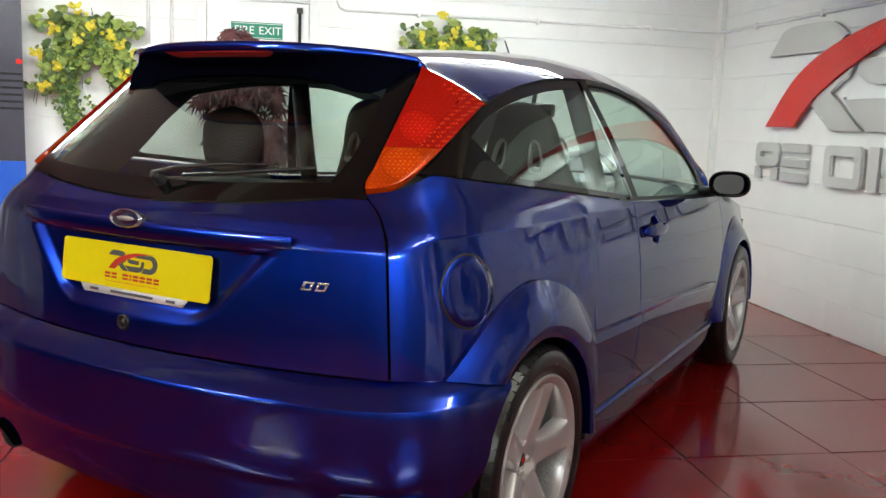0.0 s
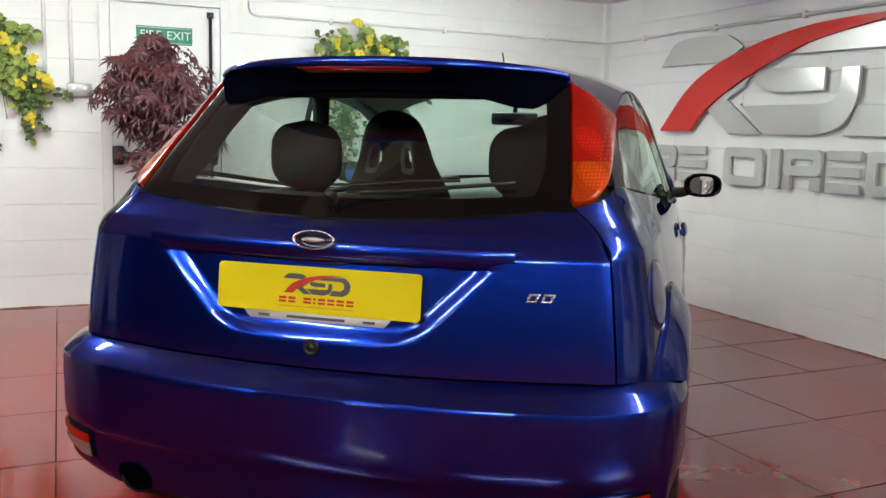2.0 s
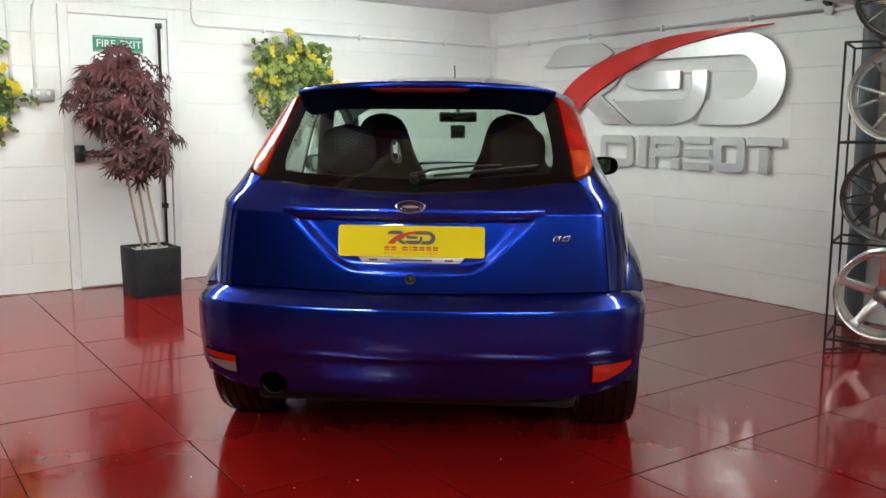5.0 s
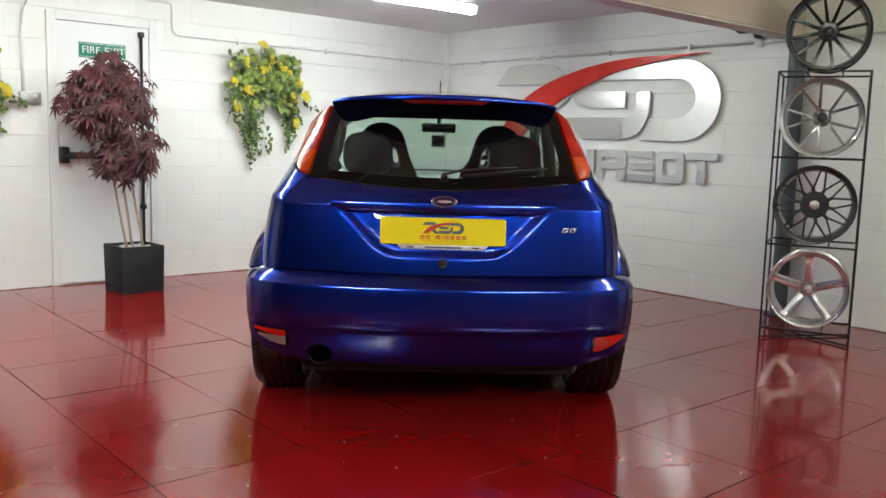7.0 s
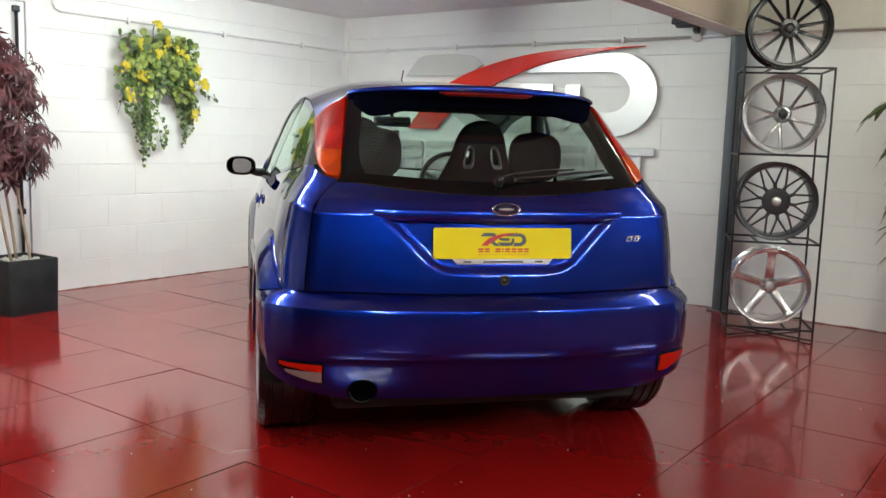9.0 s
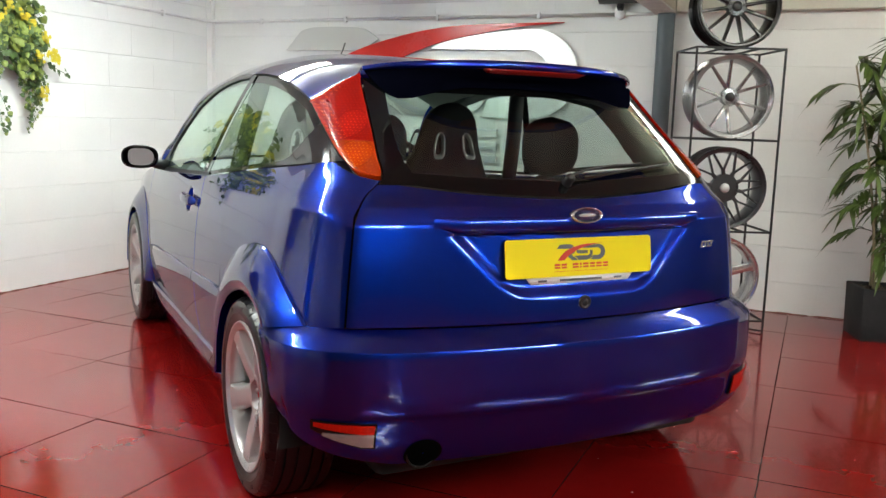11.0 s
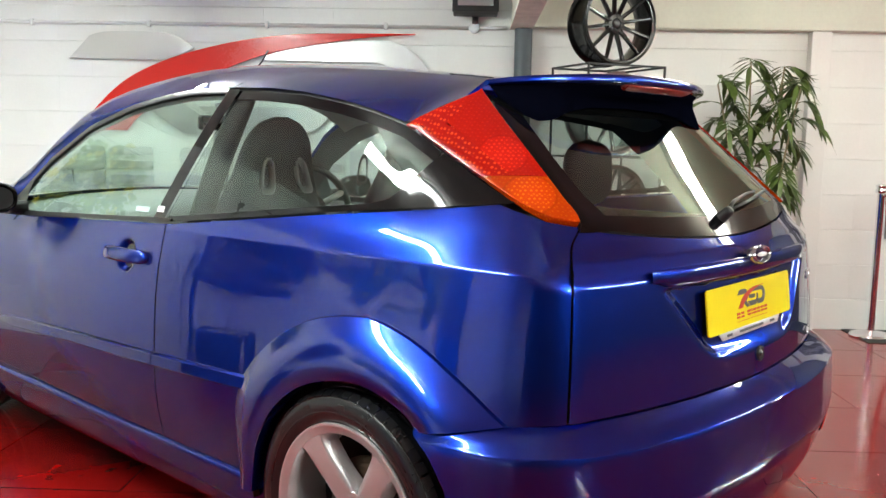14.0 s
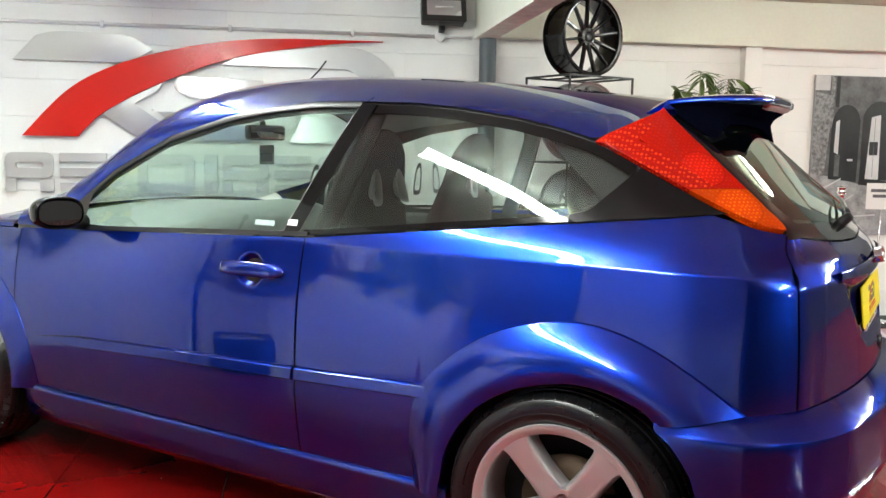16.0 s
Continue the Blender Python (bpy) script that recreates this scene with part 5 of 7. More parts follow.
def roof_and_screens():
    ys = list(np.linspace(-0.122, 1.62, 70))
    aa = list(np.linspace(0.0, 1.0, 57))
    part("roof", grid_bm([[top_at(y, a) for a in aa] for y in ys]), BLUE, car, "metallic blue roof skin")
    part("roof_lining", grid_bm([[top_at(y, a) - Vector((0, 0, 0.03)) for a in np.linspace(0.1, 0.9, 30)] for y in np.linspace(-0.05, 1.66, 40)]), HEADLINER, car, "pale cloth roof lining")
    for s in (0, 1):
        band = list(np.linspace(0.0, 0.135, 9))
        part("windscreen_pillar", grid_bm([[top_at(y, a if s == 0 else 1 - a) for a in band] for y in np.linspace(1.62, 2.30, 40)]), BLUE, car)
        part("pillar_trim", grid_bm([[top_at(y, a if s == 0 else 1 - a) - Vector((0, 0, 0.025)) for a in band] for y in np.linspace(1.3, 2.25, 30)]), TRIM, car)
    mid = list(np.linspace(0.135, 0.865, 41))
    part("windscreen", grid_bm([[top_at(y, a, -0.004) for a in mid] for y in np.linspace(1.62, 2.50, 40)]), WINDOW, car, "clear curved windscreen")
    part("screen_border", grid_bm([[top_at(y, a, -0.003) for a in mid] for y in (1.62, 1.66, 1.70)]), GLOSSBLACK, car)
    # bonnet and nose
    rows = []
    for y in np.linspace(2.36, 3.42, 30):
        w = lerp([2.36, 2.6, 3.0, 3.3, 3.42], [0.745, 0.725, 0.68, 0.60, 0.52], y)
        zc = lerp([2.36, 2.6, 3.0, 3.3, 3.42], [0.985, 0.965, 0.88, 0.78, 0.70], y)
        ze = lerp([2.36, 2.6, 3.0, 3.3, 3.42], [0.905, 0.895, 0.82, 0.73, 0.66], y)
        rows.append([Vector((w * math.sin(t), y, ze + (zc - ze) * math.cos(t) ** 0.8)) for t in np.linspace(-math.pi / 2 + 0.001, math.pi / 2 - 0.001, 33)])
    part("bonnet", grid_bm(rows), BLUE, car, "metallic blue bonnet")
    rows = []
    for z in np.linspace(0.20, 0.72, 14):
        b = 3.47 - 0.10 * ((z - 0.45) / 0.3) ** 2
        rows.append([Vector((0.74 * math.copysign(abs(math.sin(t)) ** 0.55, math.sin(t)), 2.98 + (b - 2.98) * abs(math.cos(t)) ** 0.5, z)) for t in np.linspace(-math.pi / 2, math.pi / 2, 41)])
    part("front_bumper", grid_bm(rows), BLUE, car, "metallic blue front bumper")
    for s in (0, 1):
        part("roof_joint", grid_bm([[top_at(y, a if s == 0 else 1 - a, 0.0012) for a in np.linspace(0.0, 0.10, 8)] for y in (0.752, 0.757)]), BLACK, car)
    # aerial
    base = top_at(1.50, 0.5)
    a = part("aerial", lathe_bm([(0.013, -0.003), (0.011, 0.010), (0.006, 0.022), (0.0, 0.024)], 14, "z", None, Matrix.Translation(base)), BLACK, car, "short black roof aerial")
    part("aerial_mast", tube_bm([base + Vector((0, 0, 0.015)), base + Vector((0, -0.06, 0.062)), base + Vector((0, -0.095, 0.098))], 0.0032, 6), BLACK, a)


roof_and_screens()


def spoiler():
    def trail(x):
        k = min(1.0, abs(x) / 0.515)
        return -0.335 + 0.20 * k ** 3.2, 1.400 - 0.022 * k ** 2 - 0.008 * k ** 12
    xs = np.linspace(-0.515, 0.515, 61)
    rows, under = [], []
    for x in xs:
        k = abs(x) / 0.515
        a = math.acos(max(-1, min(1, -x / edge_at(-0.09)[0]))) / math.pi
        front = top_at(-0.085 + 0.01 * k, a, 0.004)
        front.x = x
        ty, tz = trail(x)
        rear = Vector((x, ty, tz))
        zb = lerp([0.0, 0.20, 0.31, 0.39, 0.45, 0.49, 0.515], [1.318, 1.313, 1.294, 1.274, 1.270, 1.290, 1.328], abs(x))
        foot_u = math.copysign(skin.u_rear(min(abs(x), 0.50), zb), x)
        foot = skin.on(foot_u, zb, 0.004)
        foot.x = x
        th = 0.026 * (1 - 0.45 * k * k)
        row = [front + Vector((0, 0.03, -0.03)), front]
        for t in (0.25, 0.5, 0.75, 0.92):
            p = front.lerp(rear, t)
            p.z += 0.010 * math.sin(math.pi * t) * (1 - k * k)
            row.append(p)
        row += [rear, rear + Vector((0, -0.006, -th * 0.3)), rear + Vector((0, -0.005, -th * 0.75)), rear + Vector((0, 0.004, -th))]
        low = row[-1] + Vector((0, 0.012, -0.003))
        row.append(low)
        rows.append(row)
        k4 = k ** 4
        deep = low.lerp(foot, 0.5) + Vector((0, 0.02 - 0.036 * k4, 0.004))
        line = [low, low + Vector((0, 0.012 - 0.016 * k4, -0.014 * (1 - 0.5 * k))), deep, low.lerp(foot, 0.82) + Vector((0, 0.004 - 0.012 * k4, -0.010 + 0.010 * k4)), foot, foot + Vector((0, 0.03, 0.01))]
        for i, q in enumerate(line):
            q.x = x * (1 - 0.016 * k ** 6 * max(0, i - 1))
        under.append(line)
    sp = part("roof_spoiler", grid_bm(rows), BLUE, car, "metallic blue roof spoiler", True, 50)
    # near-black copy of the body blue, with the underside's shade in its colour
    part("spoiler_underside", grid_bm(under), surf("shaded_blue_underside", (0.002, 0.0025, 0.007), 0.42, 0.0, spec=0.0), sp, "moulded spoiler underside, shade put into its dark colour", True, 60)
    for e in (0, -1):
        bm = bmesh.new()
        bm.faces.new([bm.verts.new(p) for p in rows[e][1:] + under[e][1:-1]])
        bmesh.ops.triangulate(bm, faces=bm.faces)
        part("spoiler_end", bm, BLUE, sp, "", False)
    rows = []
    for x in np.linspace(-0.190, 0.190, 41):
        ty, tz = trail(x)
        k = abs(x) / 0.515
        f = 0.72 * max(0.02, 1 - (abs(x) / 0.190) ** 14)
        th = 0.026 * (1 - 0.45 * k * k)
        rows.append([Vector((x, ty + dy, tz - th - dz * f)) for dy, dz in ((0.003, 0.000), (0.002, 0.003), (0.010, 0.014), (0.024, 0.020))])
    part("brake_light", grid_bm(rows), LENS_DULL, sp, "dull red high level brake light", True, 60)


spoiler()


# ---- rear bumper ----
BUMPER = {
    0.270: [(0, -0.664), (0.25, -0.654), (0.47, -0.624), (0.62, -0.583), (0.73, -0.51), (0.795, -0.44), (0.807, -0.405), (0.815, -0.371)],
    0.300: [(0, -0.678), (0.25, -0.667), (0.47, -0.637), (0.63, -0.595), (0.742, -0.53), (0.808, -0.45), (0.821, -0.412), (0.831, -0.374)],
    0.360: [(0, -0.684), (0.25, -0.673), (0.47, -0.643), (0.635, -0.602), (0.75, -0.54), (0.818, -0.455), (0.832, -0.413), (0.842, -0.372)],
    0.412: [(0, -0.69), (0.25, -0.679), (0.47, -0.649), (0.637, -0.607), (0.754, -0.543), (0.823, -0.457), (0.838, -0.41), (0.849, -0.362)],
    0.420: [(0, -0.701), (0.25, -0.69), (0.47, -0.66), (0.643, -0.616), (0.76, -0.55), (0.829, -0.46), (0.844, -0.41), (0.856, -0.36)],
    0.500: [(0, -0.706), (0.25, -0.695), (0.47, -0.665), (0.645, -0.621), (0.763, -0.554), (0.833, -0.462), (0.853, -0.395), (0.863, -0.327)],
    0.580: [(0, -0.702), (0.25, -0.691), (0.47, -0.661), (0.643, -0.618), (0.762, -0.552), (0.833, -0.461), (0.859, -0.36), (0.866, -0.267)],
    0.598: [(0, -0.7), (0.25, -0.689), (0.47, -0.659), (0.642, -0.616), (0.76, -0.55), (0.831, -0.459), (0.857, -0.359), (0.865, -0.249)],
    0.605: [(0, -0.693), (0.25, -0.682), (0.47, -0.652), (0.636, -0.609), (0.753, -0.545), (0.825, -0.456), (0.853, -0.357), (0.864, -0.241)],
    0.628: [(0, -0.667), (0.25, -0.655), (0.47, -0.623), (0.622, -0.584), (0.731, -0.528), (0.803, -0.446), (0.842, -0.352), (0.861, -0.238)],
    0.645: [(0, -0.64), (0.25, -0.627), (0.47, -0.592), (0.605, -0.556), (0.705, -0.51), (0.774, -0.432), (0.826, -0.342), (0.853, -0.238)],
}
# the valance below the step line leans in towards the floor
for z, lean in ((0.270, 0.030), (0.300, 0.028), (0.360, 0.012), (0.412, 0.0)):
    BUMPER[z] = [(x + (0.003 if x > 0.5 else 0.0), y - 0.0060 + lean * max(0.0, 1 - (x / 0.78) ** 4)) for x, y in BUMPER[z]]
bskin = Skin([BUMPER])


def rear_bumper():
    kmax = float(bskin.k[-1])
    zs = [0.270, 0.285, 0.300, 0.33, 0.36, 0.395, 0.409, 0.4125, 0.4145, 0.4180, 0.4205, 0.43, 0.46, 0.50, 0.54, 0.57, 0.588, 0.597, 0.600, 0.603, 0.606, 0.617, 0.628, 0.638, 0.645]
    rows = []
    for u in np.linspace(-kmax, kmax, 141):
        row = []
        for z in zs:
            k = abs(u) / kmax
            if z < 0.42:
                low = lerp([0.0, 0.55, 0.63, 0.76, 0.87, 1.0], [0.270, 0.270, 0.286, 0.330, 0.378, 0.396], k)
                z = low + (z - 0.270) * (0.42 - low) / 0.15
            p = bskin.at(u, z)
            zz = z
            if z > 0.58:
                zz = z + (-0.020 * max(0.0, k - 0.72) / 0.28 if k > 0.72 else 0.0) * (z - 0.56) / 0.085
            row.append(Vector((p.x, p.y, zz)))
        row.append(row[-1] + Vector((-math.copysign(0.03, u) if abs(u) > 0.5 else 0, 0.05, -0.006)))
        rows.append(row)
    for e in (0, -1):
        back = [p + Vector((-math.copysign(0.035, p.x), -0.006, 0)) for p in rows[e]]
        rows.insert(0 if e == 0 else len(rows), back)
    bum = part("rear_bumper", grid_bm(rows), BLUE, car, "metallic blue rear bumper with a step line", True, 28)

    def lens(s, x0, x1, z0, z1, material, label, frame=False, rise=0.048):
        rr = []
        for x in np.linspace(x0, x1, 14):
            lo, hi = 0.0, kmax
            for _ in range(24):
                mid = (lo + hi) / 2
                lo, hi = (mid, hi) if bskin.at(mid, 0.37).x < x else (lo, mid)
            row = []
            k = (x - x0) / (x1 - x0)
            for t in np.linspace(0, 1, 12):
                zb = z0 + rise * max(0.0, (k - 0.2) / 0.8) ** 1.3
                z = zb + (z1 - zb) * t
                p = bskin.on(lo, z, 0.0075 if frame else 0.011)
                n = bskin.normal(lo, z)
                row.append((Vector((s * p.x, p.y, p.z)), Vector((s * n.x, n.y, n.z))))
            rr.append(row)
        return no_recalc("bumper_lamp" if not frame else "lamp_frame", lipped(rr, 0.020), material, bum, label, 60)

    for s in (-1, 1):
        lens(s, 0.640, 0.790, 0.330, 0.404, GLOSSBLACK, "", True)
        if s < 0:
            lens(s, 0.645, 0.783, 0.374, 0.400, LENS_RED, "red bumper reflector", False, 0.014)
            lens(s, 0.645, 0.765, 0.336, 0.373, LENS_CLEAR, "clear reversing lamp", False, 0.030)
        else:
            lens(s, 0.645, 0.783, 0.336, 0.400, LENS_RED, "red rear fog lamp")
    # tail pipe, with a black disc painted in for the shade of its cut-out
    rows = []
    for r in (1.0, 0.6, 0.05):
        row = []
        for a in np.linspace(0, 2 * math.pi, 30):
            x, z = -0.505 + r * 0.054 * math.cos(a), 0.302 + r * 0.044 * math.sin(a)
            lo, hi = 0.0, kmax
            for _ in range(22):
                mid = (lo + hi) / 2
                lo, hi = (mid, hi) if bskin.at(mid, max(0.27, z)).x < -x else (lo, mid)
            p = bskin.on(lo, max(0.272, z), 0.003)
            row.append(Vector((x, p.y, z)))
        rows.append(row)
    part("exhaust_cutout", grid_bm(rows), surf("exhaust_shade_black", (0.0015, 0.0015, 0.0015), 0.95, spec=0.0), bum, "black disc for the shade in the exhaust cut-out")
    part("tail_pipe", lathe_bm([(0.044, 0.0), (0.047, -0.012), (0.047, -0.106), (0.045, -0.110), (0.042, -0.106), (0.041, -0.03), (0.0, -0.03)], 32, "y", None, Matrix.Translation((-0.505, -0.500, 0.302))), surf("sooty_steel", (0.014, 0.013, 0.013), 0.42, 0.4, 0.4, 30.0, spec=0.2), car, "dark sooty round tail pipe")


rear_bumper()


# ---- hidden structure, wheels ----
def underbody():
    part("underbody", box_bm(-0.60, 0.60, -0.52, 3.3, 0.20, 0.42, 0.03), surf("black_underbody", (0.008, 0.008, 0.008), 0.9), car, "black underbody")
    for s in (1, -1):
        for y0 in (0.0, 2.615):
            rows = []
            for a in np.linspace(math.radians(-9), math.radians(189), 30):
                rows.append([Vector((s * x, y0 + 0.372 * math.cos(a), 0.33 + 0.372 * math.sin(a))) for x in (0.838 if y0 == 0.0 else 0.80, 0.70, 0.58)] + [Vector((s * 0.575, y0, 0.33))])
            part("arch_liner", grid_bm(rows), surf("black_arch_liner", (0.006, 0.006, 0.006), 0.95), car)
        # dark backing behind the panel gaps
        us = list(np.linspace(SEAM - 0.05, skin.u_side(2.32, 0.64), 70))

        def bottom(u):
            y = skin.at(u, 0.70).y
            z = max(0.33, arch_z(y) - 0.01) if -0.43 < y < 0.44 else (0.60 if y < -0.4 else 0.33)
            if y > 2.16:
                z = max(z, 0.5)
            return z
        part("inner_panel", grid_bm([[p for p, n in r] for r in columns(us, bottom, lambda u: 0.945 if skin.at(u, 0.95).y > -0.2 else 1.03, 12, -0.016, s)]), BLACK, car)
    us = list(np.linspace(-SEAM - 0.02, SEAM + 0.02, 30))
    part("inner_panel", grid_bm([[p for p, n in r] for r in columns(us, lambda u: 0.60, lambda u: 0.97, 10, -0.055)]), BLACK, car)


underbody()


def road_wheel():
    """Five-spoke alloy on a low-profile tyre; axis along x, outer face towards +x."""
    w = empty("wheel", Matrix.Identity(4))
    w["label"] = "silver five-spoke alloy wheel on a low-profile tyre"
    tyre = [(0.236, 0.098), (0.245, 0.104), (0.262, 0.1105), (0.285, 0.1125), (0.300, 0.108), (0.310, 0.099), (0.3160, 0.088)]
    tread = []
    for c in (0.060, 0.022, -0.022, -0.060):
        tread += [(0.3186, c + 0.009), (0.3186, c + 0.0055), (0.3110, c + 0.004), (0.3110, c - 0.004), (0.3186, c - 0.0055)]
    tyre += tread + [(0.3160, -0.088), (0.310, -0.099), (0.285, -0.1125), (0.245, -0.104), (0.236, -0.098)]
    t = part("tyre", lathe_bm([tyre[-1], *tyre], 72, "x"), RUBBER, w, "black low-profile tyre", True, 40)
    blocks = bmesh.new()
    for k in range(64):
        b = box_bm(-0.012, 0.012, -0.0125, 0.0125, -0.0035, 0.0018)
        bmesh.ops.transform(b, matrix=Matrix.Rotation(2 * math.pi * k / 64, 4, "X") @ Matrix.Translation((0.096, 0, 0.3105)) @ Matrix.Rotation(radians(32), 4, "Y"), verts=b.verts)
        me = bpy.data.meshes.new("block")
        b.to_mesh(me)
        b.free()
        blocks.from_mesh(me)
        bpy.data.meshes.remove(me)
    tagged(part("tread", blocks, RUBBER, t, "", False), "", "", "", "stuff")
    part("sidewall_ring", lathe_bm([(0.2655, 0.1110), (0.267, 0.1122), (0.269, 0.1122), (0.2705, 0.1117)], 64, "x"), RUBBER, t)
    for k in range(14):
        a = 2 * math.pi * k / 14
        if k % 7 in (0, 1, 2):
            bm = box_bm(-0.0006, 0.0012, -0.011, 0.011, -0.006, 0.006)
            bmesh.ops.transform(bm, matrix=Matrix.Rotation(a, 4, "X") @ Matrix.Translation((0.1122, 0, 0.285)), verts=bm.verts)
            part("sidewall_bar", bm, surf("raised_rubber", (0.007, 0.007, 0.007), 0.4), t, "", False)
    rim = part("rim", lathe_bm([(0.2365, 0.096), (0.242, 0.104), (0.240, 0.109), (0.235, 0.1095), (0.231, 0.106), (0.2170, 0.1020), (0.2140, 0.098), (0.2110, 0.07), (0.209, -0.02), (0.215, -0.09), (0.237, -0.10)], 72, "x"), ALLOY, w, "silver alloy rim", True, 50)
    rr = [0.046, 0.060, 0.075, 0.100, 0.130, 0.158, 0.186, 0.203, 0.217]
    hw = [0.033, 0.036, 0.035, 0.034, 0.034, 0.035, 0.037, 0.041, 0.052]
    face = [0.068, 0.071, 0.075, 0.081, 0.088, 0.093, 0.097, 0.099, 0.1008]
    for k in range(5):
        rows = []
        for r, h, f in zip(rr, hw, face):
            prof = [(-h - 0.006, f - 0.045), (-h, f - 0.006), (-h + 0.005, f - 0.001), (-h * 0.5, f), (h * 0.5, f), (h - 0.005, f - 0.001), (h, f - 0.006), (h + 0.006, f - 0.045)]
            rows.append([Vector((x, a, r)) for a, x in prof])
        bm = grid_bm(rows)
        bmesh.ops.transform(bm, matrix=Matrix.Rotation(2 * math.pi * k / 5 + math.pi, 4, "X"), verts=bm.verts)
        part("spoke", bm, ALLOY, rim, "", True, 40)
    part("hub", lathe_bm([(0.070, 0.02), (0.069, 0.064), (0.065, 0.0705), (0.053, 0.0695), (0.049, 0.058), (0.044, 0.048), (0.0, 0.046)], 40, "x"), ALLOY, rim, "", True, 50)
    part("centre_cap", lathe_bm([(0.020, 0.043), (0.020, 0.052), (0.016, 0.056), (0.0, 0.057)], 24, "x"), BLACK, rim, "small black centre cap")
    part("cap_badge", lathe_bm([(0.0085, 0.0555), (0.0085, 0.0585), (0.0, 0.0590)], 20, "x"), REDGLOSS, rim, "red enamel cap badge")
    for k in range(5):
        a = 2 * math.pi * (k + 0.5) / 5
        part("wheel_bolt", lathe_bm([(0.010, 0.044), (0.010, 0.054), (0.006, 0.057), (0.0, 0.057)], 8, "x", None, Matrix.Translation((0, 0.036 * math.cos(a), 0.036 * math.sin(a)))), STEEL, rim)
    part("brake_disc", lathe_bm([(0.138, 0.005), (0.138, 0.020), (0.080, 0.022), (0.0, 0.030)], 40, "x"), BRICKDISC, w, "rusty brake disc")
    part("caliper", box_bm(-0.01, 0.05, 0.09, 0.17, -0.06, 0.06, 0.012), BLACK, w)
    # black disc in the rim paints in the shade behind the spokes
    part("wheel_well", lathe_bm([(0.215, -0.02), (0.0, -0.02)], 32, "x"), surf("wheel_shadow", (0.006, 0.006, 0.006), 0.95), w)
    w.parent = car
    return w


wheel = road_wheel()
wheel.matrix_basis = pose(0.743, 0.0, 0.3186, 23)
for x, y, turn, spin in ((-0.743, 0.0, 180, 0), (0.732, 2.615, 0, 25), (-0.732, 2.615, 180, 12)):
    c = copy_thing(wheel, pose(x, y, 0.3186, 0, 0, turn) @ pose(0, 0, 0, spin))


# ---- cabin ----
def seat_mesh(w, top, bottom, lean, head, depth=0.11, holes=False, bm=None):
    """A seat back as one padded shell; rows from bottom to top."""
    rows = []
    for k in range(61):
        t = k / 60
        z = bottom + (top - bottom) * t
        hw = w * lerp([0, 0.1, 0.52, 0.62, 0.70, 0.78, 0.86, 0.92, 0.96, 0.985, 1.0], [0.90, 1.0, 1.0, 0.92, 0.78, 0.65, 0.57, 0.50, 0.41, 0.28, 0.10], t) if head else w * lerp([0, 0.1, 0.85, 0.95, 1.0], [0.95, 1, 1, 0.92, 0.75], t)
        d = depth * lerp([0, 0.5, 0.9, 1.0], [1.0, 0.9, 0.65, 0.2], t)
        y = -lean * t
        rows.append([Vector((hw * math.copysign(abs(math.cos(a)) ** 0.5, math.cos(a)), y + d * math.copysign(abs(math.sin(a)) ** 0.8, math.sin(a)), z)) for a in np.linspace(0, 2 * math.pi, 89)][:-1])
    bm = grid_bm(rows, bm, True)
    bm.verts.ensure_lookup_table()
    bm.faces.new([bm.verts[len(bm.verts) - 88 + i] for i in range(88)])
    if holes:
        gone = []
        for f in bm.faces:
            c = f.calc_center_median()
            for s in (-1, 1):
                dz = (c.z - 1.105) / 0.056
                dx = (c.x - s * 0.072 + s * 0.008 * dz) / 0.024
                if dx * dx + dz * dz < 1.0:
                    gone.append(f)
        bmesh.ops.delete(bm, geom=gone, context="FACES")
    return bm


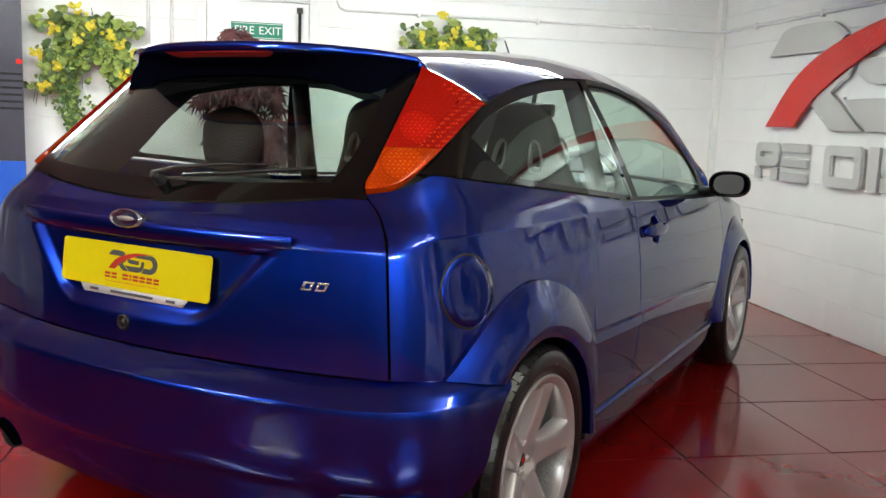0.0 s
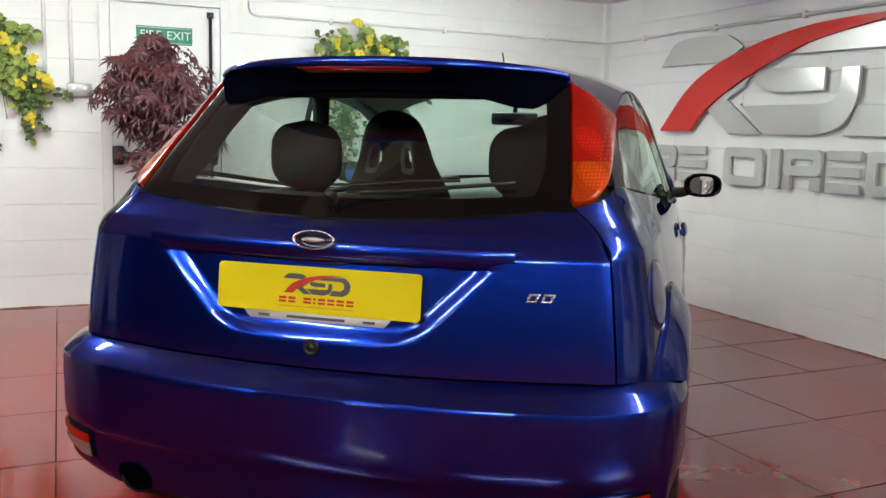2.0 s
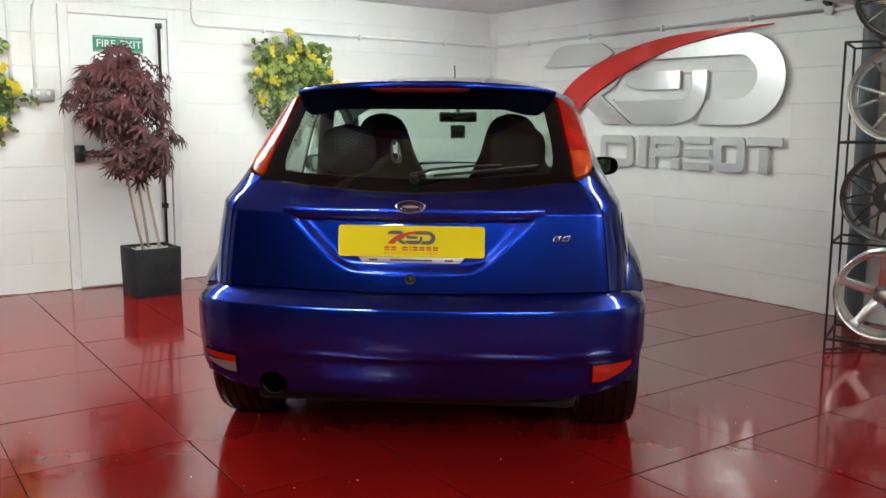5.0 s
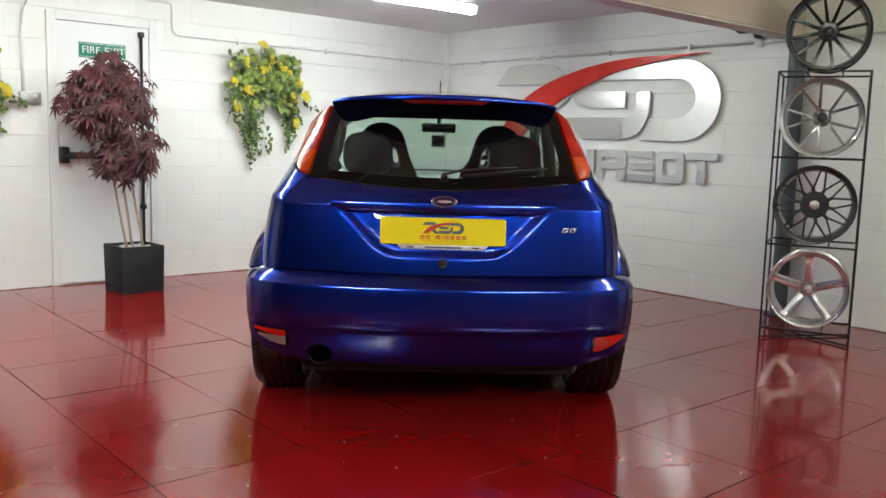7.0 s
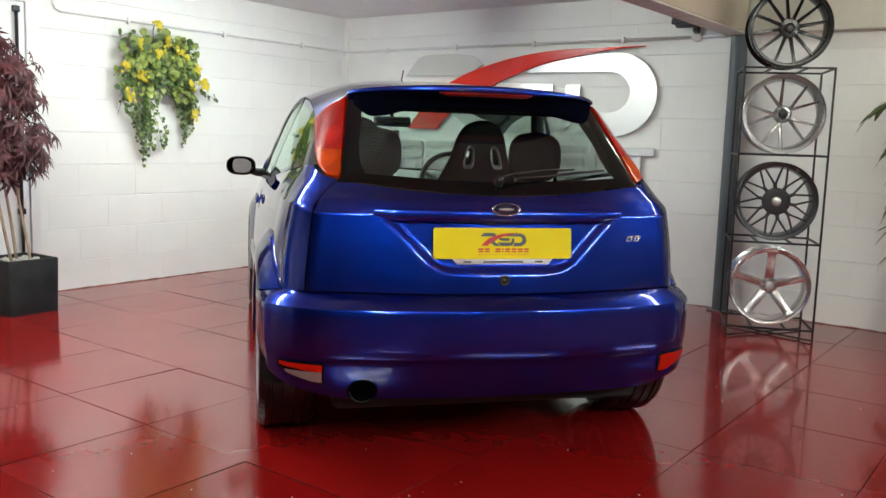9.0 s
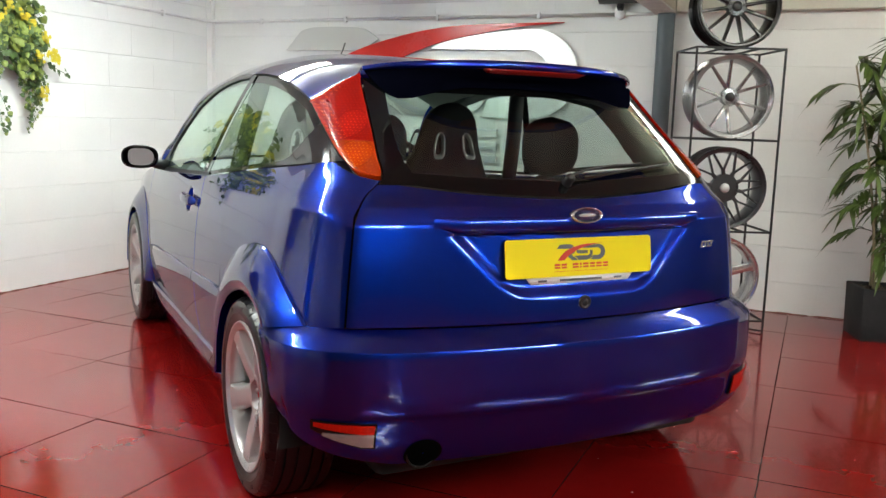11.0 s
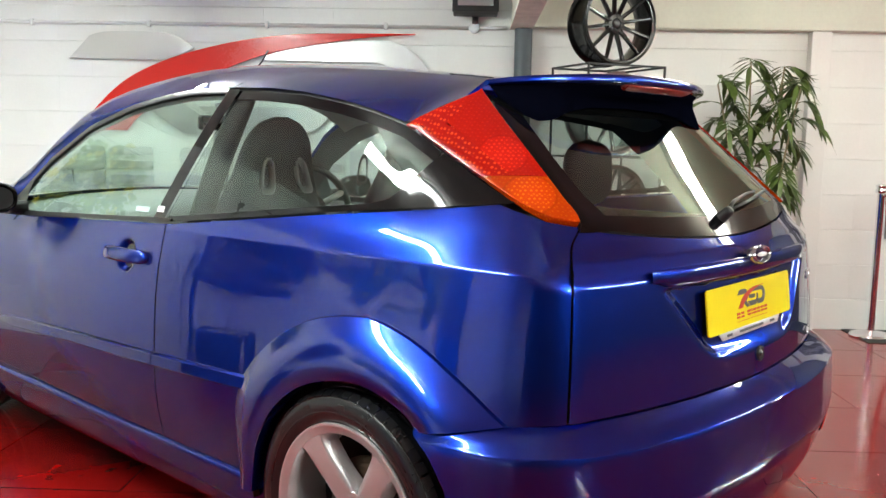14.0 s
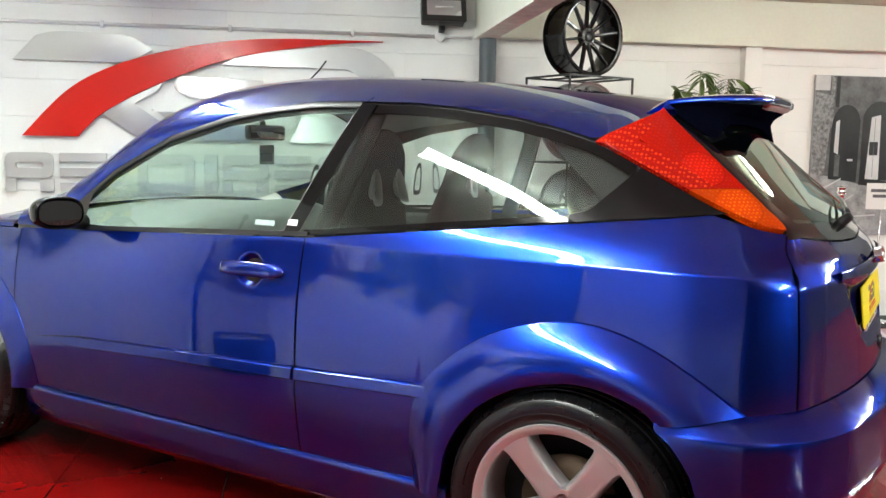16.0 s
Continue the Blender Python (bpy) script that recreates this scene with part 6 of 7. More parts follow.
def cabin():
    for x in (-0.335, 0.335):
        st = empty("front_seat", Matrix.Translation((x, 1.09, 0.0)))
        st.parent = car
        st["label"] = "black bucket front seat with two belt slots"
        part("backrest", seat_mesh(0.245, 1.295, 0.40, 0.20, True, 0.075, True), SEAT, st)
        part("cushion", box_bm(-0.25, 0.25, 0.0, 0.52, 0.36, 0.50, 0.05, 3), SEAT, st)
        for s in (-1, 1):
            hole = []
            for r, dy in ((1.0, -0.004), (0.72, -0.007), (0.68, 0.02)):
                hole.append([Vector((s * 0.072 + r * (0.027 - 0.009 * math.sin(a)) * math.copysign(abs(math.cos(a)) ** 0.6, math.cos(a)) - s * r * 0.012 * math.sin(a), -0.222 + dy + 0.014 * (r * math.sin(a)), 1.105 + r * 0.066 * math.copysign(abs(math.sin(a)) ** 0.7, math.sin(a)))) for a in np.linspace(0, 2 * math.pi, 28)])
            part("slot_trim", grid_bm(hole), surf("silver_slot_trim", (0.40, 0.40, 0.40), 0.35, 0.6), st, "silver belt slot surround")
            part("slot_trim", grid_bm([[Vector((p.x, 0.04 + p.y * 0.0, p.z)) for p in row] for row in hole[:2]]), surf("dark_slot_trim", (0.14, 0.14, 0.14), 0.4, 0.3), st)
    bench = empty("rear_seat", Matrix.Translation((0, 0.17, 0.0)))
    bench.parent = car
    bench["label"] = "dark cloth rear bench with two headrests"
    part("bench_back", box_bm(-0.60, 0.60, -0.06, 0.10, 0.42, 1.00, 0.05, 3), SEAT, bench)
    part("bench_cushion", box_bm(-0.58, 0.58, 0.08, 0.60, 0.40, 0.54, 0.05, 3), SEAT, bench)
    for x in (-0.365, 0.365):
        rows = []
        for t in np.linspace(-1, 1, 15):
            r = (1 - abs(t) ** 3.2) ** 0.5
            rows.append([Vector((x + (0.120 * r + 0.002) * math.copysign(abs(math.cos(a)) ** 0.6, math.cos(a)), -0.045 + (0.05 * r + 0.001) * math.sin(a), 1.125 + 0.115 * t)) for a in np.linspace(0, 2 * math.pi, 28)][:-1])
        part("headrest", grid_bm(rows, None, True), SEAT, bench, "rounded dark headrest")
    part("parcel_shelf", box_bm(-0.60, 0.60, -0.44, 0.08, 0.940, 0.960, 0.006), TRIM, car, "dark parcel shelf")
    for s in (-1, 1):
        part("door_card", box_bm(s * 0.68, s * 0.74, 0.60, 2.28, 0.40, 0.925, 0.02), TRIM, car, "dark grey door lining")
        part("rear_trim", box_bm(s * 0.60, s * 0.665, -0.42, 0.60, 0.42, 0.99, 0.02), TRIM, car)
        bm = tube_bm([(s * 0.655, 0.90, 0.95), (s * 0.625, 0.82, 1.15), (s * 0.585, 0.74, 1.35)], 0.035, 8)
        part("pillar_trim", bm, TRIM, car)
        rows = []
        for z in np.linspace(0.98, 1.32, 10):
            rows.append([(lambda p: Vector((s * (p.x - 0.02), p.y + 0.01, p.z)))(skin.on(u, z, -0.02)) for u in np.linspace(SEAM - 0.02, skin.u_side(lerp([0.98, 1.10, 1.30], [-0.10, -0.03, 0.18], z), z), 8)])
        part("rear_pillar_trim", grid_bm(rows), TRIM, car)
    rows = []
    for x in np.linspace(-0.68, 0.68, 41):
        k = (abs(x) / 0.68) ** 2.2
        hood = 0.035 * max(0.0, 1 - ((x - 0.335) / 0.19) ** 2)
        rows.append([Vector((x, y, z - (max(0.0, z - 0.905)) * k + hood * h)) for y, z, h in ((1.80, 0.55, 0), (1.70, 0.62, 0), (1.70, 0.80, 0), (1.71, 0.87, 0.3), (1.74, 0.925, 0.9), (1.79, 0.955, 1), (1.90, 0.972, 0.8), (2.05, 0.980, 0.1), (2.30, 0.978, 0), (2.47, 0.965, 0))])
    # a dark dashboard whose grey is raised to carry the glare on it
    dash = part("dashboard", grid_bm(rows), surf("glare_grey_dashboard", (0.15, 0.155, 0.155), 0.5, 0, 0.12, 6.0, 300.0, 0.008), car, "moulded dashboard, its grey raised for glare", True, 60)
    for x in (-0.10, 0.10):
        part("air_vent", lathe_bm([(0.036, 0.0), (0.036, 0.012), (0.030, 0.014), (0.0, 0.006)], 20, "y", None, Matrix.Translation((x, 1.700, 0.83)) @ Matrix.Rotation(math.pi, 4, "Z")), BLACK, dash)
    sw = empty("steering_wheel", Matrix.Translation((0.335, 1.50, 0.93)) @ Matrix.Rotation(math.radians(68), 4, "X"))
    sw.parent = car
    sw["label"] = "black three-spoke steering wheel"
    ring = [(0.185 * math.cos(a), 0.185 * math.sin(a), 0) for a in np.linspace(0, 2 * math.pi, 41)]
    part("wheel_rim", tube_bm(ring, 0.016, 10), BLACK, sw)
    part("boss", lathe_bm([(0.06, -0.06), (0.065, -0.02), (0.05, 0.0), (0.0, 0.005)], 24), BLACK, sw)
    for a in (90 + 180, 20, 160):
        part("wheel_spoke", tube_bm([(0.04 * math.cos(radians(a)), 0.04 * math.sin(radians(a)), -0.02), (0.18 * math.cos(radians(a)), 0.18 * math.sin(radians(a)), 0)], 0.014, 8), STEEL, sw)
    rm = part("rear_view_mirror", box_bm(-0.115, 0.115, 1.715, 1.745, 1.255, 1.318, 0.014, 3), BLACK, car, "black rear view mirror")
    part("mirror_glass", box_bm(-0.104, 0.104, 1.712, 1.7145, 1.262, 1.311, 0.001), MIRROR, rm)
    part("mirror_stem", tube_bm([(0, 1.74, 1.31), (0, 1.76, 1.37)], 0.012), BLACK, rm)
    tag = part("hanging_tag", box_bm(-0.045, 0.045, 1.722, 1.725, 1.155, 1.235, 0.001), surf("pale_green_card", (0.45, 0.52, 0.48), 0.6), car, "small card hanging from the mirror")
    part("tag_print", box_bm(-0.034, 0.034, 1.7205, 1.7219, 1.165, 1.20), INK, tag, "", False)


cabin()


# ---- wheel display rack by the column ----
RACK = pose(2.59, 2.32, 0, 0, 0, 204)      # local +x faces the room, y along the front, front face at x = 0


def display_rack():
    r = empty("display_rack", RACK, "black welded steel rack holding four alloy wheels", "rack")
    w, d, h, b = 0.258, 0.42, 1.682, 0.006

    def bar(p, q, name="rail"):
        x0, x1 = sorted((p[0], q[0]))
        y0, y1 = sorted((p[1], q[1]))
        z0, z1 = sorted((p[2], q[2]))
        return part(name, box_bm(x0 - b, x1 + b, y0 - b, y1 + b, z0 - b, z1 + b, 0.0015, 1), BLACKRACK, r, "", False)

    for x in (-b, -d):
        for y in (-w, w):
            part("leg", box_bm(x - b, x + b, y - b, y + b, 0.0, h + b, 0.0015, 1), BLACKRACK, r, "", False)
    for z in (0.075, 0.614, 1.156, h):
        for x in (-b, -d):
            bar((x, -w + 2 * b, z), (x, w - 2 * b, z))
        for y in (-w, w):
            bar((-d + 2 * b, y, z), (-3 * b, y, z))
        for y in (-0.10, 0.10):
            bar((-d + 2 * b, y, z - 0.002), (-3 * b, y, z - 0.002), "cross_bar")
    for y0, y1 in ((-w, w), (w, -w)):
        part("brace", tube_bm([(-0.02, y0, 0.012), (-d + 0.02, y1, 0.012)], 0.006, 6), BLACKRACK, r)


display_rack()


def display_wheel(kind, material, label, z, spin=0.0, radius=0.246):
    w = empty("alloy_wheel", RACK @ pose(-0.19, 0.0, z, 0, 0, 0) @ Matrix.Rotation(radians(spin), 4, "X"), label, "alloy wheel", "display wheels")
    R = radius
    part("rim", lathe_bm([(R - 0.010, 0.094), (R, 0.096), (R, 0.086), (R - 0.012, 0.080), (R - 0.022, 0.05), (R - 0.034, -0.02), (R - 0.020, -0.085), (R, -0.09), (R, -0.098), (R - 0.010, -0.098), (R - 0.026, -0.085), (R - 0.040, -0.02), (R - 0.030, 0.05), (R - 0.022, 0.080), (R - 0.010, 0.094)], 64, "x"), material, w, "", True, 40)

    part("rim_lip", lathe_bm([(R - 0.001, 0.0955), (R - 0.004, 0.099), (R - 0.010, 0.0975), (R - 0.014, 0.093), (R - 0.024, 0.0915), (R - 0.028, 0.086), (R - 0.034, 0.05)], 64, "x"), material, w, "", True, 35)

    def spoke(angle, r0, r1, w0, w1, x0, x1, bend=0.0, thick=0.022, name="spoke"):
        rows = []
        for k in range(7):
            t = k / 6
            r, h, x = r0 + (r1 - r0) * t, w0 + (w1 - w0) * t, x0 + (x1 - x0) * t ** 0.8
            off = bend * t
            rows.append([Vector((xx, off + a, r)) for a, xx in ((-h, x - thick), (-h, x - 0.003), (-h * 0.6, x), (h * 0.6, x), (h, x - 0.003), (h, x - thick))])
        bm = grid_bm(rows)
        bmesh.ops.transform(bm, matrix=Matrix.Rotation(radians(angle), 4, "X"), verts=bm.verts)
        return part(name, bm, material, w, "", True, 35)

    if kind == "five":
        for k in range(5):
            spoke(72 * k, 0.045, R - 0.050, 0.027, 0.023, 0.045, 0.080, 0, 0.035)
            spoke(72 * k, R - 0.051, R - 0.016, 0.023, 0.040, 0.080, 0.088, 0, 0.030)
        hub, bolts, br = 0.055, 5, 0.042
    elif kind == "mesh":
        for k in range(10):
            a = 36 * k
            spoke(a, 0.055, 0.112, 0.013, 0.010, 0.072, 0.080, 0, 0.02)
            spoke(a, 0.104, R - 0.014, 0.0068, 0.0060, 0.079, 0.086, 0.062, 0.02)
            spoke(a, 0.104, R - 0.014, 0.0068, 0.0060, 0.0785, 0.0855, -0.062, 0.02)
        hub, bolts, br = 0.085, 0, 0.05
    elif kind == "pairs":
        for k in range(5):
            for s in (-1, 1):
                spoke(72 * k, 0.045, R - 0.014, 0.011, 0.0062, 0.040, 0.086, s * 0.069, 0.022)
        hub, bolts, br = 0.055, 5, 0.043
    else:
        for k in range(12):
            spoke(30 * k, 0.045, R - 0.014, 0.011, 0.0075, 0.045, 0.086, 0.0, 0.024)
        hub, bolts, br = 0.060, 5, 0.045
    face = {"five": 0.045, "mesh": 0.076, "pairs": 0.042, "twelve": 0.047}[kind]
    part("hub", lathe_bm([(hub, face - 0.035), (hub, face - 0.004), (hub - 0.006, face + 0.002), (0.030, face + 0.003), (0.026, face - 0.008), (0.0, face - 0.008)], 36, "x"), material, w, "", True, 40)
    cap = 0.029 if kind == "mesh" else 0.0255
    part("centre_cap", lathe_bm([(cap, face - 0.012), (cap, face + 0.004), (cap * 0.8, face + 0.008), (0.0, face + 0.008)], 24, "x"), STEEL if kind in ("five", "mesh") else BLACK, w, "round centre cap")
    for k in range(bolts):
        a = 2 * math.pi * k / 5
        part("bolt_hole", lathe_bm([(0.010, face - 0.01), (0.010, face + 0.0045), (0.006, face + 0.0045), (0.006, face - 0.004), (0.0, face - 0.004)], 12, "x", None, Matrix.Translation((0, br * math.cos(a), br * math.sin(a)))), BLACK if material is not BLACKWHEEL else GUNMETAL, w)
    return w


display_wheel("five", POLISHED, "silver five-spoke alloy wheel on the bottom tier", 0.327, 0)
display_wheel("mesh", GUNMETAL, "gunmetal mesh alloy wheel on the second tier", 0.866, 8)
display_wheel("pairs", HYPER, "silver ten-spoke alloy wheel on the third tier", 1.408, 20)
display_wheel("twelve", BLACKWHEEL, "gloss black twelve-spoke alloy wheel on top of the rack", 1.934, 10)


# ---- planters ----
def leaf_blade(bm, base, way, up, length, width, droop, mat=0, segs=3):
    """One narrow leaf, folded along its rib."""
    side = way.cross(up)
    side = side.normalized() if side.length > 1e-4 else Vector((1, 0, 0))
    rows = []
    for k in range(segs + 1):
        t = k / segs
        p = base + way * length * t + up * (-droop * length * t * t)
        h = width * math.sin(math.pi * min(0.98, max(0.06, t ** 0.75))) * 0.5
        rows.append((bm.verts.new(p - side * h + up * h * 0.25), bm.verts.new(p), bm.verts.new(p + side * h + up * h * 0.25)))
    for a, b in zip(rows, rows[1:]):
        for i in (0, 1):
            f = bm.faces.new((a[i], a[i + 1], b[i + 1], b[i]))
            f.material_index = mat


def planter(name, m, side, height, label, fill):
    pot = empty(name, m, label, "planter")
    s, t = side / 2, 0.022
    bm = bmesh.new()
    rows = []
    for a, z in ((s * 0.96, 0.0), (s, height), (s - t, height), (s - t, height - 0.06)):
        rows.append([Vector((a * x, a * y, z)) for x, y in ((-1, -1), (1, -1), (1, 1), (-1, 1))])
    grid_bm(rows, bm, True)
    bmesh.ops.bevel(bm, geom=[e for e in bm.edges], offset=0.006, segments=2, affect="EDGES", profile=0.5)
    part("pot", bm, POTGREY, pot, "", True, 40)
    rnd = random.Random(3)
    gm = bmesh.new()
    box_bm(-s + t, s - t, -s + t, s - t, height - 0.06, height - 0.030, 0.0, 1, gm)
    part("filling", gm, fill, pot, "", False)
    pm = bmesh.new()
    for _ in range(170):
        r = rnd.uniform(0.009, 0.017)
        bmesh.ops.create_icosphere(pm, subdivisions=1, radius=r, matrix=Matrix.LocRotScale((rnd.uniform(-s + 0.04, s - 0.04), rnd.uniform(-s + 0.04, s - 0.04), height - 0.030 + r * 0.5), Euler((rnd.random() * 6, rnd.random() * 6, 0)), (1, 0.8, 0.6)))
    tagged(part("pebbles", pm, fill, pot), "", "", "", "stuff")
    return pot


def maroon_tree():
    rnd = random.Random(11)
    planter("planter", pose(-0.115, 6.27, 0, 0, 0, 3), 0.335, 0.352, "square slate grey planter with pale pebbles", GRAVEL)
    base = Vector((-0.115, 6.27, 0.33))
    tree = empty("potted_maple", Matrix.Translation(base), "artificial maple with dark maroon leaves in the planter", "plant")
    stems = []
    for dx, dy, tx, ty, top in ((-0.03, 0.0, -0.34, 0.0, 1.30), (0.0, 0.03, -0.22, 0.05, 1.42), (0.05, -0.02, -0.06, -0.02, 1.15)):
        pts = [Vector((dx + (tx - dx) * t + 0.018 * math.sin(5 * t + dx * 40), dy + (ty - dy) * t, -0.03 + top * t)) for t in np.linspace(0, 1, 10)]
        stems.append(pts)
        part("stem", tube_bm(pts, 0.011, 8, None, 0.005), STEM, tree, "pale bare stem")
    bm = bmesh.new()
    n = 0
    while n < 620:
        upper = n < 440
        centre = Vector((-0.165, 0.03, 1.11)) if upper else Vector((-0.05, 0.0, 0.73))
        rx, ry, rz = (0.335, 0.27, 0.33) if upper else (0.29, 0.24, 0.21)
        d = Vector((rnd.gauss(0, 1), rnd.gauss(0, 1), rnd.gauss(0, 1))).normalized()
        q = rnd.uniform(0.25, 1.0) ** 0.5 * (1 + 0.20 * math.sin(8 * d.x + 3) * math.cos(7 * d.z + 1))
        p = centre + Vector((rx * q * d.x, ry * q * d.y, rz * q * d.z))
        if rnd.random() < 0.8 and math.sin(p.x * 17 + 2) * math.sin(p.z * 15 + 0.6) > 0.72:
            continue
        if p.x < -0.14 and abs(p.z - 0.80) < 0.07 and rnd.random() < 0.7:
            continue
        a = math.atan2(d.y, d.x)
        out = Vector((math.cos(a), math.sin(a) * 0.8, rnd.uniform(-0.5, 0.35))).normalized()
        size = rnd.uniform(0.070, 0.115)
        nrm = (out * 0.5 + Vector((rnd.uniform(-0.4, 0.4), -0.4, rnd.uniform(0.3, 1.0)))).normalized()
        fwd = (out - nrm * out.dot(nrm)).normalized()
        sid = nrm.cross(fwd)
        for k in range(7):
            ang = radians(-115 + 38.3 * k) + rnd.uniform(-0.08, 0.08)
            way = (fwd * math.cos(ang) + sid * math.sin(ang)).normalized()
            leaf_blade(bm, p, way, nrm, size * (1.0 - 0.33 * abs(k - 3) / 3), size * 0.215, 0.32, 0, 3)
        n += 1
    tagged(part("crown", bm, MAROON, tree, "dense palmate maroon leaves", False), "", "", "", "stuff")
    tw = bmesh.new()
    for pts in stems:
        for _ in range(14):
            t = rnd.uniform(0.5, 1.0)
            p = pts[int(t * 9)]
            tube_bm([p, p + Vector((rnd.uniform(-0.2, 0.2), rnd.uniform(-0.14, 0.12), rnd.uniform(0.02, 0.20)))], 0.003, 5, tw, 0.0015)
    tagged(part("twigs", tw, STEM, tree), "", "", "", "stuff")


maroon_tree()


def bamboo_palm():
    rnd = random.Random(21)
    planter("planter", pose(2.985, 1.445, 0, 0, 0, 16), 0.315, 0.312, "square slate grey planter against the block wall", SOIL)
    base = Vector((2.985, 1.445, 0.28))
    palm = empty("potted_bamboo_palm", Matrix.Translation(base), "tall artificial bamboo palm with drooping dark green leaves", "plant")
    bm = bmesh.new()
    canes = []
    for dx, dy, tx, ty, top in ((-0.06, 0.05, -0.03, 0.26, 1.33), (0.03, 0.02, 0.02, 0.05, 1.47), (0.02, -0.06, 0.0, -0.15, 1.44), (-0.03, -0.08, -0.06, -0.24, 1.34), (0.06, 0.06, 0.08, 0.10, 0.95)):
        pts = [Vector((dx + (tx - dx) * t ** 1.5, dy + (ty - dy) * t ** 1.5, top * t)) for t in np.linspace(0, 1, 12)]
        canes.append(pts)
        cane = part("cane", tube_bm(pts, 0.0095, 8, None, 0.005), CANE, palm, "ringed tan cane")
        for i in (2, 4, 6, 8, 10):
            d = (pts[i] - pts[i - 1]).normalized()
            part("cane_ring", lathe_bm([(0.0085, -0.004), (0.0115, 0.0), (0.0085, 0.004)], 10, "z", None, Matrix.Translation(pts[i]) @ d.to_track_quat("Z", "Y").to_matrix().to_4x4()), CANE, cane)
    for pts in canes:
        turn = rnd.uniform(0, 6.28)
        for t in (0.24, 0.34, 0.42, 0.49, 0.55, 0.61, 0.67, 0.73, 0.79, 0.84, 0.89, 0.94, 0.98, 1.0, 1.0):
            if rnd.random() < 0.06:
                continue
            p = pts[min(11, int(t * 11))]
            turn += 2.4 + rnd.uniform(-0.5, 0.5)
            reach = rnd.uniform(0.11, 0.21)
            out = Vector((math.cos(turn) * 0.7, math.sin(turn), 0)).normalized()
            if out.x > 0.3:
                out.x *= 0.4
            if out.y < -0.3:
                reach *= 0.75
            rise = rnd.uniform(0.04, 0.15)
            rib = [p + out * reach * k + Vector((0, 0, rise * k - 0.13 * k * k)) for k in np.linspace(0, 1, 8)]
            tube_bm(rib, 0.0028, 4, bm, 0.001)
            sag = rnd.uniform(0.1, 0.35)
            for k in range(2, 8):
                for s in (-1, 1):
                    d = (rib[k] - rib[k - 1]).normalized()
                    sd = d.cross(Vector((0, 0, 1))).normalized() * s
                    way = (d * 0.9 + sd * rnd.uniform(0.8, 1.2) + Vector((0, 0, rnd.uniform(-0.35, 0.1)))).normalized()
                    leaf_blade(bm, rib[k], way, Vector((rnd.uniform(-0.15, 0.15), rnd.uniform(-0.15, 0.15), 1)).normalized(), rnd.uniform(0.10, 0.165), rnd.uniform(0.025, 0.037), sag + rnd.uniform(-0.1, 0.15), 0, 4)
            leaf_blade(bm, rib[-1], (rib[-1] - rib[-2]).normalized(), Vector((0, 0, 1)), 0.15, 0.030, 0.5, 0, 4)
    tagged(part("crown", bm, DARKLEAF, palm, "drooping feathered green leaves", False), "", "", "", "stuff")


bamboo_palm()


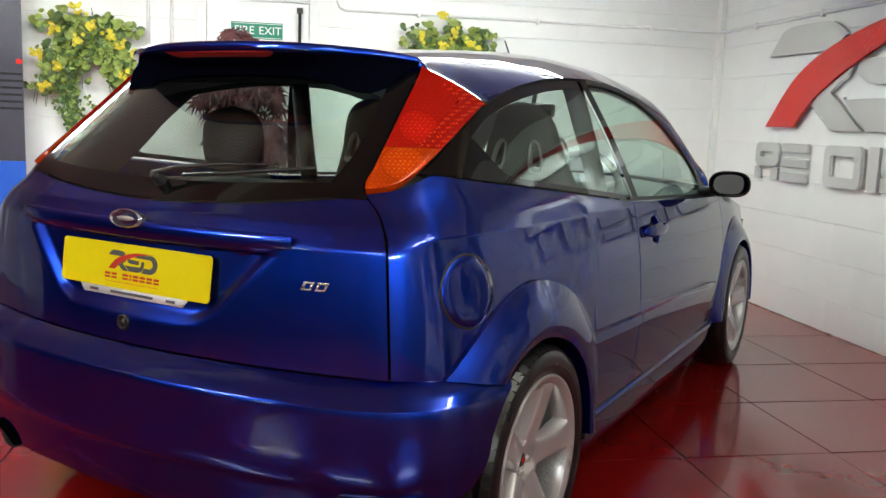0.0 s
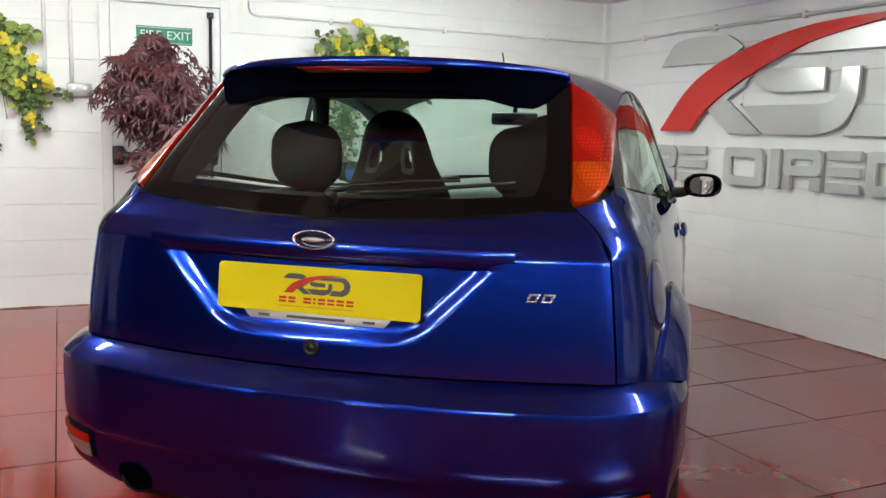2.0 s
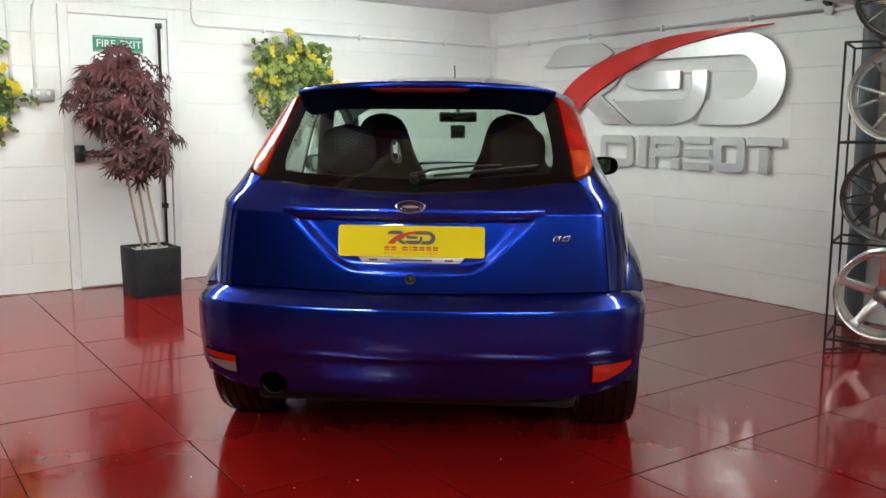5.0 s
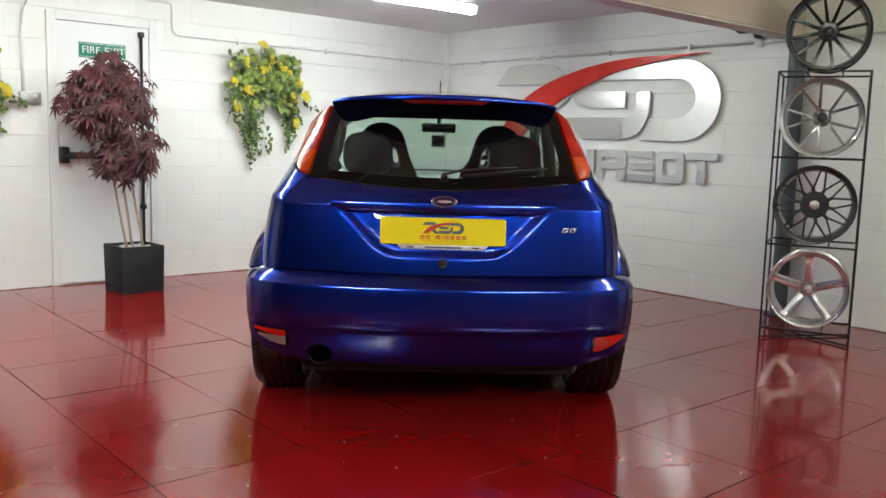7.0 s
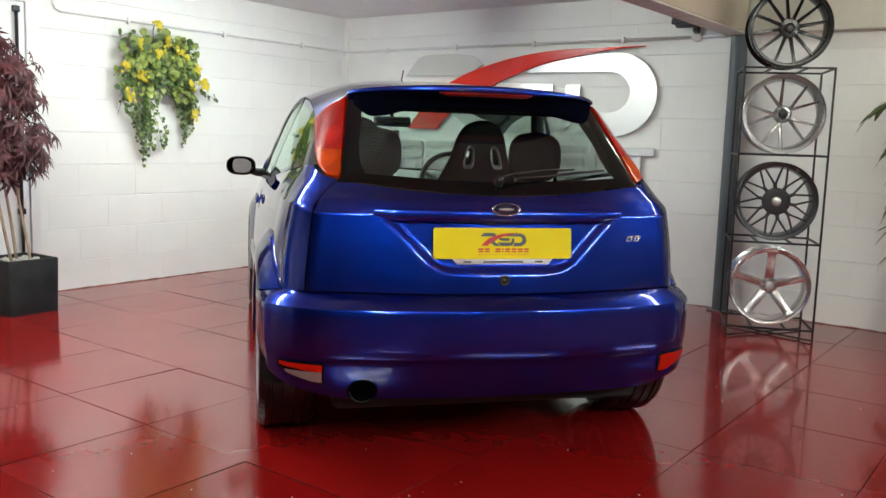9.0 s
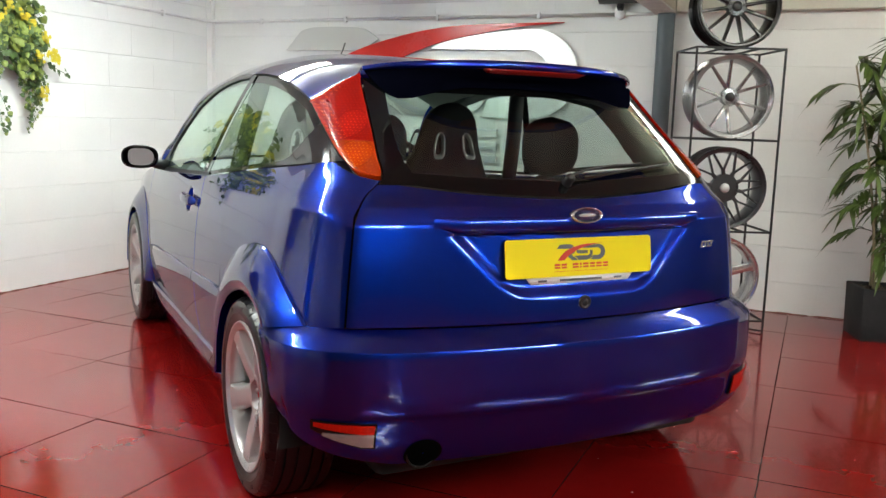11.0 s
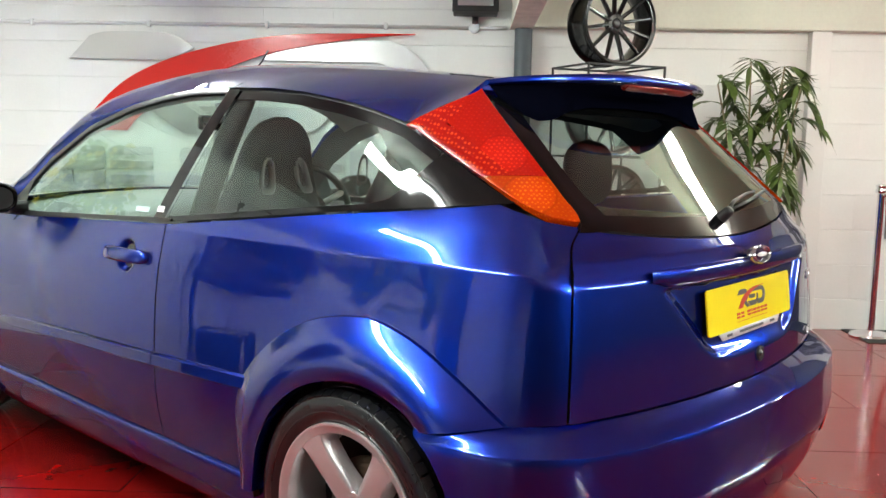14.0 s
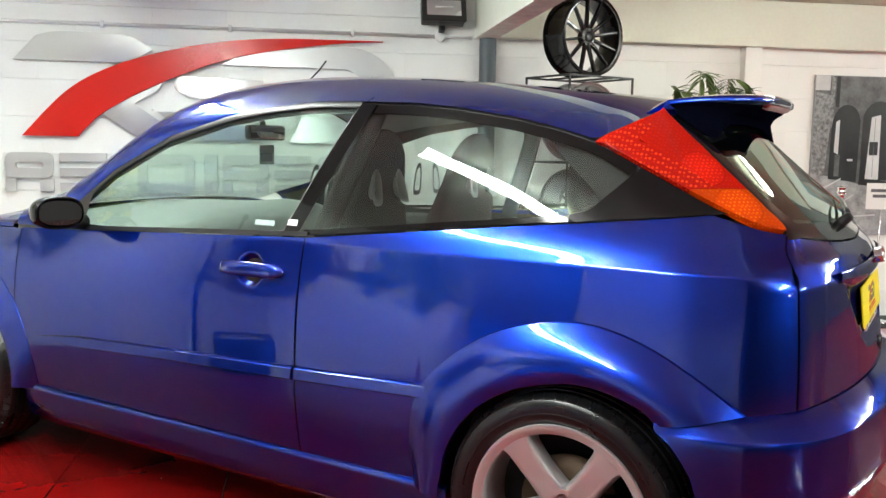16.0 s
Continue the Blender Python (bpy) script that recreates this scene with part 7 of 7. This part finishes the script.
def hanging_basket(x, z, seed, mirror=1):
    rnd = random.Random(seed)
    b = empty("hanging_basket", pose(x, NORTH - 0.002, z), "wall basket of trailing green leaves and yellow flowers", "plant", "flower baskets")
    rows = []
    for zz, r in ((0.13, 0.035), (0.14, 0.045), (0.21, 0.060), (0.22, 0.062)):
        rows.append([Vector((r * math.cos(a), -0.004 - abs(r * math.sin(a)) * 1.1, zz)) for a in np.linspace(0, math.pi, 19)])
    part("basket", grid_bm(rows), STEM, b, "small woven half-round wall basket")
    part("hook", tube_bm([(0, -0.01, 0.10), (0, -0.01, 0.40), (0, -0.03, 0.43)], 0.003, 6), BLACK, b)
    bm = bmesh.new()

    def round_leaf(p, n, r, mat):
        sid = n.cross(Vector((0.3, 0.2, 1))).normalized()
        up = sid.cross(n)
        c = bm.verts.new(p - n * r * 0.25)
        ring = [bm.verts.new(p + r * (1 + 0.12 * math.cos(5 * t)) * (math.cos(t) * sid + math.sin(t) * up) * 1.0) for t in np.linspace(0, 2 * math.pi, 9)[:-1]]
        for i in range(8):
            f = bm.faces.new((c, ring[i], ring[(i + 1) % 8]))
            f.material_index = mat

    def sprig(ex, ez, count, r0, r1, pale):
        """A stem arching out of the basket to (ex, ez), set with leaves."""
        a, c = Vector((0.02 * ex, -0.04, 0.17)), Vector((ex, -0.05 - rnd.uniform(0.0, 0.05), ez))
        mid = Vector((ex * 0.75, -0.15 - rnd.uniform(0.0, 0.07), max(ez, 0.10) + 0.10))
        pts = [a * (1 - t) ** 2 + mid * 2 * t * (1 - t) + c * t * t for t in np.linspace(0, 1, 9)]
        tube_bm([Vector((mirror * p.x, p.y, p.z)) for p in pts], 0.0022, 4, bm)
        for k in range(count):
            t = 0.22 + 0.78 * (k + rnd.random()) / count
            p = pts[min(8, int(t * 8))] + Vector((rnd.gauss(0, 0.026), rnd.uniform(-0.03, 0.02), rnd.gauss(0, 0.026)))
            n = Vector((rnd.uniform(-0.7, 0.7), -1.0, 0.35 + rnd.uniform(-0.6, 0.6))).normalized()
            round_leaf(Vector((mirror * p.x, min(-0.012, p.y), p.z)), n, rnd.uniform(r0, r1) * (1.1 - 0.4 * t), 1 if rnd.random() < pale else 0)

    for _ in range(36):
        sprig(rnd.uniform(-0.36, 0.36), rnd.uniform(0.06, 0.33), 12, 0.022, 0.042, 0.6)
    for _ in range(30):
        sprig(rnd.uniform(-0.40, 0.0), rnd.uniform(-0.28, 0.08), 15, 0.018, 0.038, 0.5)
    for _ in range(24):
        sprig(rnd.uniform(0.08, 0.39), rnd.uniform(-0.28, 0.08), 15, 0.020, 0.040, 0.6)
    for _ in range(34):
        sx = rnd.choice((rnd.uniform(-0.30, -0.02), rnd.uniform(-0.28, -0.10), rnd.uniform(0.12, 0.34)))
        z0, ln = rnd.uniform(-0.20, 0.08), rnd.uniform(0.22, 0.50) * (1.0 if sx < 0.05 else 0.6)
        pts = [Vector((mirror * (sx + 0.05 * math.sin(3 * t + sx * 30) + 0.06 * t * (1 if sx < 0 else 0.4)), -0.05 - 0.05 * math.sin(math.pi * t), z0 - ln * t)) for t in np.linspace(0, 1, 9)]
        tube_bm(pts, 0.0018, 4, bm)
        for p in pts[1:]:
            for _k in range(3):
                n = Vector((rnd.uniform(-0.8, 0.8), -1, rnd.uniform(-0.2, 0.8))).normalized()
                round_leaf(p + Vector((rnd.uniform(-0.022, 0.022), rnd.uniform(-0.02, 0.01), rnd.uniform(-0.02, 0.02))), n, rnd.uniform(0.009, 0.017), 1 if rnd.random() < 0.3 else 0)
    spray = [Vector((mirror * (0.40 + 0.13 * t), -0.06 - 0.03 * t, -0.05 - 0.06 * t)) for t in np.linspace(0, 1, 6)]
    tube_bm(spray, 0.002, 4, bm)
    for p in spray:
        for _k in range(2):
            round_leaf(p + Vector((rnd.uniform(-0.02, 0.02), 0, rnd.uniform(-0.03, 0.02))), Vector((rnd.uniform(-0.6, 0.6), -1, 0.3)).normalized(), 0.015, 0)
    tagged(part("foliage", bm, [GREENLEAF, PALELEAF], b, "round and trailing green leaves", False), "", "", "", "stuff")
    for fx, fz in ((-0.33, 0.10), (-0.22, 0.27), (-0.20, 0.02), (-0.06, 0.20), (0.14, 0.24), (0.20, 0.19), (0.36, 0.02), (0.39, -0.02), (0.24, -0.01), (0.30, 0.12), (-0.07, 0.42), (0.27, -0.24), (-0.30, -0.12), (0.02, 0.30)):
        fm = bmesh.new()
        for _k in range(15):
            p = Vector((mirror * fx + rnd.gauss(0, 0.018), -0.172 + rnd.uniform(-0.02, 0.02) + 0.25 * abs(fx) * 0.3, fz + rnd.gauss(0, 0.020)))
            for k in range(5):
                a = 2 * math.pi * k / 5
                n = Vector((rnd.uniform(-0.5, 0.5), -1, rnd.uniform(-0.2, 0.6))).normalized()
                leaf_blade(fm, p, (Vector((math.cos(a), -0.35, math.sin(a)))).normalized(), n, 0.017, 0.016, 0.2, 0, 2)
        part("blossom", fm, BLOSSOM, b, "bunched yellow blossom", False)
    return b


hanging_basket(1.22, 1.56, 5, 1)
hanging_basket(-1.27, 1.48, 9, 1)


# ---- south end of the east wall ----
def poster():
    p = empty("photo_canvas", pose(EAST - 0.002, 0.42, 0.63), "large black and white street photograph on canvas", "picture")
    W, H = 0.98, 1.18
    part("canvas", box_bm(-0.018, 0.0, -W, 0.0, 0.0, H, 0.002), PHOTO_LIGHT, p, "", False)
    level = [0.0]

    def area(outline, m):
        level[0] += 0.0004
        d0 = level[0]
        return part("photo_area", plate_bm(outline, 0.0004, lambda a, b, d: Vector((-0.0182 - d0 - d, -a, b))), m, p, "", False)

    def patch(y0, y1, z0, z1, m):
        return area([(y0, z0), (y1, z0), (y1, z1), (y0, z1)], m)
    patch(0.003, W - 0.003, 0.36, H - 0.004, PHOTO_MID)
    area([(0.003, 0.004), (W - 0.003, 0.004), (W - 0.003, 0.44), (0.40, 0.385), (0.003, 0.47)], PHOTO_ROAD)
    area([(0.003, 0.46), (0.11, 0.44), (0.135, 0.80), (0.16, 1.03), (0.003, 1.06)], PHOTO_STONE)
    patch(0.003, 0.12, 1.07, 1.176, PHOTO_SKY)
    patch(0.13, 0.16, 0.80, 1.176, PHOTO_STONE)
    patch(0.17, 0.20, 0.95, 1.176, PHOTO_DARK)
    arch = [(0.145, 0.42), (0.15, 0.80), *[(0.27 - 0.115 * math.cos(t), 0.82 + 0.15 * math.sin(t)) for t in np.linspace(0.25, math.pi - 0.25, 9)], (0.375, 0.80), (0.375, 0.40)]
    area(arch, PHOTO_DARK)
    area([(0.18, 0.62), (0.215, 0.60), (0.215, 0.86), (0.185, 0.84)], PHOTO_SKY)
    patch(0.19, 0.23, 0.44, 0.60, PHOTO_MID)
    arch2 = [(0.40, 0.40), (0.40, 0.84), *[(0.535 - 0.135 * math.cos(t), 0.86 + 0.14 * math.sin(t)) for t in np.linspace(0.25, math.pi - 0.25, 9)], (0.67, 0.84), (0.67, 0.42)]
    area(arch2, PHOTO_DARK)
    area([(0.445, 0.42), (0.555, 0.42), (0.545, 0.90), (0.47, 0.88)], PHOTO_SKY)
    patch(0.465, 0.535, 0.60, 0.70, PHOTO_DARK)
    patch(0.50, 0.503, 0.44, 0.88, PHOTO_MID)
    patch(0.29, 0.335, 0.555, 0.57, PHOTO_SKY)
    patch(0.70, 0.80, 0.45, 1.05, PHOTO_STONE)
    patch(0.84, 0.93, 0.50, 0.95, PHOTO_DARK)
    for y0, z0, y1, z1 in ((0.02, 0.30, 0.25, 0.43), (0.20, 0.20, 0.36, 0.31), (0.05, 0.12, 0.55, 0.16), (0.45, 0.24, 0.75, 0.33)):
        area([(y0, z0), (y1, z1 - 0.012), (y1, z1), (y0, z0 + 0.006)], PHOTO_SKY)
    area([(0.39, 0.38), (0.62, 0.36), (0.66, 0.40), (0.40, 0.43)], PHOTO_DARK)


poster()


def stanchion(x, y, label):
    s = empty("rope_stanchion", pose(x, y, 0), label, "stanchion", "rope barrier")
    part("base", lathe_bm([(0.0, 0.0), (0.132, 0.0), (0.132, 0.012), (0.12, 0.022), (0.05, 0.032), (0.028, 0.045)], 40), CHROME, s, "domed chrome base")
    part("post", lathe_bm([(0.0235, 0.03), (0.0235, 0.95)], 24), CHROME, s)
    part("cap", lathe_bm([(0.024, 0.945), (0.036, 0.95), (0.036, 0.968), (0.030, 0.975), (0.030, 0.985), (0.036, 0.99), (0.034, 1.0), (0.0, 1.006)], 28), CHROME, s)
    return s


structure("carpet_strip", box_bm(2.98, EAST - 0.001, SOUTH + 0.01, 0.66, 0.0006, 0.006, 0.002), RUBBERMAT, "dark carpet strip along the wall")
stanchion(3.20, 0.55, "chrome rope stanchion on the dark carpet")
stanchion(3.20, 0.275, "chrome rope stanchion beside the notice card")


def rope():
    pts = [Vector((3.165, 0.525 - 0.23 * t, 0.30 + 0.63 * abs(2 * t - 1) ** 2.2)) for t in (0.5 - 0.5 * math.cos(math.pi * k / 89) for k in range(90))]
    bm = bmesh.new()
    for k in range(3):
        strand = []
        for i, p in enumerate(pts):
            a = i * 0.55 + 2 * math.pi * k / 3
            strand.append(p + Vector((0.009 * math.cos(a), 0, 0.009 * math.sin(a))))
        tube_bm(strand, 0.011, 6, bm)
    r = tagged(link("barrier_rope", bm, ROPE), "twisted red barrier rope between the stanchions", "rope", "rope barrier")
    for i in (0, -1):
        part("rope_end", tube_bm([pts[i], pts[i] + Vector((0.02, 0.02 if i == 0 else -0.02, 0.02))], 0.017, 10), CHROME, r)


rope()


def small_sign():
    s = empty("notice_card", pose(3.17, -0.035, 0.86, 0, 0, -12), "small white notice card standing by the rope", "sign")
    part("card", box_bm(-0.003, 0.0, -0.115, 0.115, -0.02, 0.17, 0.001), WHITE, s, "", False)
    for z, w in ((0.105, 0.085), (0.065, 0.07)):
        part("dark_bar", box_bm(-0.0045, -0.0032, -w, w, z, z + 0.022), INK, s, "", False)
    part("card_post", tube_bm([(0.008, 0, -0.845), (0.008, 0, 0.10)], 0.008, 8), CHROME, s)
    part("card_foot", lathe_bm([(0.0, -0.852), (0.10, -0.852), (0.10, -0.844), (0.012, -0.838)], 28), CHROME, s)


small_sign()


def pull_up_banner():
    b = empty("pull_up_banner", pose(-2.06, 6.45, 0, 0, 0, 6), "blue and dark pull-up banner standing by the wall", "banner")
    part("banner_base", box_bm(-0.42, 0.42, -0.05, 0.05, 0.0, 0.07, 0.012), STEEL, b)
    part("lower_print", box_bm(-0.40, 0.40, -0.002, 0.002, 0.071, 0.86), BANNERBLUE, b, "", False)
    part("upper_print", box_bm(-0.40, 0.40, -0.002, 0.002, 0.861, 2.02), BANNERDARK, b, "", False)
    part("red_patch", box_bm(0.36, 0.398, -0.0035, -0.0022, 1.50, 1.53), REDGLOSS, b, "", False)
    for k in range(6):
        part("grey_line", box_bm(0.20, 0.398, -0.0033, -0.0022, 1.20 + 0.045 * k, 1.215 + 0.045 * k), POTGREY, b, "", False)
    part("top_rail", box_bm(-0.41, 0.41, -0.012, 0.012, 2.02, 2.05, 0.004), STEEL, b)


pull_up_banner()


# ---- pieces of walls and floor ----
def wall_bead():
    """Uneven bead of dirty filler where the block walls meet the floor."""
    rnd = random.Random(14)
    bead = surf("dirty_filler_bead", (0.16, 0.075, 0.055), 0.8, 0, 0.5, 6.0, 40.0, 0.03)
    for p0, p1, inward in ((Vector((EAST - 0.001, NORTH - 0.06, 0)), Vector((EAST - 0.001, 1.02, 0)), Vector((-1, 0, 0))), (Vector((WEST, NORTH - 0.001, 0)), Vector((DOOR_X0 - 0.002, NORTH - 0.001, 0)), Vector((0, -1, 0))), (Vector((DOOR_X1 + 0.002, NORTH - 0.001, 0)), Vector((EAST - 0.06, NORTH - 0.001, 0)), Vector((0, -1, 0)))):
        n = int((p1 - p0).length / 0.05)
        rows = []
        for k in range(n + 1):
            p, w, h = p0.lerp(p1, k / n), rnd.uniform(0.005, 0.011), rnd.uniform(0.004, 0.012)
            rows.append([p + Vector((0, 0, h)), p + inward * w * 0.6 + Vector((0, 0, h * 0.6)), p + inward * w])
        structure("baseboard", grid_bm(rows), bead, "dirty brown filler bead along the foot of the wall", True)


wall_bead()
floor_panels()
block_wall(wall_north, lambda a, z, d: pose(EAST - a, NORTH - d, z, 0, 0, 0), EAST - WEST, north_skip, 1)
block_wall(wall_east, lambda a, z, d: pose(EAST - d, NORTH - a, z, 0, 0, -90), NORTH + 0.9, lambda a0, a1, z0, z1: [(a0, a1)], 2)


def dust():
    """Pale specks of dust and grit on the floor."""
    rnd = random.Random(8)
    bm = bmesh.new()
    for _ in range(420):
        x, y, r = rnd.uniform(-4.0, EAST - 0.1), rnd.uniform(-1.2, NORTH - 0.1), rnd.uniform(0.0012, 0.0032)
        ring = [bm.verts.new((x + r * rnd.uniform(0.6, 1.4) * math.cos(a), y + r * rnd.uniform(0.6, 1.4) * math.sin(a), 0.0016)) for a in (0, 1.2, 2.6, 3.9, 5.1)]
        tip = bm.verts.new((x, y, 0.0016 + r * 0.8))
        for i in range(5):
            bm.faces.new((ring[i], ring[(i + 1) % 5], tip))
    tagged(link("floor_dust", bm, WHITE, None, "", False), "scattered pale specks of grit on the red floor", "dust", "", "stuff")


dust()
